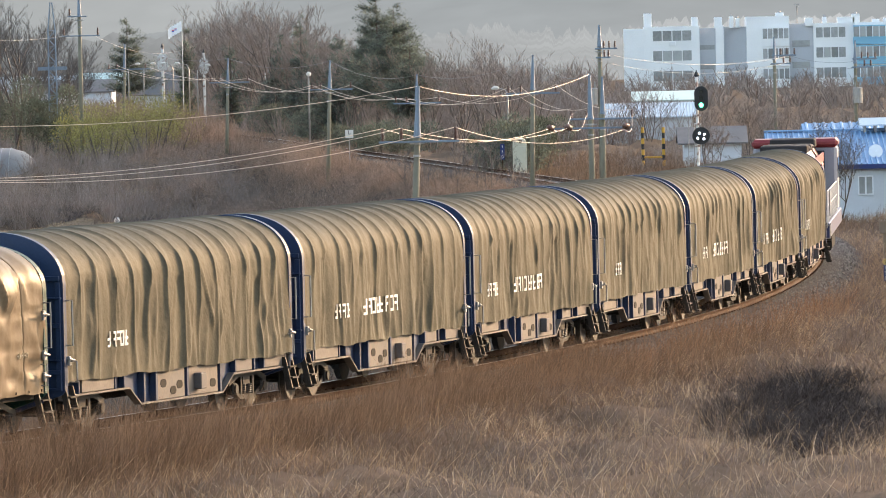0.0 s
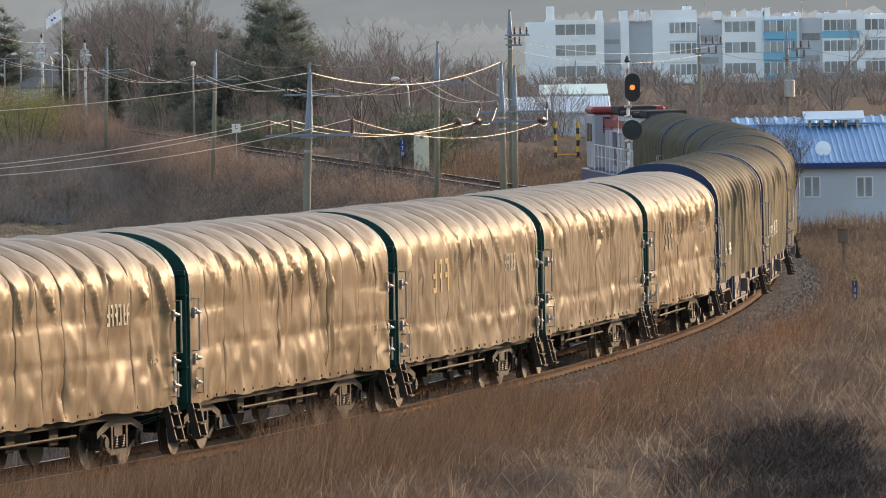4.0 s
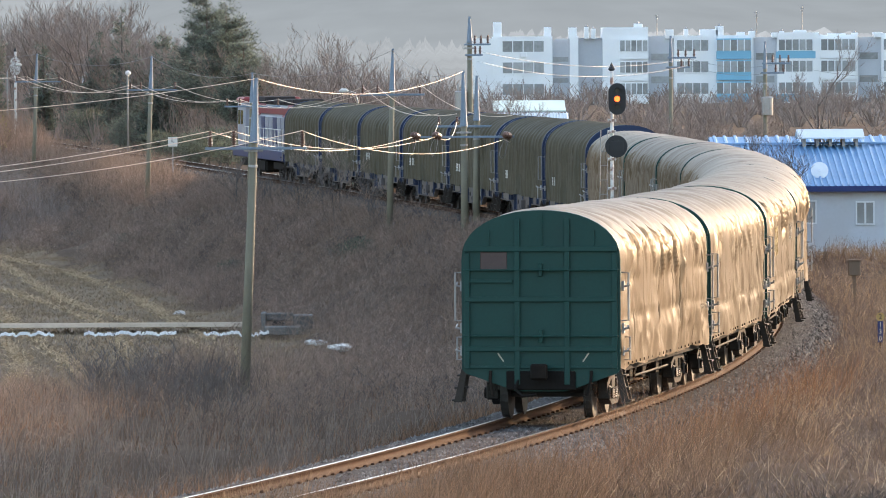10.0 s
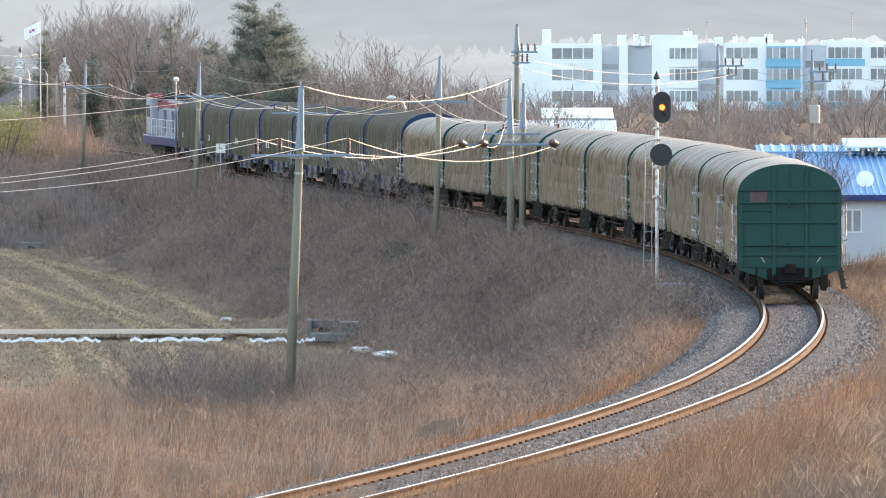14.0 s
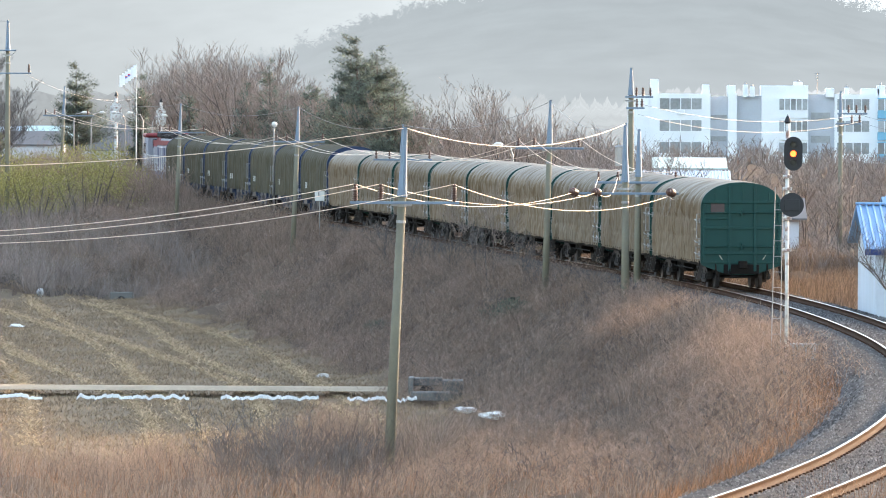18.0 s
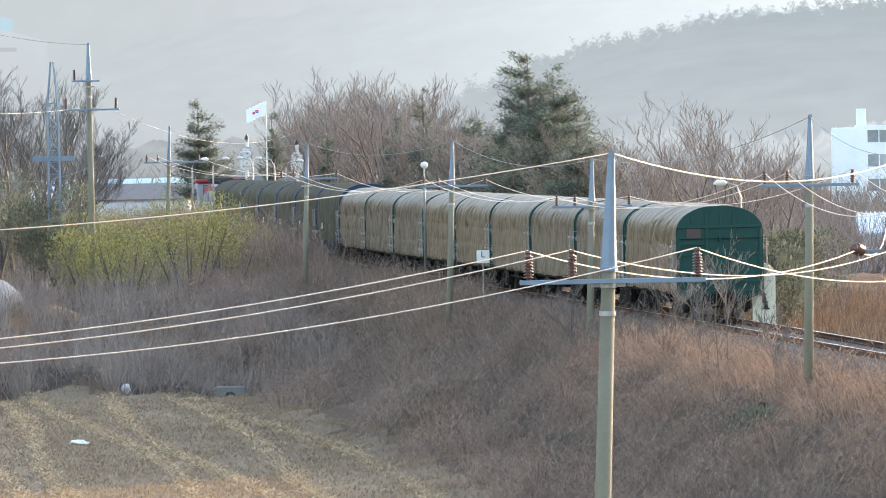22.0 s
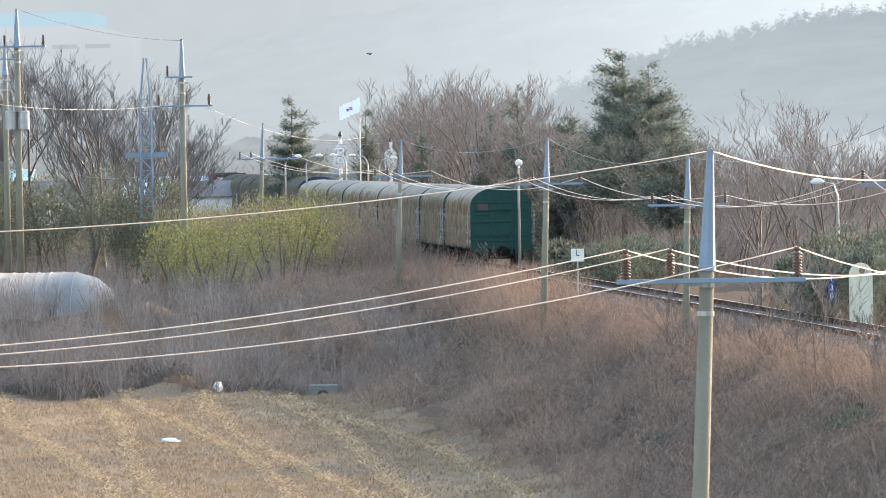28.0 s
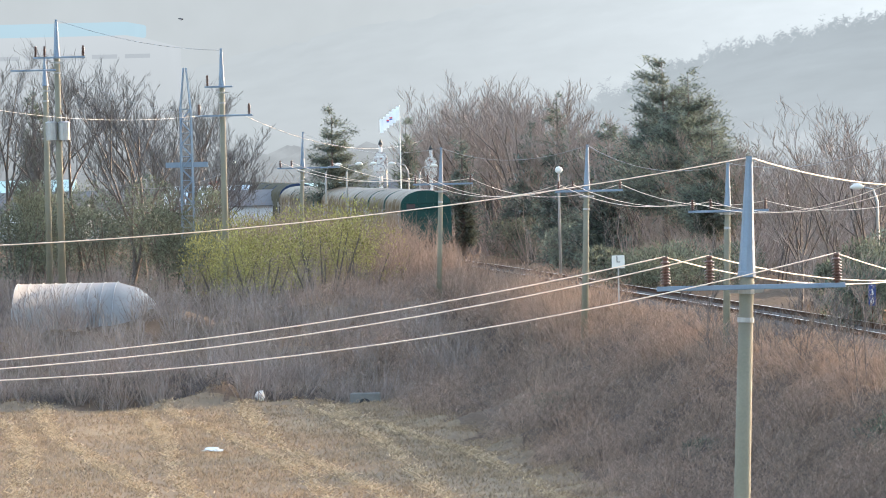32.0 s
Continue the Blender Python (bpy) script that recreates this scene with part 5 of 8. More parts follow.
class Tri:
    """Gathers thin three-sided branches as arrays."""
    def __init__(self):
        self.v, self.n = [], 0

    def seg(self, a, b, ra, rb):
        d = (b - a).normalized()
        u = d.cross(Vector((0.3, 0.9, 0.1))).normalized()
        w = d.cross(u)
        for q, r in ((a, ra), (b, rb)):
            for k in (0, 2.094, 4.189):
                self.v.append(q + (u * math.cos(k) + w * math.sin(k)) * r)
        self.n += 1

    def mesh(self, name, mat):
        T = np.array([[0, 1, 4], [0, 4, 3], [1, 2, 5], [1, 5, 4], [2, 0, 3], [2, 3, 5]])
        return mesh_np(name, np.array([tuple(p) for p in self.v]), (np.arange(self.n)[:, None, None] * 6 + T).reshape(-1, 3), 3, mat)


def bare_tree(base, h, spread, label, seed, trunks=1, fine=1.0, group="", twig_r=0.012, name="bare_tree", kids=(5, 5, 5, 5), mat="twig"):
    """Leafless tree: tubes for trunk and limbs, fine bent stalks for branches and twigs."""
    rnd = random.Random(seed)
    tr = empty(name, Matrix.Translation(base), label, "tree", group)
    wood, P, Q, Wd = Tri(), [], [], []

    def grow(p, d, ln, r, lev):
        end = p
        pts = [p]
        for k in range(4):
            bend = 0.1 if lev < 2 else 0.16
            d = (d + Vector((rnd.gauss(0, bend), rnd.gauss(0, bend), rnd.uniform(0.0, 0.13)))).normalized()
            end = end + d * (ln / 4)
            pts.append(end)
        if lev < 2:
            for k in range(4):
                wood.seg(pts[k], pts[k + 1], max(r * (1 - 0.17 * k), twig_r * 0.7), max(r * (0.83 - 0.17 * k), twig_r * 0.5))
        else:
            for k in ((0, 2) if lev < 4 else (0,)):
                far = pts[k + 2] if lev < 4 else pts[4]
                P.append(tuple(pts[k]))
                Q.append(tuple(far + (far - pts[k]) * (0.12 if lev < 4 else 0)))
                Wd.append(max(2 * r * (1 - 0.25 * k), twig_r * 1.3))
        if lev < 4:
            n = kids[lev]
            for j in range(n):
                f = (0.3 if lev == 0 else 0.15) + (0.97 - (0.3 if lev == 0 else 0.15)) * (j + rnd.random()) / n
                i = min(int(f * 4), 3)
                q = pts[i] + (pts[i + 1] - pts[i]) * (f * 4 - i)
                dd = (pts[i + 1] - pts[i]).normalized()
                a = rnd.uniform(0, 6.283)
                side = Vector((math.cos(a), math.sin(a), rnd.uniform(-0.1, 0.55))).normalized()
                nd = (dd * rnd.uniform(0.55, 1.0) + side * spread * rnd.uniform(0.6, 1.15)).normalized()
                grow(q, nd, ln * rnd.uniform(0.45, 0.72) * (1.12 - 0.4 * f), max(r * (0.62 - 0.25 * f), twig_r * 0.6), lev + 1)

    for k in range(trunks):
        a = rnd.uniform(0, 6.283)
        off = Vector((math.cos(a), math.sin(a), 0)) * (0.2 * k)
        tilt = 0.0 if trunks == 1 else 0.22
        grow(off + Vector((0, 0, -0.3)), Vector((math.cos(a) * tilt, math.sin(a) * tilt, 1)).normalized(), h * rnd.uniform(0.68, 0.8), 0.013 * h * fine, 0)
    squeeze = min(1.15, h / max(q[2] for q in Q))
    for v in wood.v:
        v.z *= squeeze
    stem = part("trunk" if trunks < 5 else "stems", wood.mesh("trunk", M["bark"]), None, tr)
    if trunks > 4:
        stem["kind"] = "stuff"
    rng = np.random.default_rng(seed)
    V, T = blade_arrays(np.array(P), np.array(Q), np.array(Wd), rng, 0.08)
    V[:, 2] *= squeeze
    part("crown", mesh_np("crown", V, T, 3, M[mat]), None, tr)
    return tr


def conifer(base, ztop, r, label, seed, droop=0.25, mat="needle", n=190, skirt=0.12, category="tree", name="conifer", power=1.0, leaf=1.0, layers=0, dense=1.0):
    rng = np.random.default_rng(seed)
    h = ztop - base[2]
    tr = empty(name, Matrix.Translation(base), label, category)
    bm = bmesh.new()
    tube(bm, [(0, 0, -0.4), (0.05, 0, h * 0.5), (0, 0, h * 0.97)], [h * 0.02, h * 0.012, 0.01], 7)
    part("trunk", bm, M["bark"], tr)
    P, Q = [], []
    limb = Tri()
    lop = rng.uniform(0, 6.283)
    for k in range(n):
        f = skirt + (1 - skirt) * (1 - math.sqrt(rng.uniform(0, 1))) * 0.98
        if layers:
            f = skirt + (1 - skirt) * (math.floor((f - skirt) / (1 - skirt) * layers) + 0.5 + rng.normal(0, 0.12)) / layers
        a = rng.uniform(0, 6.283)
        R2 = (r * (1 - f) ** power * rng.uniform(0.35, 1.15) + 0.1) * (1 + 0.18 * math.cos(a - lop) + 0.15 * math.sin(7 * f + 2 * a))
        z0 = h * f
        e = np.array([math.cos(a) * R2, math.sin(a) * R2, z0 + R2 * (0.3 - droop)])
        o = np.array([0, 0, z0])
        limb.seg(Vector(o), Vector(e), 0.03, 0.008)
        m = int((14 + 30 * R2) * dense)
        g = rng.uniform(0.15, 1.03, m)[:, None]
        c = o * (1 - g) + e * g + rng.normal(0, 0.09 + 0.05 * R2, (m, 3))
        P.append(c)
        out = np.stack([np.cos(a + rng.normal(0, 0.8, m)), np.sin(a + rng.normal(0, 0.8, m)), rng.normal(0.1 - droop, 0.4, m)], 1)
        Q.append(c + out * rng.uniform(0.15, 0.4, (m, 1)) * leaf)
    part("branch", limb.mesh("branch", M["bark"]), None, tr)["kind"] = "stuff"
    P, Q = np.concatenate(P), np.concatenate(Q)
    V, T = blade_arrays(P, Q, rng.uniform(0.05, 0.13, len(P)) * leaf, rng, 0.05)
    stuff("foliage", V, T, M[mat], "", "", parent=tr)["kind"] = "stuff"
    return tr


def leafy(base, rx, ry, h, n, mat, label, seed, name="evergreen_shrub", category="shrub", size=(0.08, 0.17), lumps=9):
    """Evergreen mass: leaves on lumps round short stems."""
    rng = np.random.default_rng(seed)
    tr = empty(name, Matrix.Translation(base), label, category)
    bm = bmesh.new()
    cs = []
    for k in range(lumps):
        c = np.array([rng.uniform(-0.75, 0.75) * rx, rng.uniform(-0.6, 0.6) * ry, h * rng.uniform(0.35, 0.72)])
        cs.append(c)
        tube(bm, [(c[0] * 0.4, c[1] * 0.4, -0.2), tuple(c)], [0.05, 0.015], 4, False)
    part("stem", bm, M["bark"], tr)["kind"] = "stuff"
    cs = np.array(cs)
    i = rng.integers(0, lumps, n)
    d = rng.normal(0, 1, (n, 3))
    d /= np.linalg.norm(d, axis=1)[:, None]
    rad = rng.uniform(0.55, 1.1, n) ** 0.5
    lump_r = rng.uniform(0.35, 0.62, lumps)[i]
    p = cs[i] + d * (rad * lump_r)[:, None] * np.array([rx, ry, h * 0.62])
    p[:, 2] = np.maximum(p[:, 2], 0.03 + 0.1 * rng.uniform(0, 1, n))
    q = p + (d + rng.normal(0, 0.6, (n, 3)) + np.array([0, 0, 0.3])) * rng.uniform(size[0], size[1], (n, 1))
    V, T = blade_arrays(p, q, rng.uniform(size[0], size[1], n) * 0.6, rng, 0.05)
    stuff("foliage", V, T, M[mat], "", "", parent=tr)["kind"] = "stuff"
    return tr


def grounded(x, y, dz=0.0):
    return (x, y, float(ground_z(np.array([x]), np.array([y]))[0]) + dz)


# trees beyond the line, towards the village
for k, (x, y, zt, r, lab, kw) in enumerate([
        (-12.42, 446.00, 10.2, 4.7, "dark green fir with drooping boughs above the bare trees", dict(droop=0.02, n=170, skirt=0.3, power=0.62, leaf=0.72, layers=9, dense=2.8)),
        (-10.94, 435.00, 9.3, 4.3, "dark green fir standing close to a taller one", dict(droop=0.02, n=130, skirt=0.3, power=0.62, leaf=0.72, layers=9, dense=2.8)),
        (-9.70, 425.00, 7.20, 3.2, "lower dark green fir beside a taller one", dict(droop=0.02, n=100, skirt=0.3, power=0.62, leaf=0.72, layers=9, dense=2.8)),
        (-37.91, 580.00, 9.10, 2.9, "tall layered pine near the flagpole", dict(droop=0.0, n=120, skirt=0.3, power=0.5, layers=8, leaf=0.75, dense=2.2)),
        (-19.76, 501.00, 9.01, 1.5, "narrow dark conifer among bare trees", dict(droop=0.1, n=170, power=0.8)),
        (-15.98, 472.00, 7.39, 2.3, "broad dark juniper beyond the track", dict(droop=0.05, n=240, skirt=0.02, power=0.7)),
        (-22.06, 518.00, 7.73, 1.9, "dark conifer among bare trees", dict(droop=0.1, n=170, power=0.7)),
        (-18.07, 488.00, 6.93, 2.2, "dark conifer among bare trees", dict(droop=0.1, n=200, skirt=0.02, power=0.6)),
        (-26.39, 560.00, 6.58, 2.2, "dark conifer among bare trees", dict(droop=0.1, n=180, skirt=0.02, power=0.6)),
        (-31.80, 560.00, 8.27, 0.9, "slim columnar cypress beside the flagpole", dict(droop=-0.3, n=120, power=0.4)),
        (-43.11, 452.00, 9.32, 1.8, "dark columnar juniper behind the utility poles", dict(droop=-0.1, n=220, skirt=0.02, power=0.55)),
        (-26.12, 520.00, 7.60, 1.2, "dark conifer far beyond the line", dict(droop=0.1, n=100, power=0.7))]):
    conifer(grounded(x, y), zt, r, lab, 41 + k, **kw)
for k, (x, y, zt, sp, tk, fine) in enumerate([(-25.74, 555.00, 10.74, 0.62, 4, 0.8), (-29.27, 581.00, 10.63, 0.62, 4, 0.8), (-22.49, 530.00, 10.75, 0.55, 4, 0.8), (-31.67, 599.00, 8.46, 0.6, 3, 0.7),
        (-10.80, 445.00, 7.07, 0.6, 4, 0.7), (-14.41, 471.00, 7.10, 0.6, 4, 0.7), (-17.34, 492.00, 7.83, 0.6, 3, 0.7), (-19.74, 510.00, 8.13, 0.6, 4, 0.7),
        (-7.95, 425.00, 6.31, 0.6, 3, 0.7), (-9.25, 434.00, 6.22, 0.6, 3, 0.7), (-6.85, 418.00, 5.66, 0.6, 3, 0.7), (-12.62, 458.00, 6.05, 0.65, 4, 0.7),
        (-34.06, 623.00, 8.83, 0.55, 4, 0.75), (-30.96, 600.00, 10.00, 0.55, 3, 0.75), (-28.46, 582.00, 10.92, 0.55, 4, 0.75), (-25.07, 558.00, 11.04, 0.55, 2, 0.75),
        (-23.69, 540.00, 10.48, 0.55, 3, 0.75), (-21.33, 521.00, 10.17, 0.55, 3, 0.75), (-21.14, 524.00, 8.40, 0.55, 4, 0.75), (-19.23, 509.00, 8.43, 0.55, 2, 0.75),
        (-18.40, 504.00, 7.76, 0.55, 4, 0.75), (-15.58, 476.00, 7.86, 0.55, 3, 0.75), (-14.94, 474.00, 7.55, 0.55, 4, 0.75), (-13.31, 458.00, 7.86, 0.55, 3, 0.75),
        (-12.22, 464.00, 7.32, 0.55, 3, 0.75), (-10.05, 435.00, 6.88, 0.55, 4, 0.75), (-8.90, 443.00, 6.10, 0.55, 4, 0.75), (-27.60, 576.00, 9.75, 0.55, 3, 0.75),
        (-31.82, 605.00, 7.72, 0.55, 4, 0.75), (-21.80, 528.00, 8.60, 0.55, 4, 0.75), (-16.47, 489.00, 7.20, 0.55, 2, 0.75), (-13.92, 469.00, 6.80, 0.55, 3, 0.75)]):
    q = grounded(x, y)
    bare_tree(q, zt - q[2], sp, "bare grey-brown tree in a row beyond the railway", 60 + k, tk, fine, "bare trees beyond the railway", 0.018)
for k, (x, y, zt, sp, tk) in enumerate([(-40.08, 446.00, 11.78, 0.68, 1), (-37.45, 450.00, 11.29, 0.68, 1), (-43.56, 448.00, 11.41, 0.55, 2), (-36.05, 455.00, 8.84, 0.6, 2), (-46.01, 448.00, 11.74, 0.6, 2), (-37.32, 440.00, 10.75, 0.45, 2), (-39.55, 480.00, 10.28, 0.5, 3), (-37.16, 470.00, 7.83, 0.6, 3)]):
    q = grounded(x, y)
    bare_tree(q, zt - q[2], sp, "tall bare tree with many upright branches by the power poles", 80 + k, tk, 0.9, "tall bare trees by the power poles", 0.013, kids=(5, 6, 6, 5), mat="twig_grey")
xx, yy, rg = scatter_xy(28, 800, 372, 600, 6, 24)
shrubs("woodland_brush", xx, yy, rg.uniform(2.0, 5.5, len(xx)), rg.uniform(0.9, 2.0, len(xx)), M["twig"], "bare undergrowth beneath the trees beyond the railway", "undergrowth", 29, 16, 6, 0.022)
bare_tree(grounded(-3.16, 300.00), 4.6, 0.62, "slim bare tree on the embankment in front of the track", 90, 2, 0.5, "", 0.009, kids=(4, 4, 4, 4))
bare_tree(grounded(-4.82, 318.00), 3.6, 0.65, "small bare tree on the embankment", 91, 2, 0.5, "", 0.009, kids=(4, 4, 4, 4))
for k, (x, y, zt) in enumerate([(-3.59, 352.00, 7.10), (-2.31, 358.00, 7.56), (-5.34, 372.00, 6.56), (-1.39, 362.00, 5.95)]):
    q = grounded(x, y)
    bare_tree(q, zt - q[2], 0.62, "bare tree with open spreading branches beyond the track", 220 + k, 3, 0.9, "open bare trees beyond the track", 0.013, kids=(4, 5, 5, 4), mat="twig")
for k, (x, y, h) in enumerate([(11.08, 235.00, 4.3), (12.06, 236.00, 4.9)]):
    bare_tree(grounded(x, y), h, 0.75, "wide bare tree in front of the blue-roofed house", 230 + k, 3, 0.8, "bare trees before the blue-roofed house", 0.007, kids=(5, 6, 6, 5), mat="twig_grey")
rg = np.random.default_rng(185)
n = 120
xx, yy = rg.uniform(8.5, 19, n), rg.uniform(206, 237, n)
ok = line_dist(xx, yy)[0] > 5
mounds("verge_brambles", xx[ok], yy[ok], rg.uniform(0.5, 1.2, n)[ok], rg.uniform(0.4, 1.0, n)[ok], M["straw"], "tall pale weeds before the house wall", "weeds", 186, 130, 0.012, 0.5)
bare_tree(grounded(17.58, 300.00), 7.6, 0.6, "bare tree rising above the blue roof", 94, 1, 1.2, "", 0.012)
for k, px in enumerate([1, 2, 3, 4, 5, 6, 7, 8]):
    x, y = [(8.15, 330.00), (10.93, 345.00), (11.79, 320.00), (14.29, 335.00), (15.28, 325.00), (6.05, 420.00), (12.38, 360.00), (13.96, 350.00)][k]
    bare_tree(grounded(x, y), 3.7 + 0.5 * (k % 3), 0.8, "bushy bare tree in the village gardens", 100 + k, 2, 1.0, "bare trees of the village gardens", 0.009)
rg = np.random.default_rng(178)
n = 330
yy = rg.uniform(300, 430, n)
xx = 3.5 + (yy - 300) * 0.03 + rg.uniform(0, 26, n)
ok = line_dist(xx, yy)[0] > 8
xx, yy = xx[ok], yy[ok]
shrubs("garden_brush", xx, yy, rg.uniform(0.4, 1.25, len(xx)), rg.uniform(0.7, 1.6, len(xx)), M["twig"], "bare garden brush round the village houses", "brush", 179, 16, 6, 0.018)
for k in range(12):
    x, y = 8.58 + k * 1.15 + rg.uniform(-0.5, 0.5), 330 + (k * 37 % 80)
    bare_tree(grounded(x, y), 2.7 + 0.5 * (k % 4), 0.75, "bushy bare tree in the village gardens", 210 + k, 2, 1.0, "bare trees of the village gardens", 0.009)
for k, (x, y, h) in enumerate([(-6.1, 152.0, 2.1), (-5.2, 150.5, 2.3), (-4.4, 153.0, 2.0)]):
    bare_tree(grounded(x, y), h, 0.55, "many-stemmed bare shrub among dry grass below the embankment", 260 + k, 7, 0.4, "bare shrubs by the field", 0.006, kids=(4, 4, 3, 3), mat="twig_grey")
# evergreen and flowering shrubs
for k, (x, y, rx, h, n) in enumerate([(-2.19, 338.00, 1.9, 3.3, 5200), (-1.06, 342.00, 2.0, 3.5, 5200), (-3.31, 341.00, 1.5, 3.0, 4200), (-9.85, 418.00, 2.2, 2.3, 3600), (-12.68, 414.00, 2.4, 2.1, 3600),
        (-11.11, 410.00, 2.2, 1.9, 3200), (-17.09, 480.00, 2.4, 3.2, 4200), (-21.54, 514.00, 2.6, 3.2, 4200), (-35.45, 440.00, 2.6, 5.2, 7000), (-38.51, 444.00, 2.8, 5.4, 7000), (-33.68, 438.00, 1.9, 3.8, 5200), (-42.88, 440.00, 2.6, 5.6, 7000), (-41.16, 446.00, 2.6, 5.0, 7000)]):
    leafy(grounded(x, y), rx, rx * 0.8, h, int(n * 1.9), "leaf" if k % 3 else "needle", "dense dark evergreen shrub", 120 + k, size=(0.05, 0.11))
for k, (x, y, rx, h) in enumerate([(-7.5, 312.0, 1.0, 0.9), (-2.2, 286.0, 1.1, 1.2), (-13.4, 352.0, 1.0, 0.9)]):
    leafy(grounded(x, y), rx, rx * 0.8, h, 2600, "leaf", "low dark evergreen bush among dead vines on the slope", 160 + k, size=(0.035, 0.075))
for k, (x, y, h) in enumerate([(-7.6, 330.0, 2.9), (-6.2, 322.0, 2.5), (-4.8, 314.0, 3.1), (-3.4, 306.0, 2.6), (-1.3, 292.0, 2.4)]):
    bare_tree(grounded(x, y), h, 0.6, "thin bare sapling among dead vines on the slope", 250 + k, 2, 0.45, "saplings of the slope", 0.011, kids=(4, 4, 3, 3), mat="twig_grey")
for k, (x, y, rx, h) in enumerate([(-32.05, 432.00, 2.0, 3.7), (-30.05, 436.00, 2.5, 4.6), (-27.51, 430.00, 2.5, 4.4), (-26.53, 438.00, 2.1, 4.3), (-30.30, 428.00, 2.2, 3.8)]):
    leafy(grounded(x, y), rx, rx * 0.7, h, 5600, "forsythia", "forsythia bush in yellow flower", 140 + k, "forsythia_bush", "bush", (0.04, 0.1), 12)


# ---- overhead power line ----
M.update(
    concrete=node_mat("weathered_concrete_pole", (0.17, 0.155, 0.11), 0.85, scale=2, fine=25, var=0.2, bump=0.2, stain=(0.14, 0.12, 0.085), stain_amt=0.6),
    zinc=node_mat("blue_grey_galvanised_steel", (0.15, 0.195, 0.25), 0.5, 0.1, scale=4, fine=30, var=0.15, bump=0.05, stain=(0.175, 0.222, 0.28), stain_amt=0.5),
    ceramic=node_mat("brown_glazed_porcelain", (0.1, 0.05, 0.035), 0.3, scale=6, fine=40, var=0.2, bump=0),
    # wire: the warm pale base paints in golden highlights of the sun
    wire=node_mat("warm_glint_aluminium_wire", (0.85, 0.66, 0.5), 0.4, 0.2, scale=6, fine=40, var=0.1, bump=0),
    wire_rust=node_mat("rusty_fence_wire", (0.13, 0.095, 0.075), 0.7, 0.2, scale=6, fine=40, var=0.3, bump=0),
    wire_dark=node_mat("dull_grey_wire", (0.25, 0.24, 0.24), 0.55, 0.4, scale=6, fine=40, var=0.1, bump=0),
)


def insulator_mesh(h=0.42, r=0.085, n=5):
    bm = bmesh.new()
    prof, step = [(-0.04, 0.45)], (h - 0.05) / n
    for k in range(n):        # one turned body: shed after shed
        z = 0.01 + k * step
        prof += [(z, 0.45), (z + step * 0.08, 1.0), (z + step * 0.4, 0.93), (z + step * 0.75, 0.5)]
    prof += [(h - 0.03, 0.45), (h - 0.02, 0.62), (h + 0.03, 0.6)]
    tube(bm, [(0, 0, z) for z, q in prof], [r * q for z, q in prof], 12)
    return finish(bm, "insulator", M["ceramic"], True)


STRAIN = insulator_mesh(0.36, 0.15, 5)
INSULATOR, INSULATOR_S = insulator_mesh(0.44, 0.085, 8), insulator_mesh(0.3, 0.07, 4)


def power_pole(base, top, joint, arms, label, r0=0.17, lay=False, group="poles of the overhead line"):
    """Concrete pole with a steel top piece; arms: list of (z, x0, x1, [insulator x])."""
    base, top = Vector(base), Vector(top)
    g = float(ground_z(np.array([base.x]), np.array([base.y]))[0])
    low = base + (top - base) * ((g - 0.4 - base.z) / (top.z - base.z))
    po = empty("power_pole", Matrix.Translation((low.x, low.y, g)), label, "power pole", group)
    o = Vector((low.x, low.y, g))
    at = lambda z: low + (top - low) * ((z - low.z) / (top.z - low.z)) - o
    bm = bmesh.new()
    tube(bm, [at(low.z), at(joint)], [r0, r0 * 0.72], 14)
    part("shaft", bm, M["concrete"], po, smooth=True)
    bm = bmesh.new()
    L_ = top.z - joint
    tube(bm, [at(joint - 0.05), at(joint + 0.03), at(joint + 0.04), at(joint + L_ * 0.2), at(top.z - 0.05)], [r0 * 0.92, r0 * 0.92, r0 * 0.86, r0 * 0.74, r0 * 0.36], 8)
    box(bm, at(top.z).x - 0.05, at(top.z).x + 0.05, at(top.z).y - 0.05, at(top.z).y + 0.05, at(top.z).z - 0.07, at(top.z).z + 0.03)
    part("steel_top", bm, M["zinc"], po, "blue-grey galvanised tapered top piece")
    for dz in (0.28, 0.75):
        bm = bmesh.new()
        c = at(joint - dz)
        tube(bm, [at(joint - dz - 0.04), at(joint - dz + 0.04)], r0 * 0.84, 12)
        if dz < 0.5:
            box(bm, c.x - r0 - 0.12, c.x + r0 + 0.12, c.y - 0.03, c.y + 0.03, c.z - 0.03, c.z + 0.03)
        part("clamp", bm, M["steel"], po)
    for z, x0, x1, ins in arms:
        bm = bmesh.new()
        box(bm, x0 - o.x, x1 - o.x, -r0 - 0.1, -r0 - 0.005, z - o.z - 0.04, z - o.z + 0.04, 0.008)
        part("crossarm", bm, M["zinc"], po)
        for xi in ins:
            if lay:
                part("insulator", STRAIN, None, po, m=pose(xi - o.x, -r0 - 0.1, z - o.z + 0.02, 80, 0, -25))
            else:
                part("insulator", INSULATOR if r0 > 0.15 else INSULATOR_S, None, po, m=pose(xi - o.x, -r0 - 0.05, z - o.z + 0.06))
    return po


def wire(a, b, sag, r=0.012, label="aluminium overhead wire with a warm glint painted in", mat="wire", n=26, group="overhead wires"):
    a, b = Vector(a), Vector(b)
    pts = [a + (b - a) * (i / n) - Vector((0, 0, 4 * sag * (i / n) * (1 - i / n))) for i in range(n + 1)]
    bm = bmesh.new()
    tube(bm, pts, r, 5)
    me = finish(bm, "overhead_wire", M[mat], True)
    return tagged(new("overhead_wire", me), label, "wire", group)


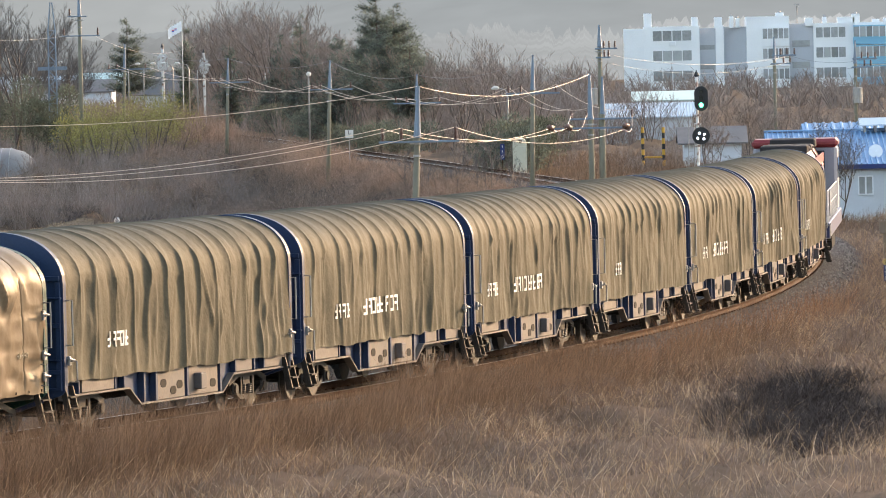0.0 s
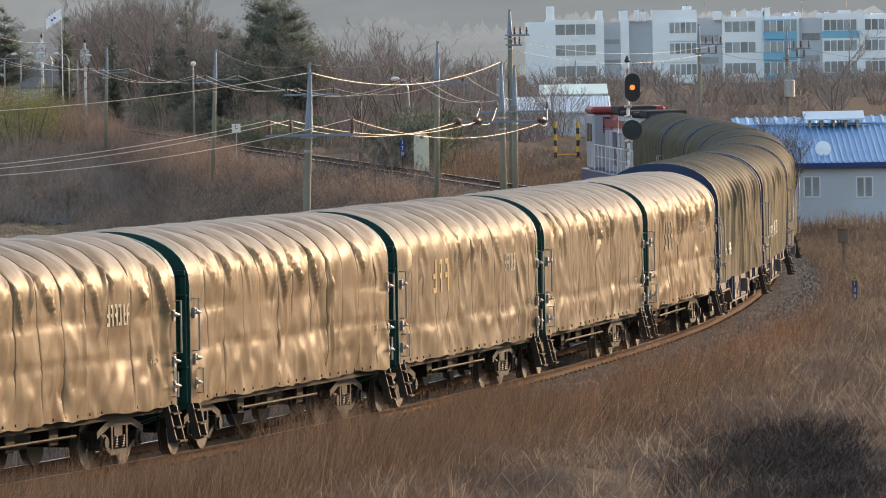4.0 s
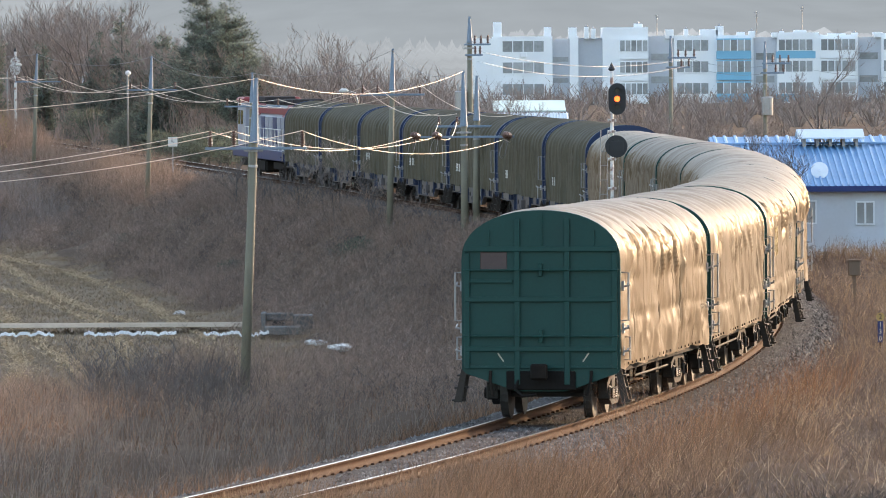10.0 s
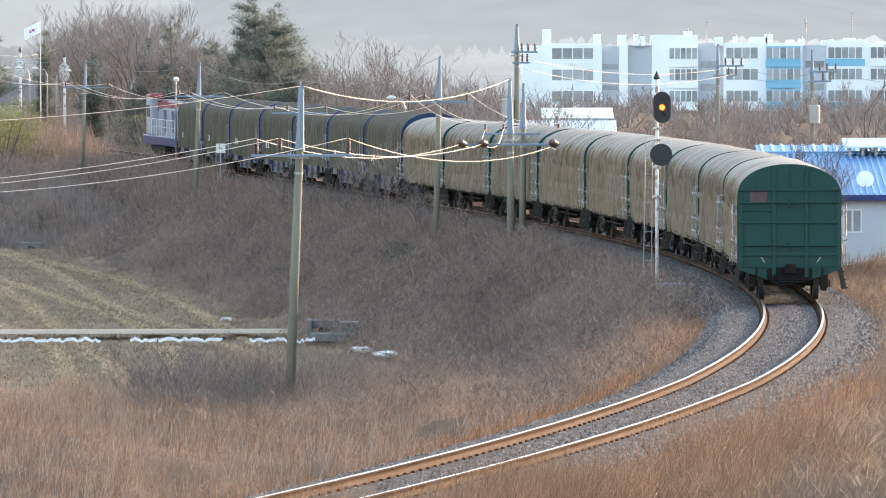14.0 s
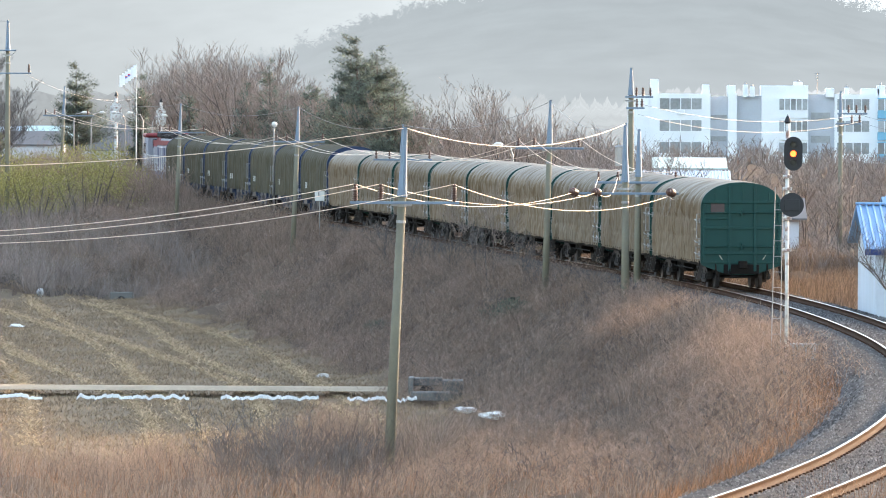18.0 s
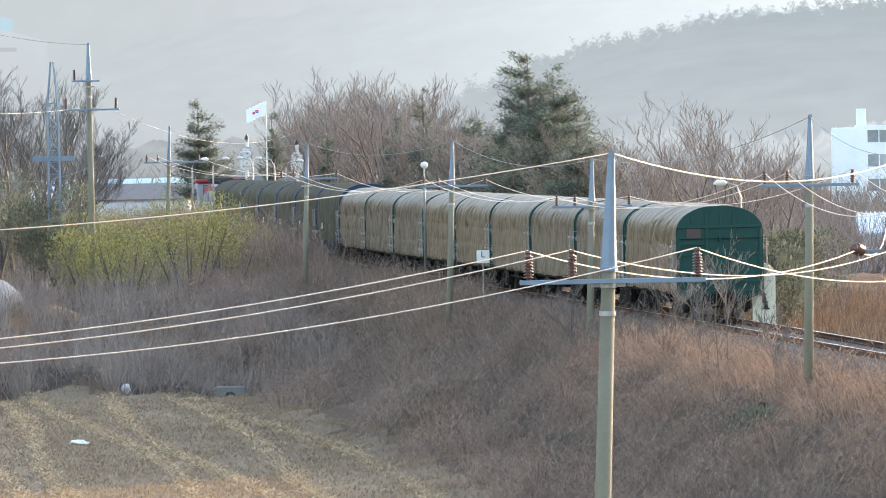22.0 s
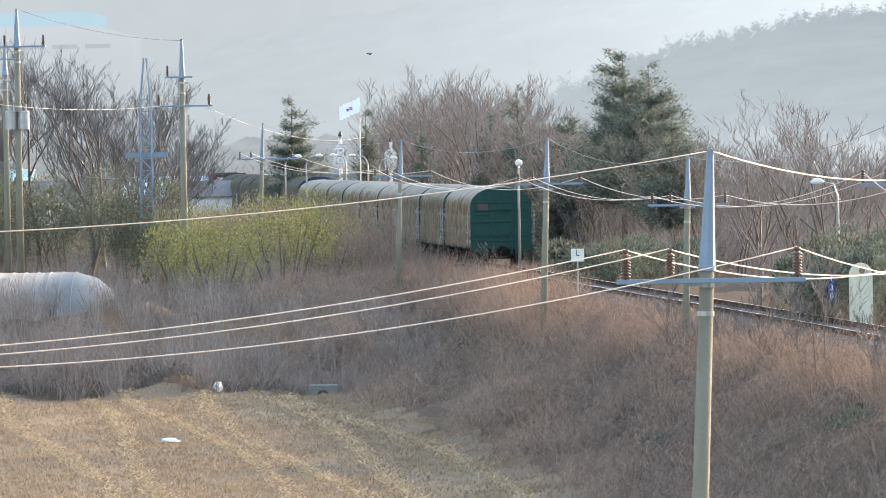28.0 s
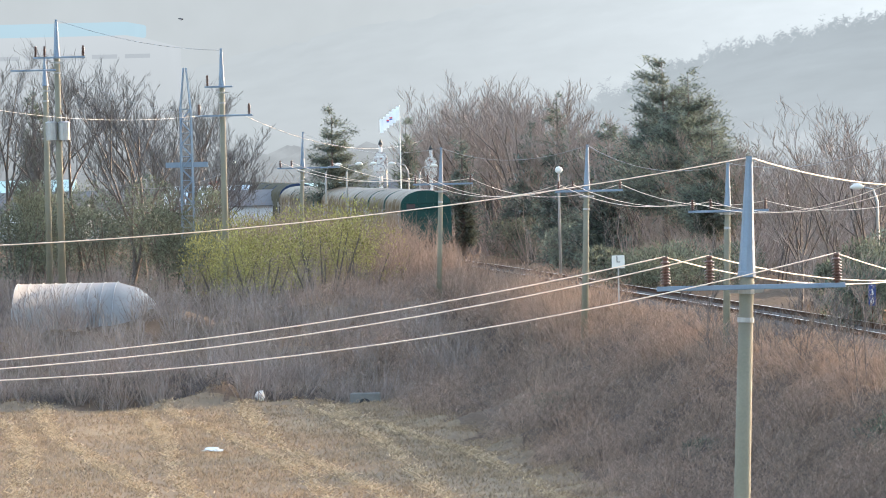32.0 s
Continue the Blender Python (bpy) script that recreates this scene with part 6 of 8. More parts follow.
# pole A stands at the near edge of the field, the others climb along the embankment
YA = 216
power_pole((-5.06, YA, -4.16), (-4.64, YA, 5.36), 3.46, [(3.25, -6.2, -3.11, (-6.05, -5.33, -3.25))], "leaning concrete power pole with a steel top and brown insulators", 0.165)
YC, YB, YH, YD, YE, YP = 266, 286, 335, 370, 425, 470
C_TOP, C_BASE = (2.01, 266.00, 5.37), (2.05, 266.00, -2.13)
power_pole(C_BASE, C_TOP, 3.38, [(2.94, 0.17, 3.89, (0.27, 1.07, 3.68))], "concrete power pole with strain insulators on its crossarm", 0.16, True)
power_pole((2.56, 278.00, -2.06), (2.62, 278.00, 5.13), 3.46, [(3.20, 1.01, 4.14, (1.14, 1.84, 3.97))], "concrete power pole beside a second one", 0.15)
power_pole((-0.82, 286.00, -1.15), (-0.64, 286.00, 6.19), 4.60, [(4.39, -1.96, 0.61, (-1.85, -1.26, 0.43))], "concrete power pole on the embankment slope", 0.14)
power_pole((-7.43, 335.00, -0.04), (-7.27, 335.00, 5.11), 3.76, [(3.56, -8.58, -5.98, (-8.45, -7.86, -6.09))], "concrete power pole beside the track", 0.13)
power_pole((-13.48, 370.00, -2.86), (-13.15, 370.00, 5.85), 4.23, [(4.15, -14.37, -11.85, (-14.25, -13.72, -11.96))], "slim concrete power pole on the embankment", 0.14)
power_pole((-22.04, 425.00, -1.40), (-21.77, 425.00, 5.96), 4.30, [(4.35, -23.06, -20.38, (-22.95, -22.40, -20.48))], "slim concrete power pole in the brush", 0.13)
power_pole((-31.60, 470.00, 1.22), (-31.38, 470.00, 6.98), 5.29, [(5.18, -32.71, -29.55, (-32.56, -31.99, -29.92))], "slim concrete power pole above yellow bushes", 0.13)
power_pole((-34.32, 209, -4.1), (-33.97, 209, 5.4), 3.4, [(3.2, -35.8, -32.1, (-35.58, -34.66, -32.37))], "concrete power pole at the far end of the long span", 0.175)

# wires of the near span, sagging over the field
for xa, xl, sg_ in ((-6.05, -35.58, 1.5), (-5.33, -34.66, 1.6), (-3.25, -32.37, 1.7)):
    wire((xa, YA - 0.22, 3.78), (xl, 208.8, 3.77), sg_, 0.0108, n=40)
wire((-4.64, YA, 5.37), (-33.97, 209, 5.6), 1.26, 0.0095, n=40)
ARM_A = [(-6.05, YA - 0.22, 3.77), (-5.33, YA - 0.22, 3.77), (-3.25, YA - 0.22, 3.77)]
ARM_C = [(0.13, 265.50, 2.95), (0.95, 265.50, 2.95), (3.52, 265.50, 2.85)]
for a, c, sg in zip(ARM_A, ARM_C, (0.55, 0.5, 0.62)):
    wire(a, c, sg, 0.0105)
wire((-4.64, YA, 5.37), C_TOP, 0.65, 0.0125)
ARM_C2 = [(1.14, 278.00, 3.69), (1.84, 278.00, 3.69), (3.97, 278.00, 3.61)]
ARM_B = [(-1.84, 286.00, 4.71), (-1.26, 286.00, 4.71), (0.43, 286.00, 4.79)]
ARM_H = [(-8.44, 335.00, 3.87), (-7.86, 335.00, 3.88), (-6.08, 335.00, 3.87)]
ARM_D = [(-14.24, 370.00, 4.42), (-13.72, 370.00, 4.41), (-11.95, 370.00, 4.38)]
ARM_E = [(-22.95, 425.00, 4.67), (-22.39, 425.00, 4.66), (-20.48, 425.00, 4.58)]
ARM_P = [(-32.56, 470.00, 5.48), (-31.98, 470.00, 5.47), (-29.92, 470.00, 5.41)]
for a, b, sg, r in ((ARM_C2, ARM_B, 0.45, 0.01), (ARM_B, ARM_H, 0.6, 0.01), (ARM_H, ARM_D, 0.42, 0.01), (ARM_D, ARM_E, 0.65, 0.01), (ARM_E, ARM_P, 0.5, 0.01)):
    for p, q in zip(a, b):
        wire(p, q, sg, r, "thin overhead wire between concrete poles", "wire")
TOPS = [(-0.64, 286.00, 6.17), (-7.27, 335.00, 5.11), (-13.15, 370.00, 5.85), (-21.77, 425.00, 5.96), (-31.38, 470.00, 6.95)]
for p, q in zip([C_TOP] + TOPS, TOPS):
    wire(p, q, 0.55, 0.009, "thin grey earth wire along the pole tops", "wire_dark")
# jumper loops and upright rods at the strain pole
for p, q in zip(ARM_C, ARM_C2):
    p, q = Vector(p), Vector(q)
    bm = bmesh.new()
    pts = [p + (q - p) * f + Vector((0.12 * math.sin(f * 3.1), 0, -0.55 * math.sin(f * 2.6))) for f in (0, 0.15, 0.3, 0.45, 0.6, 0.75, 0.9, 1.0)]
    tube(bm, pts, 0.013, 5)
    tagged(new("jumper_wire", finish(bm, "jumper_wire", M["wire"], True)), "curved bright jumper wire hanging at the strain pole", "wire", "overhead wires")

for p in ARM_C:
    bm = bmesh.new()
    tube(bm, [Vector(p) + Vector(q) for q in ((0.02, 0, 0), (-0.14, 0, -0.3), (-0.2, 0, -0.6), (-0.1, 0, -0.72), (0.02, 0, -0.55), (0.1, 0, -0.2), (0.08, 0, 0.0))], 0.011, 5)
    tagged(new("jumper_wire", finish(bm, "jumper_wire", M["wire_dark"], True)), "grey wire loop hanging below a strain insulator", "wire", "overhead wires")
# utility poles by the village
def utility_pole(base, h, joint, arms, label, r0=0.17, boxes=()):
    x, y, z = base
    po = power_pole(base, (x, y, z + h), z + joint, arms, label, r0, group="utility poles by the village")
    for bx, bz in boxes:
        bm = bmesh.new()
        tube(bm, [(0, 0, -0.42), (0, 0, 0.38)], 0.27, 14)
        tube(bm, [(0, 0, 0.38), (0, 0, 0.44)], [0.3, 0.2], 14)
        for k in (-0.12, 0.12):
            tube(bm, [(k, 0, 0.42), (k, 0, 0.75)], 0.035, 6)
        part("transformer", bm, M["steel"], po, "pale grey transformer can", m=pose(bx - x, -0.1, bz - po.matrix_basis.translation.z))
    return po


FX, FZ = -31.96, 1.73
utility_pole((FX, 430, FZ - 1.5), 10.69 - FZ + 1.5, 9.00 - FZ + 1.5, [(8.98, -32.73, -31.45, (-32.60,)), (7.67, -33.22, -30.57, (-30.73, -33.01))], "tall concrete utility pole with two crossarms")
GX, GZ = -39.67, 0.76
utility_pole((GX, 432, GZ - 1.0), 12.23 - GZ + 1.0, 10.57 - GZ + 1.0, [(10.52, -40.72, -38.34, (-40.62, -40.21, -38.44)), (9.95, -41.78, -39.70, ())], "concrete utility pole carrying transformers", 0.18, [(-39.98, 7.17), (-39.41, 7.16)])
utility_pole((-40.68, 436, GZ - 1.0), 10.51 - GZ + 1.0, 9.33 - GZ + 1.0, [], "concrete utility pole beside a transformer pole", 0.16)
for a, b, sg in (((FX - 0.9, 430, 7.70), (-39.04, 380.00, 8.36), 0.5), ((FX, 430, 10.64), (-39.46, 432.00, 12.17), 0.3), ((FX + 0.9, 430, 7.70), (-32.06, 640.00, 8.68), 2.0), ((GX, 432, 5.67), (FX, 430, 5.06), 0.9), ((GX, 432, 9.93), (FX - 0.8, 430, 7.70), 0.4)):
    wire(a, b, sg, 0.01, "thin grey service wire by the village", "wire_dark")


def lattice_tower(base, h, w):
    tw = empty("lattice_mast", Matrix.Translation(base), "blue-grey steel lattice mast among bare trees", "mast")
    for sx in (-1, 1):
        for sy in (-1, 1):
            bm = bmesh.new()
            tube(bm, [(sx * w, sy * w, -0.3), (sx * w * 0.8, sy * w * 0.8, h * 0.8), (sx * 0.06, sy * 0.06, h)], 0.035, 4)
            part("leg", bm, M["zinc"], tw)
    for k in range(14):
        z0, z1 = h * 0.8 * k / 14, h * 0.8 * (k + 1) / 14
        s = 1 if k % 2 else -1
        q0, q1 = w * (1 - 0.2 * k / 14), w * (1 - 0.2 * (k + 1) / 14)
        for sy in (-1, 1):
            bm = bmesh.new()
            tube(bm, [(-s * q0, sy * q0, z0), (s * q1, sy * q1, z1)], 0.02, 4)
            tube(bm, [(-q1, sy * q1, z1), (q1, sy * q1, z1)], 0.018, 4)
            part("brace", bm, M["zinc"], tw)
    bm = bmesh.new()
    box(bm, -1.0, 1.0, -0.04, 0.04, h * 0.52, h * 0.545)
    part("crossarm", bm, M["zinc"], tw)
    return tw


LXp, LZp = -34.56, 1.12
lattice_tower((LXp, 440, LZp - 0.8), 10.01 - LZp + 0.8, 0.3)


def street_lamp(x, y, z, h, arm, label="grey street lamp with a white head"):
    g = grounded(x, y)
    la = empty("street_lamp", Matrix.Translation(g), label, "street lamp", "street lamps of the village")
    hh = z - g[2]
    bm = bmesh.new()
    tube(bm, [(0, 0, -0.2), (0, 0, hh - 0.5), (arm * 0.25, 0, hh - 0.1), (arm, 0, hh)], [0.07, 0.05, 0.035, 0.03], 8)
    part("post", bm, M["steel"], la, smooth=True)
    bm = bmesh.new()
    if abs(arm) < 0.1:
        tube(bm, [(arm, 0, hh - 0.02 + 0.3 * k / 8) for k in range(9)], [0.03 + 0.13 * math.sin(math.pi * k / 8) ** 0.6 for k in range(9)], 12)
    else:
        s_ = 1 if arm > 0 else -1
        tube(bm, [(arm - 0.06 * s_, 0, hh), (arm + 0.06 * s_, 0, hh + 0.02), (arm + 0.26 * s_, 0, hh + 0.02), (arm + 0.4 * s_, 0, hh - 0.02)], [0.04, 0.1, 0.11, 0.03], 10)
    part("head", bm, M["white"], la, smooth=True)


for x, z, arm in ((-35.41, 5.27, 0.6), (-34.15, 5.28, 0.6), (-31.76, 5.28, -0.6), (-30.43, 5.25, -0.8), (-41.79, 5.56, 0.6), (-44.04, 5.62, 0.6), (-29.75, 5.07, 0.7)):
    street_lamp(x, 540, z, 0, arm)
street_lamp(-2.46, 345, 4.19, 0, -0.5, "curved grey street lamp beyond the hedge")
street_lamp(-15.72, 405, 4.76, 0, 0.02, "short grey post with a round white lamp beyond the track")


# tall transformer pole behind the strain pole, and poles before the flats
UX, UZ = 2.63, 7.55
UG = grounded(UX, 312)[2]
utility_pole((UX, 312, UG), UZ - UG, 6.49 - UG, [(6.37, 2.39, 3.54, (2.85, 3.12, 3.42)), (5.91, 2.43, 3.19, (2.87, 3.08))], "tall concrete utility pole with a cluster of insulators", 0.15, ((2.23, 3.93),))
for px_, (vx, vz) in enumerate([(12.32, 6.69), (16.76, 6.40)]):
    vg = grounded(vx, 340)[2]
    utility_pole((vx, 340, vg), vz - vg, vz - vg - 1.2, [(vz - 1.0, vx - 0.15, vx + 1.2, (vx + 0.35, vx + 0.7, vx + 1.1)), (vz - 1.45, vx - 0.2, vx + 0.9, (vx + 0.5, vx + 0.85))], "slim utility pole before the flats", 0.12, ((vx + 0.1, vz - 3.0),) if px_ else ())
for a, b, sg in (((UX + 0.5, 312, UZ - 1.5), (13.19, 340.00, 5.65), 0.5), ((UX + 0.3, 312, UZ - 1.9), (13.19, 340.00, 5.33), 0.6), ((13.19, 340.00, 5.65), (17.58, 340.00, 5.41), 0.3), ((13.19, 340.00, 5.33), (17.58, 340.00, 5.09), 0.35), ((17.58, 340.00, 5.41), (25.78, 345.00, 4.87), 0.4)):
    wire(a, b, sg, 0.009, "thin grey service wire by the village", "wire_dark")


# ---- the signal by the track ----
M.update(
    black=node_mat("flat_black_paint", (0.012, 0.012, 0.013), 0.6, scale=4, fine=30, var=0.2, bump=0.05),
    flaky=node_mat("flaking_white_paint_on_rust", (0.62, 0.6, 0.56), 0.7, scale=7, fine=40, var=0.15, bump=0.2, stain=(0.2, 0.09, 0.05), stain_amt=1.0),
    cabinet=node_mat("grey_cabinet_paint", (0.22, 0.24, 0.24), 0.6, scale=3, fine=30, var=0.2),
    lens_dark=node_mat("dark_lens_glass", (0.03, 0.035, 0.035), 0.15, scale=4, fine=30, var=0.1, bump=0),
    lamp_red=glow_mat("lit_red_lens", (1.0, 0.085, 0.012), 1.5),
    lamp_green=glow_mat("lit_green_lens", (0.06, 1.0, 0.35), 4.0),
    warn_yellow=node_mat("yellow_warning_paint", (0.55, 0.3, 0.03), 0.55, scale=4, fine=30, var=0.15),
    lamp_white=glow_mat("lit_white_lens", (0.8, 0.9, 1.0), 2.0),
    cream=node_mat("cream_cabinet_paint", (0.5, 0.47, 0.36), 0.6, scale=3, fine=30, var=0.15, stain=(0.32, 0.3, 0.22), stain_amt=0.5),
    sign_blue=node_mat("blue_sign_paint", (0.014, 0.03, 0.13), 0.6, scale=5, fine=30, var=0.15),
    dun=node_mat("weathered_brown_box", (0.16, 0.12, 0.085), 0.7, scale=5, fine=30, var=0.25),
    stonew=node_mat("pale_stone", (0.5, 0.47, 0.43), 0.85, scale=3, fine=20, var=0.2),
    culvert=node_mat("stained_culvert_concrete", (0.15, 0.14, 0.128), 0.9, scale=1.5, fine=15, var=0.3, stain=(0.06, 0.055, 0.05), stain_amt=0.7),
    plastic=node_mat("torn_white_plastic_sheet", (0.7, 0.68, 0.64), 0.5, scale=2, fine=20, var=0.2, bump=0.2),
)
SIGX, SIGY = 5.88, 206.0
sg = grounded(SIGX, SIGY)
SIG = empty("railway_signal", Matrix.Translation(sg), "railway signal on a white mast with flaking paint", "signal")
bm = bmesh.new()
tube(bm, [(0, 0, -0.4), (0, 0, 5.62 - sg[2])], 0.052, 12)
part("mast", bm, M["flaky"], SIG, smooth=True)
bm = bmesh.new()
zt = 5.62 - sg[2]
tube(bm, [(0, 0, zt - 0.05), (0, 0, zt), (0, 0, zt + 0.03), (0, 0, zt + 0.2)], [0.06, 0.11, 0.09, 0.005], 10)
part("finial", bm, M["black"], SIG)
HZ = 4.76 - sg[2]
HX = 0.15


def capsule_plate(bm, w, h, y0, y1, hole=None):
    n = 12
    ring = [(w * math.cos(math.pi * k / n), (h - w) + w * math.sin(math.pi * k / n)) for k in range(n + 1)] + [(-w * math.cos(math.pi * k / n), -(h - w) - w * math.sin(math.pi * k / n)) for k in range(n + 1)]
    a = [bm.verts.new((x, y0, z)) for x, z in ring]
    b = [bm.verts.new((x, y1, z)) for x, z in ring]
    bm.faces.new(a)
    bm.faces.new(b[::-1])
    for i in range(len(ring)):
        j = (i + 1) % len(ring)
        bm.faces.new((a[j], a[i], b[i], b[j]))


bm = bmesh.new()
capsule_plate(bm, 0.25, 0.46, -0.2, -0.17)
bmesh.ops.recalc_face_normals(bm, faces=bm.faces)
head = part("backboard", bm, M["black"], SIG, "black rounded backboard", m=pose(HX, 0, HZ))
bm = bmesh.new()
box(bm, -0.14, 0.14, -0.17, 0.08, -0.36, 0.36, 0.02)
part("lamp_housing", bm, M["black"], SIG, m=pose(HX, 0, HZ))
for k, z in enumerate((0.24, 0.0, -0.24)):
    bm = bmesh.new()
    n = 12
    for r0, r1, y0, y1 in ((0.095, 0.095, -0.2, -0.36),):
        for q in range(n):
            a0, a1 = math.pi * (q / n * 1.3 - 0.15), math.pi * ((q + 1) / n * 1.3 - 0.15)
            bm.faces.new([bm.verts.new((r0 * math.cos(a), y, r0 * math.sin(a))) for a, y in ((a0, y0), (a1, y0), (a1, y1 + 0.06 * abs(math.cos(a1))), (a0, y1 + 0.06 * abs(math.cos(a0))))])
    part("hood", bm, M["black"], head, m=pose(0, 0, z))
    bm = bmesh.new()
    disc(bm, (0, -0.212, 0), (0, 1, 0), 0.075, 0.02, 16)
    part("lens", bm, M["lens_dark"], head, m=pose(0, 0, z))
# turning lamps: a lit lens faces out through the board, or is turned inward
SPIN = []
for nm, mt, z in (("red_lens", "lamp_red", HZ), ("green_lens", "lamp_green", HZ - 0.24)):
    tur = part("lamp_turret", finish(bmesh.new(), "lamp_turret", M["black"]), None, SIG, m=pose(HX, -0.222, z))
    bm = bmesh.new()
    disc(bm, (0, -0.012, 0.0), (0, 1, 0), 0.082, 0.02, 16)
    part(nm, bm, M[mt], tur, "lit " + nm.split("_")[0] + " lens")
    SPIN.append(tur)
bm = bmesh.new()
disc(bm, (0, 0, 0), (0, 1, 0), 0.325, 0.04, 28)
low = part("lower_backboard", bm, M["black"], SIG, "black round backboard with dark lenses", m=pose(HX - 0.03, -0.17, 3.38 - sg[2]))
for x, z in ((-0.13, -0.1), (0.13, 0.02), (-0.1, 0.12)):
    bm = bmesh.new()
    disc(bm, (x, -0.03, z), (0, 1, 0), 0.06, 0.03, 12)
    part("lens", bm, M["lens_dark"], low)
# four small white lamps on a disc that turns to its dark back once the train has passed
ROUTE = part("route_disc", slab_mesh("route_disc", -0.2, 0.2, -0.012, 0.012, -0.16, 0.16, "black"), None, SIG, m=pose(HX - 0.03, -0.21, 3.38 - sg[2]))
for x, z in ((-0.12, -0.09), (0.1, -0.11), (0.12, 0.06), (-0.06, 0.1)):
    bm = bmesh.new()
    disc(bm, (x, -0.016, z), (0, 1, 0), 0.045, 0.012, 12)
    part("white_lens", bm, M["lamp_white"], ROUTE, "lit white lens")
bm = bmesh.new()
box(bm, -0.12, 0.12, -0.12, 0.1, -0.04, 0.04, 0.01)
bracket = finish(bm, "bracket", M["flaky"])
for z in (HZ - 0.62, HZ - 0.95, HZ - 1.75, HZ - 2.6):
    part("bracket", bracket, None, SIG, m=pose(0, 0, z))
bm = bmesh.new()
tube(bm, [(-0.42, 0.1, -0.3), (-0.32, 0.1, HZ - 0.9)], 0.014, 5)
tube(bm, [(-0.17, 0.1, -0.3), (-0.12, 0.1, HZ - 0.9)], 0.014, 5)
lad_me = finish(bm, "ladder", M["steel"])
lad = part("ladder", lad_me, None, SIG)
for k in range(11):
    z = 0.1 + k * (HZ - 1.2) / 11
    bm = bmesh.new()
    tube(bm, [(-0.41 + 0.008 * k, 0.1, z), (-0.17 + 0.004 * k, 0.1, z)], 0.01, 5)
    part("rung", bm, M["steel"], lad)
bm = bmesh.new()
box(bm, -0.32, 0.32, -0.25, 0.25, -0.2, 0.62, 0.02)
box(bm, -0.36, 0.36, -0.29, 0.29, 0.62, 0.68, 0.02)
cx, cy = 6.28, 204.00
tagged(part("signal_cabinet", bm, M["cabinet"], None, m=Matrix.Translation(grounded(cx, cy))), "grey metal signal cabinet beside the mast", "cabinet")

# ---- posts, markers and boxes along the line ----
def post_box(x, y, z, label):
    g = grounded(x, y)
    t = empty("line_box", Matrix.Translation(g), label, "box")
    bm = bmesh.new()
    box(bm, -0.05, 0.05, -0.05, 0.05, -0.3, z - g[2] - 0.2)
    part("post", bm, M["dun"], t)
    bm = bmesh.new()
    box(bm, -0.17, 0.17, -0.12, 0.12, z - g[2] - 0.22, z - g[2] + 0.2, 0.02)
    box(bm, -0.2, 0.2, -0.15, 0.15, z - g[2] + 0.2, z - g[2] + 0.23)
    part("case", bm, M["dun"], t)


post_box(12.3, 196, 0.12, "weathered brown line-side box on a post")


def text_mesh(body, size, mat, depth=0.004):
    cu = bpy.data.curves.new("text", "FONT")
    cu.body, cu.size, cu.extrude, cu.align_x, cu.align_y = body, size, depth, "CENTER", "CENTER"
    ob = bpy.data.objects.new("text", cu)
    me = bpy.data.meshes.new_from_object(ob)
    bpy.data.objects.remove(ob)
    me.materials.clear()
    me.materials.append(mat)
    return me


def km_post(x, y, z, chars, label, w=0.1, tall=0.52, head=""):
    g = grounded(x, y)
    t = empty("distance_post", Matrix.Translation(g), label, "marker post")
    bm = bmesh.new()
    tube(bm, [(0, 0, -0.2), (0, 0, z - g[2])], 0.022, 6)
    part("post", bm, M["rust"], t)
    bm = bmesh.new()
    box(bm, -w, w, -0.035, -0.02, z - g[2] - tall / 2, z - g[2] + tall / 2, 0.004)
    pl = part("plate", bm, M["sign_blue"], t, "narrow blue plate")
    for k, c in enumerate(chars):
        part("numeral", text_mesh(c, tall / (len(chars) + 0.4), M["white"]), None, pl, m=pose(0, -0.042, z - g[2] + tall * (0.5 - (k + 0.5) / len(chars)), 90, 0, 0))
    if head:
        bm = bmesh.new()
        disc(bm, (0, -0.03, z - g[2] + tall / 2 + 0.1), (0, 1, 0), 0.1, 0.015, 14)
        cap = part("cap_plate", bm, M["mark_yellow"], t, "small faded yellow round plate")
        part("numeral", text_mesh(head, 0.17, M["black"]), None, cap, m=pose(0, -0.044, z - g[2] + tall / 2 + 0.1, 90, 0, 0))


km_post(11.05, 165, -0.45, "130", "rusty post with a narrow blue number plate under a yellow numeral", 0.065, 0.5, "2")
wx, wz = -2.70, 0.83
km_post(wx, 334, wz, "130", "slim post with a blue number plate by the hedge", 0.12, 0.85)
lx, lz = -12.17, 1.46
g = grounded(lx, 372)
t = empty("line_sign", Matrix.Translation(g), "white square trackside sign with a letter L", "sign")
bm = bmesh.new()
tube(bm, [(0, 0, -0.2), (0, 0, lz - g[2])], 0.03, 6)
part("post", bm, M["steel"], t)
bm = bmesh.new()
box(bm, -0.24, 0.24, -0.05, -0.03, lz - g[2] - 0.24, lz - g[2] + 0.24, 0.01)
pl = part("plate", bm, M["white"], t)
part("letter", text_mesh("L", 0.34, M["black"]), None, pl, m=pose(0, -0.056, lz - g[2] + 0.08, 90, 0, 0))

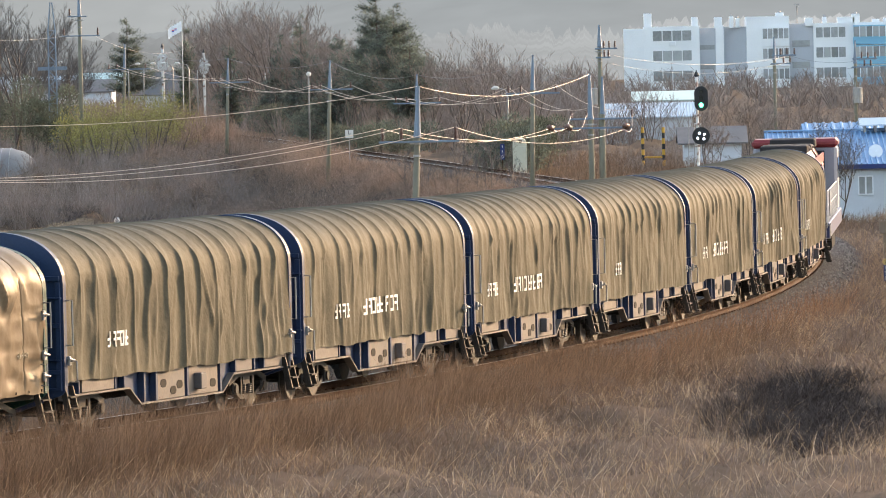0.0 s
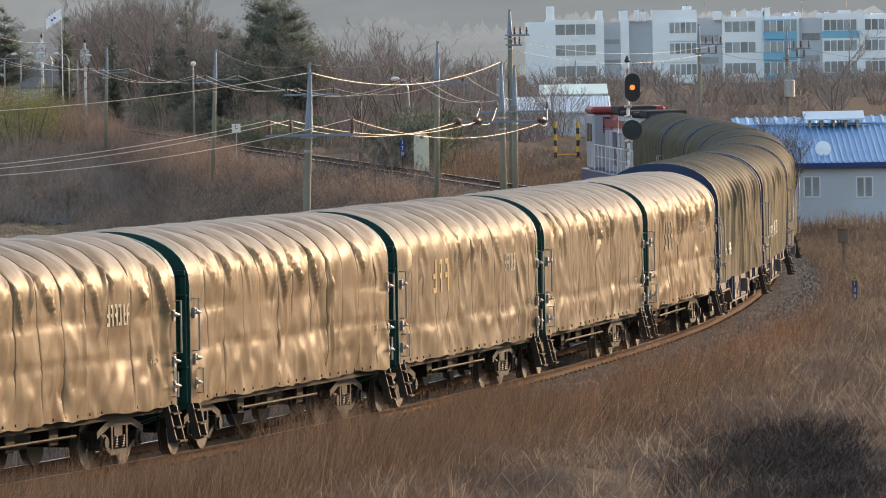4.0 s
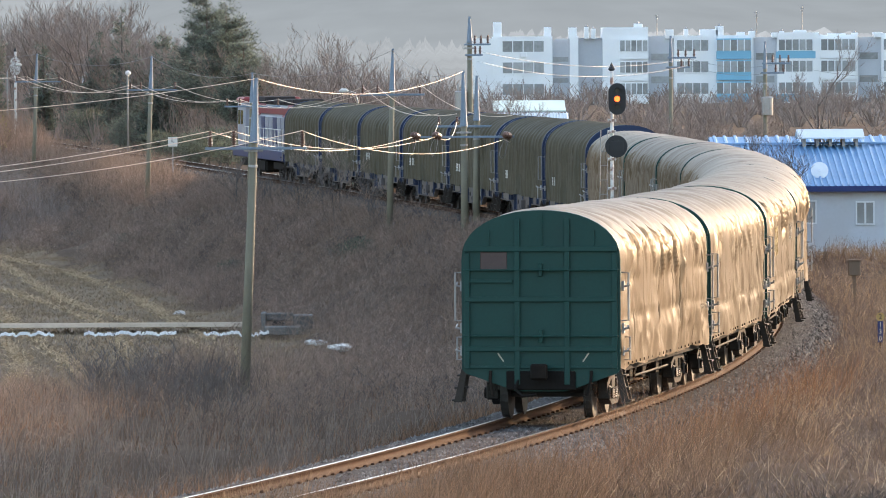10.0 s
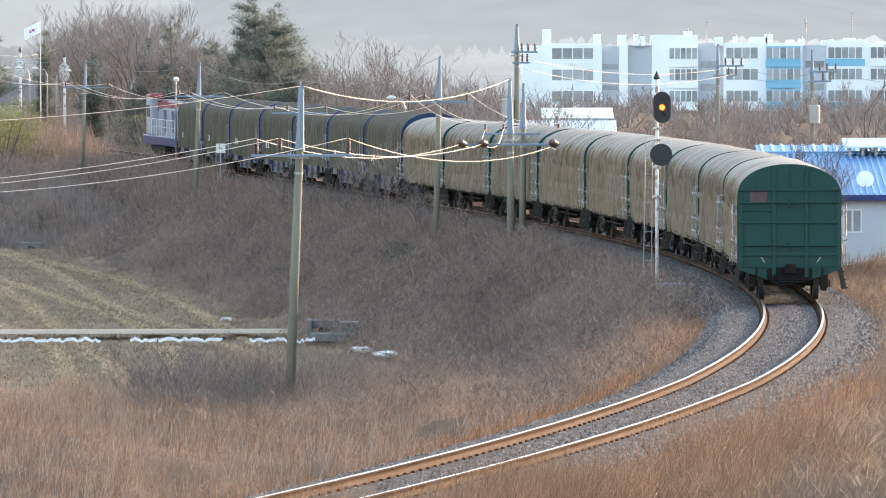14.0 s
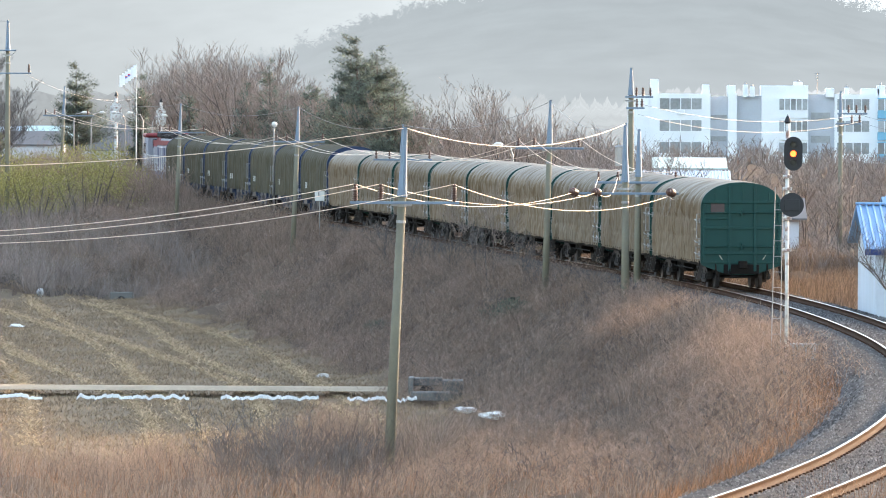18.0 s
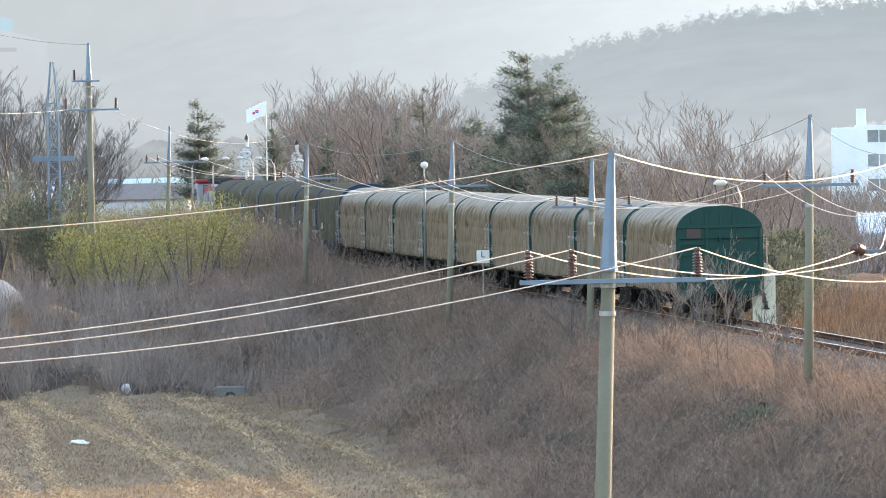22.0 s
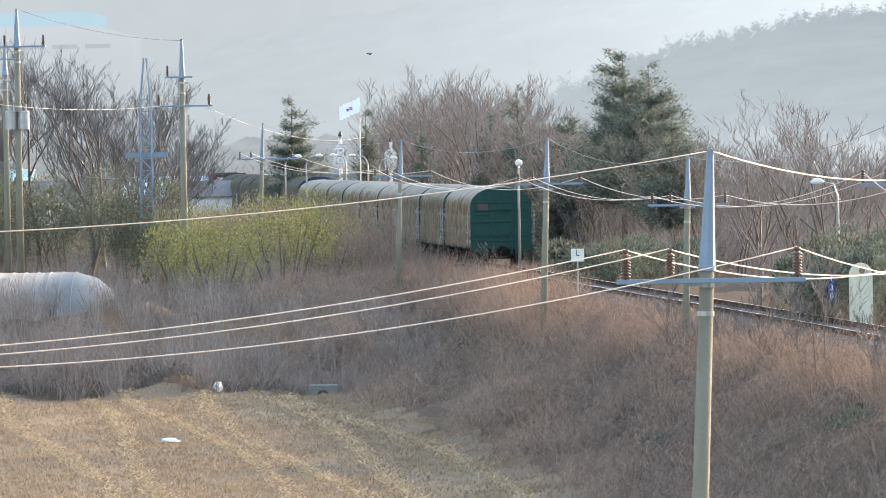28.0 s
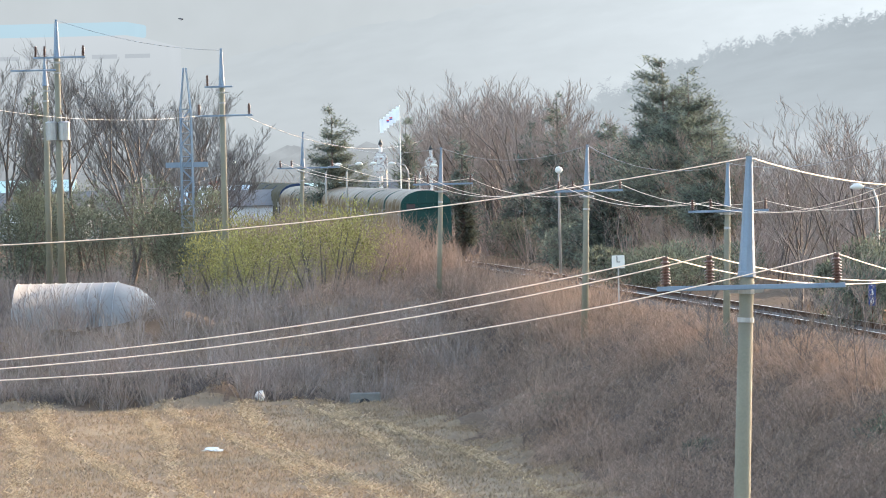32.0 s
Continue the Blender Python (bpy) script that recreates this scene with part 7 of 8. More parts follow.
bx, bz = -1.74, 1.35
g = grounded(bx, 334)
t = empty("relay_cabinet", Matrix.Translation(g), "tall cream-painted trackside cabinet with a rounded hood", "cabinet")
bm = bmesh.new()
zz = bz - g[2]
ring = [(-0.4, -0.2), (0.36, -0.2), (0.36, zz - 0.12)] + [(-0.02 + 0.38 * math.cos(math.pi * k / 10), zz - 0.12 + 0.38 * math.sin(math.pi * k / 10)) for k in range(1, 10)] + [(-0.4, zz - 0.12)]
a_, b_ = [[bm.verts.new((x, y, z)) for x, z in ring] for y in (-0.3, 0.3)]
bm.faces.new(a_)
bm.faces.new(b_[::-1])
for k in range(len(ring)):
    q = (k + 1) % len(ring)
    bm.faces.new((a_[q], a_[k], b_[k], b_[q]))
bmesh.ops.recalc_face_normals(bm, faces=bm.faces)
part("case", bm, M["cream"], t)
bm = bmesh.new()
box(bm, -0.3, 0.26, -0.325, -0.302, 0.1, zz - 0.25, 0.01)
part("door", bm, M["cream"], t)
bm = bmesh.new()
disc(bm, (0.02, -0.31, zz + 0.02), (0, 1, 0), 0.1, 0.03, 12)
part("vent", bm, M["dun"], t, "round brown vent")

# culvert at the foot of the embankment
qx, qy = -4.29, 266.00
g = grounded(qx, qy)
t = empty("culvert", Matrix.Translation((qx - 0.45, 266.0, -4.1)) @ Matrix.Scale(0.74, 4), "stained concrete culvert mouth at the foot of the embankment", "culvert")
bm = bmesh.new()
box(bm, -1.1, -0.85, -0.6, 1.5, -0.4, 0.75, 0.04)
part("wing_wall", bm, M["culvert"], t)
bm = bmesh.new()
box(bm, 0.5, 1.5, -0.5, 1.2, -0.4, 0.62, 0.04)
part("wing_wall", bm, M["culvert"], t)
bm = bmesh.new()
box(bm, -0.85, 0.5, 0.7, 1.2, 0.3, 0.7, 0.04)
part("headwall", bm, M["culvert"], t)
bm = bmesh.new()
tube(bm, [(-0.25, 0.75, 0.05), (-0.25, 2.4, 0.05)], 0.33, 16)
part("pipe", bm, M["black"], t)
bm = bmesh.new()
box(bm, -0.9, 0.9, -2.2, -0.6, -0.3, 0.12, 0.05)
part("apron", bm, M["culvert"], t)
dx, dy = -22.89, 388.00
t = empty("drain_headwall", Matrix.Translation(grounded(dx, dy)), "small dark concrete drain at the end of the field", "drain")
bm = bmesh.new()
box(bm, -0.6, 0.6, -0.2, 0.3, -0.3, 0.55, 0.04)
part("headwall", bm, M["culvert"], t)
bm = bmesh.new()
tube(bm, [(0, -0.25, 0.1), (0, 0.2, 0.1)], 0.25, 12)
part("pipe", bm, M["black"], t)

# farm track and plastic mulch strip across the field
def strip(name, y0, slope, w, h, mat, label, cat, x0, x1, rough=0.0, seed=1):
    rng = np.random.default_rng(seed)
    xs = np.linspace(x0, x1, 220)
    prof = [(-w / 2, -0.05), (-w / 2 * 0.8, h * 0.9), (0, h), (w / 2 * 0.8, h * 0.9), (w / 2, -0.05)]
    V = []
    jig = np.convolve(rng.normal(0, 1, 240), np.ones(9) / 9, "valid")[:220] * rough
    for i, x in enumerate(xs):
        for o, hh in prof:
            yy_ = y0 + slope * (x - x0) + o + jig[i] * 1.2
            V.append((x, yy_, -4.12 + hh * (1 + 2.0 * jig[i]) + (0.09 * jig[i] / max(rough, 0.1) - 0.055 if rough else 0)))
    tagged(new(name, mesh_np(name, np.array(V), grid_faces(220, len(prof)), 4, mat, True)), label, cat, kind="structure")


dirt = node_mat("packed_pale_dirt", (0.36, 0.3, 0.22), 0.95, scale=0.7, fine=8, var=0.3, bump=0.4, dist=0.03, spec=0.03)
strip("farm_path", 271.0, -0.01, 2.6, 0.04, dirt, "pale packed dirt path across the field", "path", -75, -6.2)
for k, (xa, xb, wd) in enumerate(((-75, -58, 0.3), (-55, -41, 0.34), (-37, -26.5, 0.3), (-25.6, -18.2, 0.36), (-17.0, -13.1, 0.3), (-12.0, -8.6, 0.38), (-7.6, -5.2, 0.3))):
    strip("plastic_sheet", 263.6 - 0.01 * (xa + 75), -0.01, wd, 0.05, M["plastic"], "torn length of white plastic sheet along a ditch", "plastic sheet", xa, xb, 0.16, 4 + k)
def litter(x, y, dz, s, label, mat, name, cat, seed):
    rnd = random.Random(seed)
    bm = bmesh.new()
    bmesh.ops.create_icosphere(bm, subdivisions=2, radius=1)
    for v in bm.verts:
        v.co = Vector((v.co.x * s[0], v.co.y * s[1], v.co.z * s[2])) * (1 + rnd.uniform(-0.42, 0.3))
    gx, gy, gz = grounded(x, y, dz)
    tagged(part(name, bm, mat, None, m=pose(gx, gy, gz, 0, 0, rnd.uniform(0, 180))), label, cat)


for k, (x, y, s) in enumerate([(-15.13, 388.00, (0.62, 0.3, 0.22)), (-27.25, 390.00, (0.3, 0.2, 0.25)), (-2.07, 265.00, (0.14, 0.12, 0.12)), (-3.31, 255.00, (0.5, 0.3, 0.12)), (-2.41, 246.00, (0.4, 0.5, 0.14)), (4.47, 215.00, (0.07, 0.07, 0.07)), (-25.17, 345.00, (0.4, 0.2, 0.08))]):
    litter(x, y, 0.12, s, "scrap of crumpled white plastic on dry ground", M["plastic"], "plastic_scrap", "litter", 200 + k)
litter(-9.23, 288.00, 0.05, (0.32, 0.2, 0.14), "pale boulder at the field edge", M["stonew"], "boulder", "stone", 210)
litter(-5.08, 88.00, 0.25, (0.1, 0.1, 0.22), "white plastic bag caught on the fence wire", M["plastic"], "plastic_bag", "litter", 211)
for a, b in (((-13.0, 58, 0.3), (10.5, 96, 0.75)), ((-13.0, 57, -0.05), (10.5, 95, 0.4))):
    wire(a, b, 0.16, 0.0018, "single strand of slack fence wire over the bank", "wire_rust", group="fence wires")
for k, f in enumerate((0.0, 0.98)):
    x, y = -13 + 23.5 * f, 57.6 + 38 * f
    bm = bmesh.new()
    tube(bm, [(0, 0, -0.3), (0.03, 0, 1.55)], [0.04, 0.03], 6)
    tagged(part("fence_post", bm, M["bark"], None, m=Matrix.Translation(grounded(x, y))), "thin grey wooden fence post in the grass", "post", "fence posts")


# ---- signals for the other direction and barrier by the crossing ----
def signal_back(x, y, z, k, label):
    """White-painted signal seen from behind: mast, rounded backs, black cap."""
    g = grounded(x, y)
    t = empty("railway_signal", Matrix.Translation(g), label, "signal")
    h = z - g[2]
    bm = bmesh.new()
    tube(bm, [(0, 0, -0.3), (0, 0, h)], 0.1 * k, 10)
    part("mast", bm, M["flaky"], t, smooth=True)
    bm = bmesh.new()
    tube(bm, [(0, 0, h), (0, 0, h + 0.1 * k), (0, 0, h + 0.3 * k)], [0.13 * k, 0.1 * k, 0.01], 8)
    part("finial", bm, M["black"], t)
    for dz, hh in ((-1.0, 0.5),):
        bm = bmesh.new()
        capsule_plate(bm, 0.36 * k, (hh + 0.12) * k, -0.3, -0.26)
        bmesh.ops.recalc_face_normals(bm, faces=bm.faces)
        part("backboard", bm, M["flaky"], t, m=pose(0, 0, h + dz * k))
        bm = bmesh.new()
        box(bm, -0.2 * k, 0.2 * k, -0.42, -0.3, -0.4 * k, 0.4 * k, 0.03)
        part("lamp_housing", bm, M["flaky"], t, m=pose(0, 0, h + dz * k))


signal_back(-35.38, 590, 6.52, 1.3, "white-painted signal seen from behind with a black cap")
signal_back(-29.94, 555, 6.04, 1.1, "slim white-painted signal seen from behind")
for px_, (vx, vz) in enumerate([(4.98, 1.90), (6.12, 1.89)]):
    g = grounded(vx, 340)
    t = empty("barrier_post", Matrix.Translation(g), "yellow and black striped barrier post by the level crossing", "barrier post", "barrier posts")
    h = vz - g[2]
    n = 9
    for j in range(n):
        bm = bmesh.new()
        z0 = -0.2 + (h + 0.2) * j / n
        tube(bm, [(0, 0, z0), (0, 0, z0 + (h + 0.2) / n)], 0.09, 10)
        part("band", bm, M["warn_yellow" if j % 2 == 0 else "black"], t)
    if px_ == 0:
        bm = bmesh.new()
        tube(bm, [(0, 0, h * 0.35), (6.12 - vx, 0, h * 0.35)], 0.05, 8)
        part("crossbar", bm, M["warn_yellow"], t)


# ---- houses and flats ----
M.update(
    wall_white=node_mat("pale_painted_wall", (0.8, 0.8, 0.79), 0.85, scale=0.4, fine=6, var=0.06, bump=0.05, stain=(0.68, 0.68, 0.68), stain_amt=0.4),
    wall_grey=node_mat("grey_wall", (0.5, 0.52, 0.55), 0.85, scale=0.4, fine=6, var=0.08, bump=0.05),
    wall_blue=node_mat("light_blue_painted_band", (0.2, 0.42, 0.56), 0.8, scale=0.5, fine=6, var=0.08, bump=0.05),
    pane=node_mat("dusty_window_glass", (0.27, 0.28, 0.28), 0.2, scale=0.6, fine=3, var=0.35, objvar=0.6, bump=0),
    frame_w=node_mat("white_window_frame", (0.75, 0.77, 0.78), 0.6, scale=2, fine=20, var=0.05, bump=0),
    roof_blue=node_mat("blue_sheet_metal_roof", (0.19, 0.325, 0.5), 0.6, scale=1.0, fine=12, var=0.12, bump=0.1, stain=(0.2, 0.37, 0.58), stain_amt=0.4, spec=0.15),
    roof_pale=node_mat("pale_sheet_metal_roof", (0.47, 0.55, 0.61), 0.5, scale=1.0, fine=12, var=0.08, bump=0.1),
    roof_teal=node_mat("pale_green_roof", (0.45, 0.56, 0.52), 0.6, scale=1.0, fine=12, var=0.08, bump=0.1),
    wall_house=node_mat("off_white_house_wall", (0.56, 0.59, 0.63), 0.85, scale=0.6, fine=8, var=0.1, bump=0.1, stain=(0.5, 0.5, 0.5), stain_amt=0.5),
    vinyl=node_mat("cloudy_greenhouse_film", (0.17, 0.16, 0.15), 0.55, scale=1.0, fine=8, var=0.2, bump=0.15, stain=(0.2, 0.19, 0.18), stain_amt=0.6),
    tile=node_mat("dark_roof_tiles", (0.12, 0.115, 0.115), 0.8, scale=2, fine=14, var=0.25, bump=0.3),
)


def apartment_block():
    FY, K = 850.0, 0.0353
    X = lambda c: 9.9 + (c - 75) * K
    Zf = lambda c: 8.85 - (c - 68) * K
    z0 = -3.0
    ab = empty("apartment_building", Matrix.Translation((0, FY, 0)), "long white five-storey apartment building with light blue bands", "apartment building")
    # spans set back more than a metre are grey, the rest white
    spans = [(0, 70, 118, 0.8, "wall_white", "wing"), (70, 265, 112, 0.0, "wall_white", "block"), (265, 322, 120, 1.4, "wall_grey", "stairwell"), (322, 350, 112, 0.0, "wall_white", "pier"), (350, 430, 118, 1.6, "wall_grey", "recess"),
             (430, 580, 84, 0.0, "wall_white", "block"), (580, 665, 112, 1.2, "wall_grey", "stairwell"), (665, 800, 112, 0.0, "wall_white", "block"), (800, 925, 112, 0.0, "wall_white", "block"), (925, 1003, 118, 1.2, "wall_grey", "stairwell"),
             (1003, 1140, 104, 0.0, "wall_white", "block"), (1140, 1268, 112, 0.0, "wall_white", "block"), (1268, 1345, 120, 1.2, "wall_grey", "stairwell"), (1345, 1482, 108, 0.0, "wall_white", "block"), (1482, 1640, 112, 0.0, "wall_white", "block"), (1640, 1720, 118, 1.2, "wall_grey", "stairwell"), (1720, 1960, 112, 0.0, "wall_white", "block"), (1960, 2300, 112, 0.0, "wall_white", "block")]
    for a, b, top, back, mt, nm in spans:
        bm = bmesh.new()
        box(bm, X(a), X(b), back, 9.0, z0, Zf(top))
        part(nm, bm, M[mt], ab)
    rows_ = [145, 215, 286, 357]
    bays = [(100, 238, 0), (485, 578, 1), (672, 778, 0), (803, 917, 2), (1007, 1120, 3), (1145, 1260, 1), (1350, 1462, 1), (1487, 1600, 2), (1735, 1850, 0), (1870, 1950, 1), (1980, 2080, 0), (2120, 2230, 2)]
    for a, b, kind in bays:
        for i, r in enumerate(rows_):
            n = 5 if kind else 4
            bm = bmesh.new()
            x0, x1, zz0, zz1 = X(a), X(b), Zf(r + 19), Zf(r - 19)
            proud = -0.5 if kind in (1, 2) else 0.0
            if proud:
                box(bm, x0, x1, proud, 0.0, zz0 - 0.9, zz1 + 0.12)
            else:
                box(bm, x0 - 0.05, x1 + 0.05, -0.05, 0.0, zz0 - 0.08, zz0)
            w = part("window", bm, M["wall_blue"] if (kind == 2 or (kind == 3 and i != 1)) else M["wall_white"], ab)
            for k in range(n):
                bm = bmesh.new()
                d = (x1 - x0) / n
                box(bm, x0 + k * d + 0.06, x0 + (k + 1) * d - 0.06, proud - 0.05, proud - 0.01, zz0 + 0.06, zz1 - 0.04)
                part("pane", bm, M["pane"], w)
            if kind == 1 or kind == 2:
                for k in range(n + 1):
                    d = (x1 - x0) / n
                    bm = bmesh.new()
                    box(bm, x0 + k * d - 0.05, x0 + k * d + 0.05, proud - 0.09, proud - 0.055, zz0, zz1)
                    part("mullion", bm, M["frame_w"], w)
            if kind == 3 and i in (0, 2):
                bm = bmesh.new()
                box(bm, x0 - 0.3, x1 + 0.3, -0.04, -0.003, Zf(r + 44), Zf(r + 21))
                part("band", bm, M["wall_blue"], w)
    for a, b, back in ((267, 318, 1.4), (590, 652, 1.2), (935, 995, 1.2), (1275, 1335, 1.2)):
        for i, r in enumerate((188, 257, 326) if a == 267 else (182, 257, 332)):
            bm = bmesh.new()
            hgt = 8 if a == 267 else 11
            box(bm, X(a), X(b), back - 0.06, back - 0.004, Zf(r + hgt), Zf(r - hgt))
            part("stair_window", bm, M["pane"], ab)
    for c, w_, top in ((85, 28, 65), (250, 24, 82), (332, 28, 84), (378, 15, 82), (400, 15, 88), (548, 28, 72), (650, 28, 92), (705, 14, 90), (780, 60, 92), (815, 26, 82), (885, 26, 102), (922, 20, 98), (1000, 26, 104), (1020, 14, 100), (1080, 40, 96), (1200, 60, 108), (1260, 20, 106), (1335, 30, 104), (1440, 30, 106), (1560, 28, 100), (1750, 28, 90), (1900, 28, 96)):
        bm = bmesh.new()
        box(bm, X(c - w_ / 2), X(c + w_ / 2), 0.5, 2.6, Zf(122), Zf(top), 0.05)
        ch = part("roof_pier", bm, M["wall_white"], ab)
        if w_ < 22 or c in (548, 815):
            bm = bmesh.new()
            bmesh.ops.create_uvsphere(bm, u_segments=10, v_segments=6, radius=0.16, matrix=Matrix.Translation((X(c), 1.5, Zf(top) + 0.1)))
            part("vent_cap", bm, M["steel"], ch)
    for c, top in ((610, 42), (938, 35), (1088, 14)):
        bm = bmesh.new()
        tube(bm, [(X(c), 2, Zf(110)), (X(c), 2, Zf(top))], 0.05, 5)
        for k in range(3):
            tube(bm, [(X(c) - 0.3 + 0.06 * k, 2, Zf(top) - 0.1 - 0.28 * k), (X(c) + 0.3 - 0.06 * k, 2, Zf(top) - 0.1 - 0.28 * k)], 0.025, 4)
        part("antenna", bm, M["steel"], ab)
    for c, r in ((170, 172), (562, 180), (898, 270), (1203, 278), (1183, 350)):
        bm = bmesh.new()
        box(bm, X(c) - 0.4, X(c) + 0.4, -0.36, 0.0, Zf(r + 8), Zf(r - 8), 0.03)
        disc(bm, (X(c), -0.37, Zf(r)), (0, 1, 0), 0.22, 0.03, 12)
        part("air_conditioner", bm, M["wall_white"], ab)


apartment_block()


def ridge_roof(bm, x0, x1, y0, y1, ze, zr, t=0.08, ribs=0):
    """Pitched roof of sheet metal, folded into standing ribs where asked, with its own thickness."""
    ym = (y0 + y1) / 2
    prof = [(x0, 0.0)]
    n = max(ribs, 1)
    for k in range(n):
        a, w = x0 + (x1 - x0) * (k + 0.5) / n, (x1 - x0) / n
        prof += [(a - w * 0.2, 0.0), (a - w * 0.1, 0.06), (a + w * 0.1, 0.06), (a + w * 0.2, 0.0)] if ribs else []
    prof.append((x1, 0.0))
    top = [[bm.verts.new((x, y, z + t + h)) for x, h in prof] for y, z in ((y0, ze), (ym, zr), (y1, ze))]
    low_ = [[bm.verts.new((x, y, z)) for x in (x0, x1)] for y, z in ((y0, ze), (ym, zr), (y1, ze))]
    for a, b in zip(top, top[1:]):
        for i in range(len(prof) - 1):
            bm.faces.new((a[i], a[i + 1], b[i + 1], b[i]))
    for a, b in zip(low_, low_[1:]):
        bm.faces.new((b[0], b[1], a[1], a[0]))
    bm.faces.new([*low_[0]] + top[0][::-1])
    bm.faces.new([*low_[2][::-1]] + top[2])
    for i, j in ((0, 0), (1, -1)):
        bm.faces.new((low_[0][i], low_[1][i], top[1][j], top[0][j]))
        bm.faces.new((low_[1][i], low_[2][i], top[2][j], top[1][j]))
    bmesh.ops.recalc_face_normals(bm, faces=bm.faces)


def house(x0, x1, y0, y1, zb, ze, zr, wall, roof, label, windows=(), ribs=0, vent=None, over=0.35):
    h = empty("house", Matrix.Translation((x0, y0, zb)), label, "house")
    bm = bmesh.new()
    box(bm, 0, x1 - x0, 0, y1 - y0, -1.0, ze - zb)
    for xx_ in (0.0, x1 - x0):
        vs = [bm.verts.new((xx_, 0, ze - zb)), bm.verts.new((xx_, y1 - y0, ze - zb)), bm.verts.new((xx_, (y1 - y0) / 2, zr - zb))]
        bm.faces.new(vs)
    part("wall", bm, M[wall], h)
    bm = bmesh.new()
    ridge_roof(bm, -over, x1 - x0 + over, -over, y1 - y0 + over, ze - zb, zr - zb, 0.08, ribs)
    part("roof", bm, M[roof], h)
    for xw, zw, ww, hw in windows:
        bm = bmesh.new()
        xx_, zz_ = xw - x0, zw - zb
        for bx in ((xx_ - ww, xx_ - ww + 0.05), (xx_ + ww - 0.05, xx_ + ww), (xx_ - 0.025, xx_ + 0.025)):
            box(bm, bx[0], bx[1], -0.06, -0.003, zz_ - hw, zz_ + hw)
        for bz in ((zz_ - hw, zz_ - hw + 0.05), (zz_ + hw - 0.05, zz_ + hw)):
            box(bm, xx_ - ww, xx_ + ww, -0.058, -0.004, bz[0], bz[1])
        w = part("window", bm, M["frame_w"], h)
        for s in (-1, 1):
            bm = bmesh.new()
            box(bm, xx_ + (s - 1) * ww / 2 + 0.04, xx_ + (s + 1) * ww / 2 - 0.04, -0.03, -0.005, zz_ - hw + 0.05, zz_ + hw - 0.05)
            part("pane", bm, M["pane"], w)
    if vent:
        vx, vz, vw = vent
        bm = bmesh.new()
        ym = (y1 - y0) / 2
        for k in range(5):
            x = vx - x0 - vw + 2 * vw * k / 4
            box(bm, x - 0.05, x + 0.05, ym - 0.6, ym + 0.6, zr - zb, vz - zb)
        v = part("roof_vent", bm, M["steel"], h, "raised ridge ventilator")
        bm = bmesh.new()
        ridge_roof(bm, vx - x0 - vw - 0.25, vx - x0 + vw + 0.25, ym - 1.0, ym + 1.0, vz - zb, vz - zb + 0.28, 0.05)
        part("vent_roof", bm, M["roof_pale"], v)
    return h


HE, HR = 1.45, 2.75
blue_house = house(9.71, 42.0, 240, 254, -0.8, HE, HR, "wall_house", "roof_blue", "low white house with a blue sheet metal roof",
      [(13.36, 0.66, 0.32, 0.4), (15.31, 0.62, 0.32, 0.4), (22.0, 0.66, 0.32, 0.4)], 150, (14.52, 3.04, 0.902))
bm = bmesh.new()
box(bm, -0.36, 32.65, -0.4, -0.355, HE + 0.8 - 0.1, HE + 0.8 + 0.09)
part("fascia", bm, M["sign_blue"], blue_house, "dark blue eaves board")
bm = bmesh.new()
box(bm, -0.37, 32.66, 6.8, 7.2, HR + 0.8 + 0.1, HR + 0.8 + 0.17, 0.02)
part("ridge_cap", bm, M["roof_blue"], blue_house)
bm = bmesh.new()
n = 14
for k in range(n):
    a, b = 2 * math.pi * k / n, 2 * math.pi * (k + 1) / n
    bm.faces.new([bm.verts.new((r_ * math.cos(q), -0.05 + 0.5 * r_ * r_, r_ * math.sin(q))) for r_, q in ((0.02, a), (0.3, a), (0.3, b), (0.02, b))])
tube(bm, [(0, -0.05, 0), (0, -0.3, -0.1)], 0.012, 5)
tube(bm, [(0, 0.0, 0), (0, 0.15, -0.4)], 0.025, 6)
part("satellite_dish", bm, M["frame_w"], blue_house, "pale grey satellite dish", m=pose(13.85 - 9.71, 1.2, 2.84, -15, 0, 0))
house(13.03, 30.0, 300, 310, -0.8, 1.48, 2.31, "wall_house", "roof_blue", "farther house with a blue roof", [], 40)
house(3.21, 9.14, 430, 438, -1.0, 1.27, 2.17, "wall_house", "roof_pale", "white house with a pale sheet metal roof", [], 34)
house(5.56, 9.34, 450, 458, -1.0, 2.19, 2.79, "wall_house", "roof_teal", "house with a pale green roof", [])
house(7.18, 10.31, 335, 341, -0.9, 0.97, 1.82, "wall_house", "tile", "old house with a dark tiled roof behind bare trees", [])
house(-49.56, -45.52, 470, 478, -1.5, -0.84, -0.26, "wall_house", "roof_pale", "white farm building with a flat pale roof", [(-38.80, -0.61, 0.8, 0.35)])
for k in range(14):
    rnd = random.Random(300 + k)
    x = -95 + k * 5.2 + rnd.uniform(-2, 2)
    yb = rnd.uniform(640, 760)
    zb = -1.0
    house(x, x + rnd.uniform(6, 10), yb, yb + 7, zb, zb + rnd.uniform(2.4, 3.4), zb + rnd.uniform(4.2, 5.4), "wall_house", rnd.choice(("roof_pale", "roof_teal", "tile")), "distant village house beyond the fields", [])


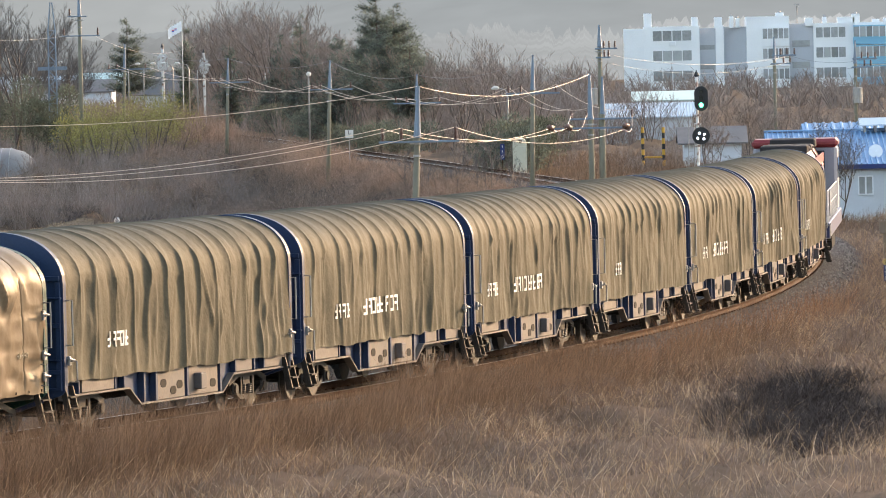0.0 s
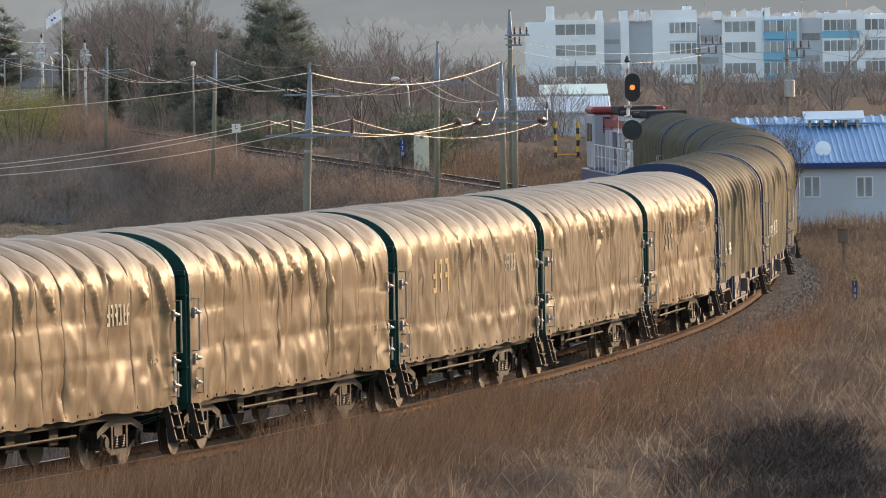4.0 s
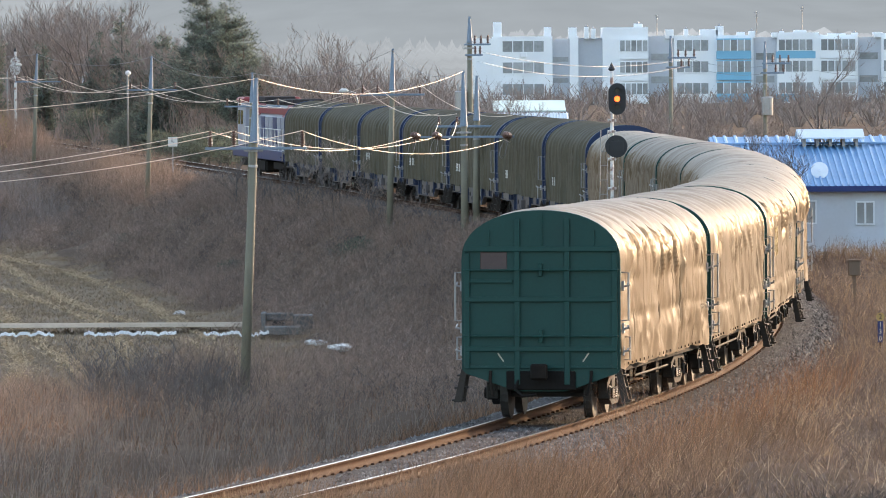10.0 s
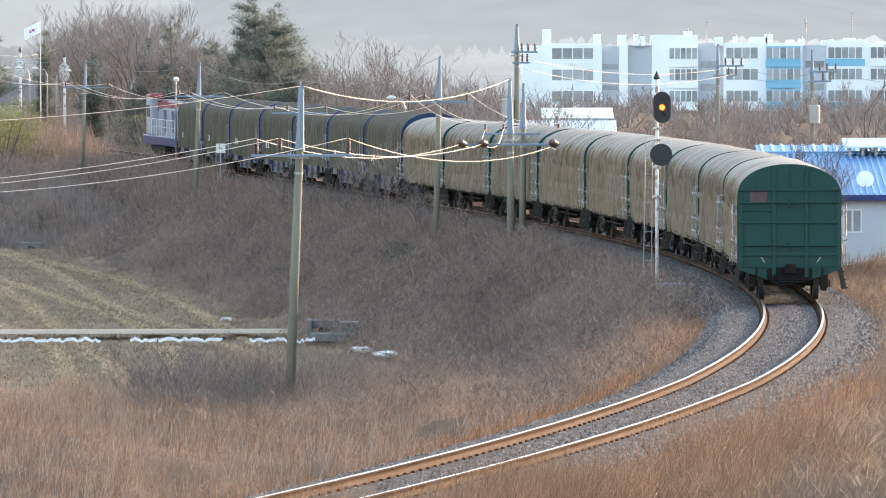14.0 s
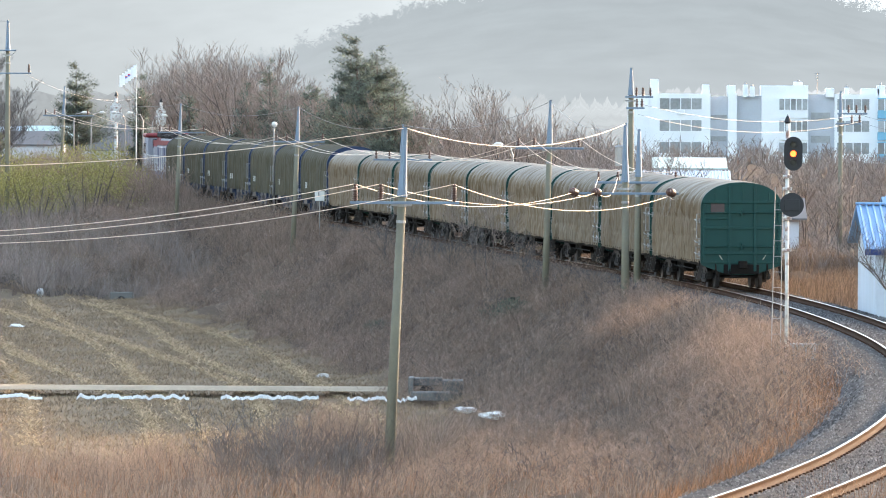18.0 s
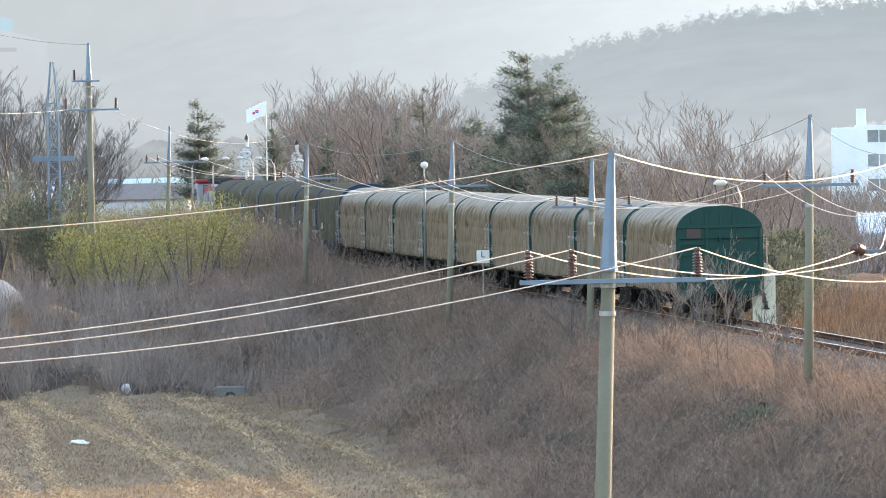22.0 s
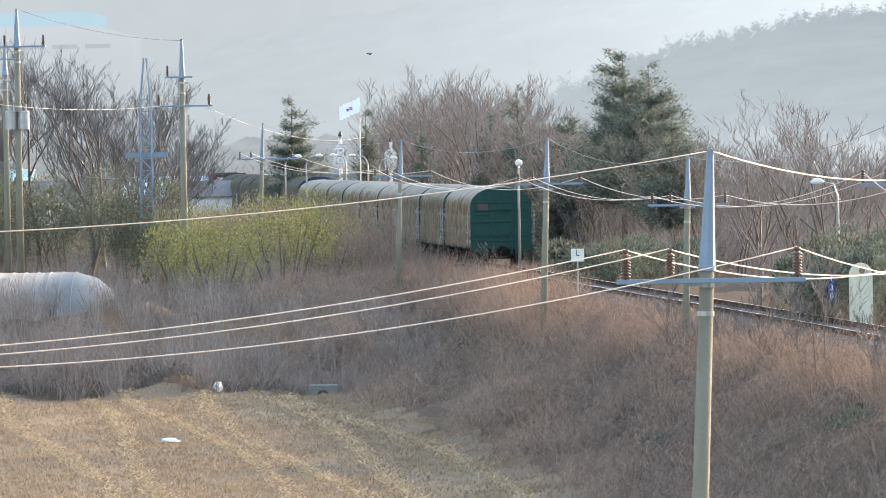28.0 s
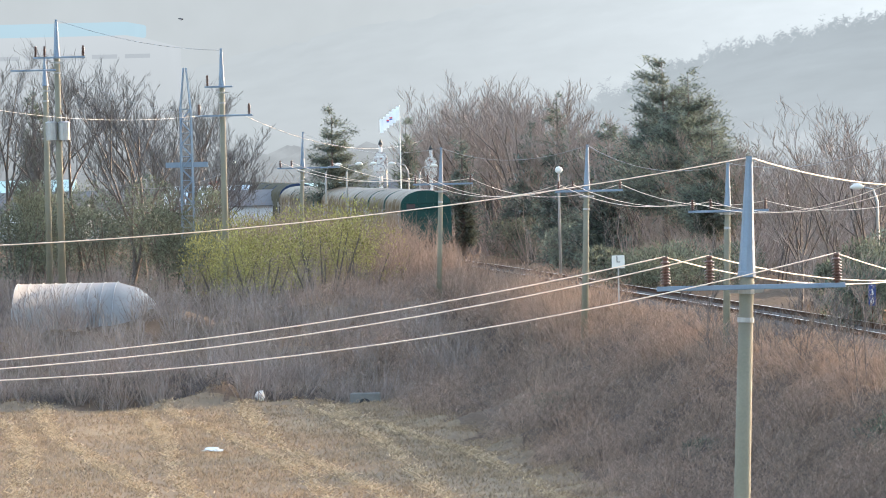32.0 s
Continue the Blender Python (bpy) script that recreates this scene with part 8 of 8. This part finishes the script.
def greenhouse(x0, x1, y, r, zb, label):
    g = empty("greenhouse", Matrix.Translation((x0, y, zb)), label, "greenhouse")
    L_ = x1 - x0
    n = 14
    bm = bmesh.new()
    rings = []
    xs = [0, L_ * 0.7, L_ * 0.84, L_ * 0.93, L_]
    sc = [1, 1, 0.88, 0.66, 0.36]
    for x, s in zip(xs, sc):
        rings.append([bm.verts.new((x, r * 1.5 * math.cos(math.pi * k / n) * (0.5 + 0.5 * s), r * s * math.sin(math.pi * k / n))) for k in range(n + 1)])
    for a, b in zip(rings, rings[1:]):
        for k in range(n):
            bm.faces.new((a[k], b[k], b[k + 1], a[k + 1]))
    bm.faces.new(rings[-1])
    bm.faces.new(rings[0][::-1])
    part("film", bm, M["vinyl"], g, smooth=True)
    for i in range(9):
        x = L_ * 0.7 * i / 8
        bm = bmesh.new()
        tube(bm, [(x, r * 1.5 * 1.01 * math.cos(math.pi * k / n), r * 1.01 * math.sin(math.pi * k / n)) for k in range(n + 1)], 0.02, 5)
        part("hoop", bm, M["steel"], g)


vx0, vz = -40.77, -1.59
greenhouse(vx0, -34.37, 424, 0.31 - vz + 0.3, vz - 0.3, "rounded plastic greenhouse of cloudy film at the field's end")

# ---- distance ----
# Emission only: the distance glows, with the haze painted into its colours.
def haze_glow_mat(name, low_, high, z0, z1, blot, glow=(0.62, 1.12)):
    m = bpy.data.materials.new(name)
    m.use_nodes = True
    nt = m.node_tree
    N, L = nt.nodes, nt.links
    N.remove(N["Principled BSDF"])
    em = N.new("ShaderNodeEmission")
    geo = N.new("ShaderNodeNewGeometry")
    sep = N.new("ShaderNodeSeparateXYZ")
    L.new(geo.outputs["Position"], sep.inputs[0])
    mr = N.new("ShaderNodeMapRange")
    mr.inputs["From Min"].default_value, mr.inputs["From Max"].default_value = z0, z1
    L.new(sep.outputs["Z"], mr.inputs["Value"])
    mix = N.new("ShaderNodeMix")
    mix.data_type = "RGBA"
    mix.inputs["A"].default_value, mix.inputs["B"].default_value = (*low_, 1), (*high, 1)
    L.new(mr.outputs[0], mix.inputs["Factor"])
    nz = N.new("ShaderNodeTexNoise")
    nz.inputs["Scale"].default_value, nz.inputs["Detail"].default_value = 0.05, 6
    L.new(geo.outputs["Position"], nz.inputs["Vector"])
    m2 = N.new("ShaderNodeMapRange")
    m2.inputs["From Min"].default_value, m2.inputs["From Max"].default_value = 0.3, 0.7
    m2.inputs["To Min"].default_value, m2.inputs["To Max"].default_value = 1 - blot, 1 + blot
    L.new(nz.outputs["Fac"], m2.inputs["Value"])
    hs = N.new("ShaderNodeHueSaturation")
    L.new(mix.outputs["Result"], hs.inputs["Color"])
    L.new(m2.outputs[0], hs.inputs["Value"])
    # painted sky brightness: emission grows from glow[0] to glow[1] towards the sun
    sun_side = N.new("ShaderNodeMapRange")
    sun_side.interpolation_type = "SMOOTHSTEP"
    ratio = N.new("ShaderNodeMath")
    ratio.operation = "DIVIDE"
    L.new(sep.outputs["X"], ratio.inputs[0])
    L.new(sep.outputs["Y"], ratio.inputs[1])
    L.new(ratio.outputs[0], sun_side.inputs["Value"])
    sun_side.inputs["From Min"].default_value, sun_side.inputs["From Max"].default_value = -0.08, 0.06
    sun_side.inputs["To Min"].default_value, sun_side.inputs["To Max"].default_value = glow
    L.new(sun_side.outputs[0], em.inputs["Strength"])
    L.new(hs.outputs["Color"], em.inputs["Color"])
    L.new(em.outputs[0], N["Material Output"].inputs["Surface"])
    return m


# glow colours that already hold the haze
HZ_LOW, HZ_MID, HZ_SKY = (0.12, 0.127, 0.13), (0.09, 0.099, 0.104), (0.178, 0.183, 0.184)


def ridge(name, Y, pts, bumps, mat, label, seed, n=900, crown=5):
    """A hill range as a rounded wall of slopes with a wooded crest; crown is a tree's width in steps."""
    rng = np.random.default_rng(seed)
    xs = np.linspace(pts[0][0], pts[-1][0], n)
    zs = np.interp(xs, [p[0] for p in pts], [p[1] for p in pts])
    jag = np.convolve(rng.normal(0, 1, n + 60), np.ones(crown) / crown, "same")[:n] * bumps + np.convolve(rng.normal(0, 1, n + 60), np.ones(crown * 5) / (crown * 5), "same")[:n] * bumps * 2
    jag += np.abs(rng.normal(0, 0.3, n)) * bumps
    rowsz = [(-1.0, -280, 0), (0.35, -160, 0.15), (0.7, -80, 0.4), (1.0, 0, 1.0), (0.6, 200, 0.2)]
    V = [(x, Y + dy, max(z * f, -20) + j * w) for x, z, j in zip(xs, zs, jag) for f, dy, w in rowsz]
    tagged(new(name, mesh_np(name, np.array(V), grid_faces(n, len(rowsz)), 4, mat, True)), label, "hills", kind="structure")


R1 = [(-645.92, 5.75), (-352.59, 4.04), (-146.78, 5.91), (-92.02, 17.02), (-71.31, 25.09), (-59.85, 29.96), (-35.42, 35.78), (-6.57, 41.73), (8.59, 42.66), (34.32, 45.22), (53.38, 44.93), (90.24, 35.16), (120.96, 27.99), (201.07, 29.20), (649.17, 20.17)]
R0 = [(-1285.19, 32.77), (-509.09, 35.51), (-293.05, 48.52), (-209.51, 65.29), (-112.29, 79.96), (-13.58, 84.25), (84.88, 71.29), (183.16, 53.43), (330.40, 54.96), (1181.85, 39.82)]
ridge("backdrop_near_hills", 2300, R1, 0.8, haze_glow_mat("hazy_wooded_hillside", HZ_LOW, HZ_MID, 10, 75, 0.05, (0.8, 0.8)), "hazy wooded hills in the distance", 71, 1800, 9)
rg = np.random.default_rng(77)
P, Q, W = [], [], []
for k in range(620):
    x = rg.uniform(-110, 135)
    z = np.interp(x, [p[0] for p in R1], [p[1] for p in R1])
    h, r = rg.uniform(2.2, 6.0) * (1.35 if rg.random() < 0.15 else 1), rg.uniform(1.0, 2.2)
    lumps = rg.normal(0, 1, (5, 3)) * np.array([r * 0.6, r * 0.6, h * 0.2]) + np.array([0, 0, h * 0.55])
    m = 95
    c = lumps[rg.integers(0, 5, m)] + rg.normal(0, 1, (m, 3)) * np.array([r * 0.3, r * 0.3, h * 0.1])
    c = np.concatenate([c, np.array([[0, 0, -1.5], [0.1, 0, h * 0.3]])]) + np.array([x, 2296 + rg.uniform(-6, 3), z - 2.0])
    d = rg.normal(0, 1, (m + 2, 3)) * np.array([0.5, 0.5, 0.32])
    d[-2:] = (0, 0, h * 0.5)
    P.append(c)
    Q.append(c + d)
    W.append(np.append(rg.uniform(0.25, 0.6, m), (0.3, 0.22)))
V, T = blade_arrays(np.concatenate(P), np.concatenate(Q), np.concatenate(W), rg, 0.05)
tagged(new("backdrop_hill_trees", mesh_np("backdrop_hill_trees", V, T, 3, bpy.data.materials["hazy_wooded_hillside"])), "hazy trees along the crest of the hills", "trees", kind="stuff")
ridge("backdrop_far_hills", 3300, R0, 1.5, haze_glow_mat("far_hazy_hillside", (0.172, 0.179, 0.18), (0.167, 0.175, 0.177), 10, 120, 0.03), "pale far hills fading in haze", 72)
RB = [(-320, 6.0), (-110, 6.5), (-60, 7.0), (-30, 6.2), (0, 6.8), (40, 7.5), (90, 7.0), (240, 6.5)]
ridge("backdrop_wood_belt", 1250, RB, 1.1, haze_glow_mat("hazy_far_woods", (0.115, 0.118, 0.118), (0.138, 0.143, 0.145), 0, 12, 0.12), "hazy belt of far bare woods before the hills", 73, 2800, 4)
# The far warehouse is no lamp; its walls glow in painted haze tones.
FAR = [haze_glow_mat("hazy_warehouse_wall", (0.165, 0.17, 0.172), (0.215, 0.22, 0.222), 10, 60, 0.02), haze_glow_mat("hazy_warehouse_roof", (0.15, 0.195, 0.215), (0.155, 0.2, 0.22), 10, 60, 0.02), haze_glow_mat("hazy_warehouse_window", (0.14, 0.147, 0.152), (0.165, 0.17, 0.175), 10, 60, 0.02)]
ware = empty("backdrop_warehouse", Matrix.Translation((-150, 1700, 0)), "huge far white warehouse with a pale blue roof in haze", "warehouse", kind="structure")
bm = bmesh.new()
vs = [[bm.verts.new((x, y, z)) for x, z in ((-60, -2), (-5.3, -2), (-5.3, 31.8), (-13.4, 34.0), (-60, 34.0))] for y in (0, 40)]
bm.faces.new(vs[0])
bm.faces.new(vs[1][::-1])
for k in range(5):
    bm.faces.new((vs[0][(k + 1) % 5], vs[0][k], vs[1][k], vs[1][(k + 1) % 5]))
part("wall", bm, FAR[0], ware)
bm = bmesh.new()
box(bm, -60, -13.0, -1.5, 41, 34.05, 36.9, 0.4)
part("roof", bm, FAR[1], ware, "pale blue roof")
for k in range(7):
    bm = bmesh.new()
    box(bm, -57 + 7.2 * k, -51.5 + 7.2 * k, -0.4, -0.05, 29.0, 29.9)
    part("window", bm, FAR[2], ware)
bm = bmesh.new()
prev = None
for k in range(33):
    a = radians(-60 + 120 * k / 32)
    c = (bm.verts.new((math.sin(a) * 4400, math.cos(a) * 4400, -40)), bm.verts.new((math.sin(a) * 4400, math.cos(a) * 4400, 700)))
    if prev:
        bm.faces.new((prev[0], c[0], c[1], prev[1]))
    prev = c
tagged(part("backdrop_sky", bm, haze_glow_mat("hazy_horizon_sky", (0.173, 0.179, 0.178), HZ_SKY, 0, 500, 0.02), None), "pale hazy sky above the hills", "sky", kind="structure")
rg = np.random.default_rng(75)
n = 420
yy = rg.uniform(600, 900, n)
xx = rg.uniform(-0.14, 0.09, n) * yy
shrubs("far_woods", xx, yy, rg.uniform(2.5, 5.5, n) * np.where(xx > 4, 0.66, 1.0), rg.uniform(1.2, 2.4, n), M["twig"], "distant bare hedges and woods round the village", "woods", 76, 18, 5, 0.07)

# ---- flags beside the village ----
M["cloth"] = node_mat("white_flag_cloth", (0.8, 0.8, 0.8), 0.7, scale=3, fine=20, var=0.05, bump=0.05)
M["cloth_red"] = node_mat("red_flag_print", (0.6, 0.03, 0.05), 0.7, scale=3, fine=20, var=0.05, bump=0)
M["cloth_blue"] = node_mat("blue_flag_print", (0.02, 0.06, 0.35), 0.7, scale=3, fine=20, var=0.05, bump=0)
FLX, FLZ = -31.20, 8.80
g = grounded(FLX, 545)
g_flag = g[2]
FLAG = empty("flagpole", Matrix.Translation(g), "white flagpole with a waving white flag, red-blue emblem", "flagpole")
bm = bmesh.new()
tube(bm, [(0, 0, -0.2), (0, 0, FLZ - g[2])], [0.05, 0.03], 8)
part("pole", bm, M["white"], FLAG)
STRIPS = []
for k in range(6):
    bm = bmesh.new()
    box(bm, -0.115, 0.115, -0.008, 0.008, -0.42, 0.42)
    st = part("flag_strip", bm, M["cloth"], FLAG)
    if k in (2, 3):
        bm = bmesh.new()
        box(bm, -0.1, 0.1, -0.012, 0.012, 0.0, 0.09, 0.01)
        part("red_half", bm, M["cloth_red"], st)
        bm = bmesh.new()
        box(bm, -0.1, 0.1, -0.012, 0.012, -0.09, 0.0, 0.01)
        part("blue_half", bm, M["cloth_blue"], st)
    STRIPS.append(st)

# ---- a bird over the trees ----
BIRD = empty("bird", None, "small dark bird flying over the trees", "bird")
bm = bmesh.new()
tube(bm, [(-0.3, 0, 0), (-0.12, 0, 0.03), (0.1, 0, 0.02), (0.22, 0, 0.04), (0.3, 0, 0.02)], [0.02, 0.07, 0.08, 0.05, 0.01], 8)
part("body", bm, M["black"], BIRD)
WINGS = []
for s in (-1, 1):
    bm = bmesh.new()
    vs = [bm.verts.new(c) for c in ((0.1, 0, 0), (-0.1, 0, 0), (-0.16, s * 0.34, 0.02), (-0.06, s * 0.62, 0.0), (0.08, s * 0.3, 0.03))]
    vt = [bm.verts.new(v.co + Vector((0, 0, 0.012))) for v in vs]
    bm.faces.new(vs[::-1])
    bm.faces.new(vt)
    for i in range(5):
        j = (i + 1) % 5
        bm.faces.new((vs[i], vs[j], vt[j], vt[i]))
    bmesh.ops.recalc_face_normals(bm, faces=bm.faces)
    WINGS.append(part("wing", bm, M["black"], BIRD))


# ---- movement ----
def motions():
    times = [0.5 * i for i in range(65)]
    for i, w in enumerate(TRAIN):
        walk(w, [(t, ride(rear_at(t) + WAGON * (i + 0.5), 4.75)) for t in times])
    walk(LOCO, [(t, ride(rear_at(t) + WAGON * 16 + 10.2, 6.3)) for t in times])
    # the signal's lamp turns from green to red as the locomotive passes
    for tur, z, turn in ((SPIN[0], HZ, (180, 120, 60, 0)), (SPIN[1], HZ - 0.24, (0, 60, 120, 180))):
        rows = [(t, pose(HX, -0.222 + 0.06 * a / 180, z, 0, 0, a)) for t, a in zip((1.8, 1.87, 1.93, 2.0), turn)]
        walk(tur, [(0, rows[0][1])] + rows + [(32, rows[-1][1])])
    rz_ = 3.38 - sg[2]
    walk(ROUTE, [(0, pose(HX - 0.03, -0.235, rz_)), (1.8, pose(HX - 0.03, -0.235, rz_)), (1.87, pose(HX - 0.03, -0.42, rz_, 0, 0, 60)), (1.93, pose(HX - 0.03, -0.42, rz_, 0, 0, 120)), (2.0, pose(HX - 0.03, -0.235, rz_, 0, 0, 180)), (32, pose(HX - 0.03, -0.235, rz_, 0, 0, 180))])
    # the flag waves in six stiff strips
    flag_t = [0.4 * i for i in range(81)]
    for k, st in enumerate(STRIPS):
        rows = []
        for t in flag_t:
            x = y = 0.0
            for j in range(k + 1):
                a = 205 + 28 * math.sin(3.1 * t - 1.0 * j) + 14 * math.sin(1.3 * t)
                dx, dy = 0.22 * math.cos(radians(a)), 0.22 * math.sin(radians(a))
                if j < k:
                    x, y = x + dx, y + dy
            rows.append((t, pose(x + dx / 2, y + dy / 2, FLZ - g_flag - 0.5 - 0.12 * k - 0.03 * k * math.sin(2.2 * t), 0, 0, a)))
        walk(st, rows)
    bird = [(0, (-3.83, 860.00, 107.50)), (22, (-3.83, 860.00, 107.50)), (23.4, (-25.24, 860.00, 24.29)), (24, (-34.67, 860.00, 19.24)), (25, (-42.03, 860.00, 17.59)), (27.5, (-49.66, 860.00, 15.92)), (30, (-53.49, 860.00, 14.48)), (31, (-62.90, 860.00, 17.54)), (32, (-73.60, 860.00, 20.61))]
    rows = []
    for i, (t, p) in enumerate(bird):
        q0, q1 = Vector(bird[max(i - 1, 0)][1]), Vector(bird[min(i + 1, len(bird) - 1)][1])
        d = q1 - q0
        rows.append((t, Matrix.Translation(p) @ pose(0, 0, 0, 0, -20 * d.normalized().z, math.degrees(math.atan2(d.y, d.x)))))
    walk(BIRD, rows)
    for s, w in zip((-1, 1), WINGS):
        walk(w, [(0.2 * i, pose(0, s * 0.05, 0.05, s * (22 if i % 2 else -18), 0, 0)) for i in range(161)])


motions()
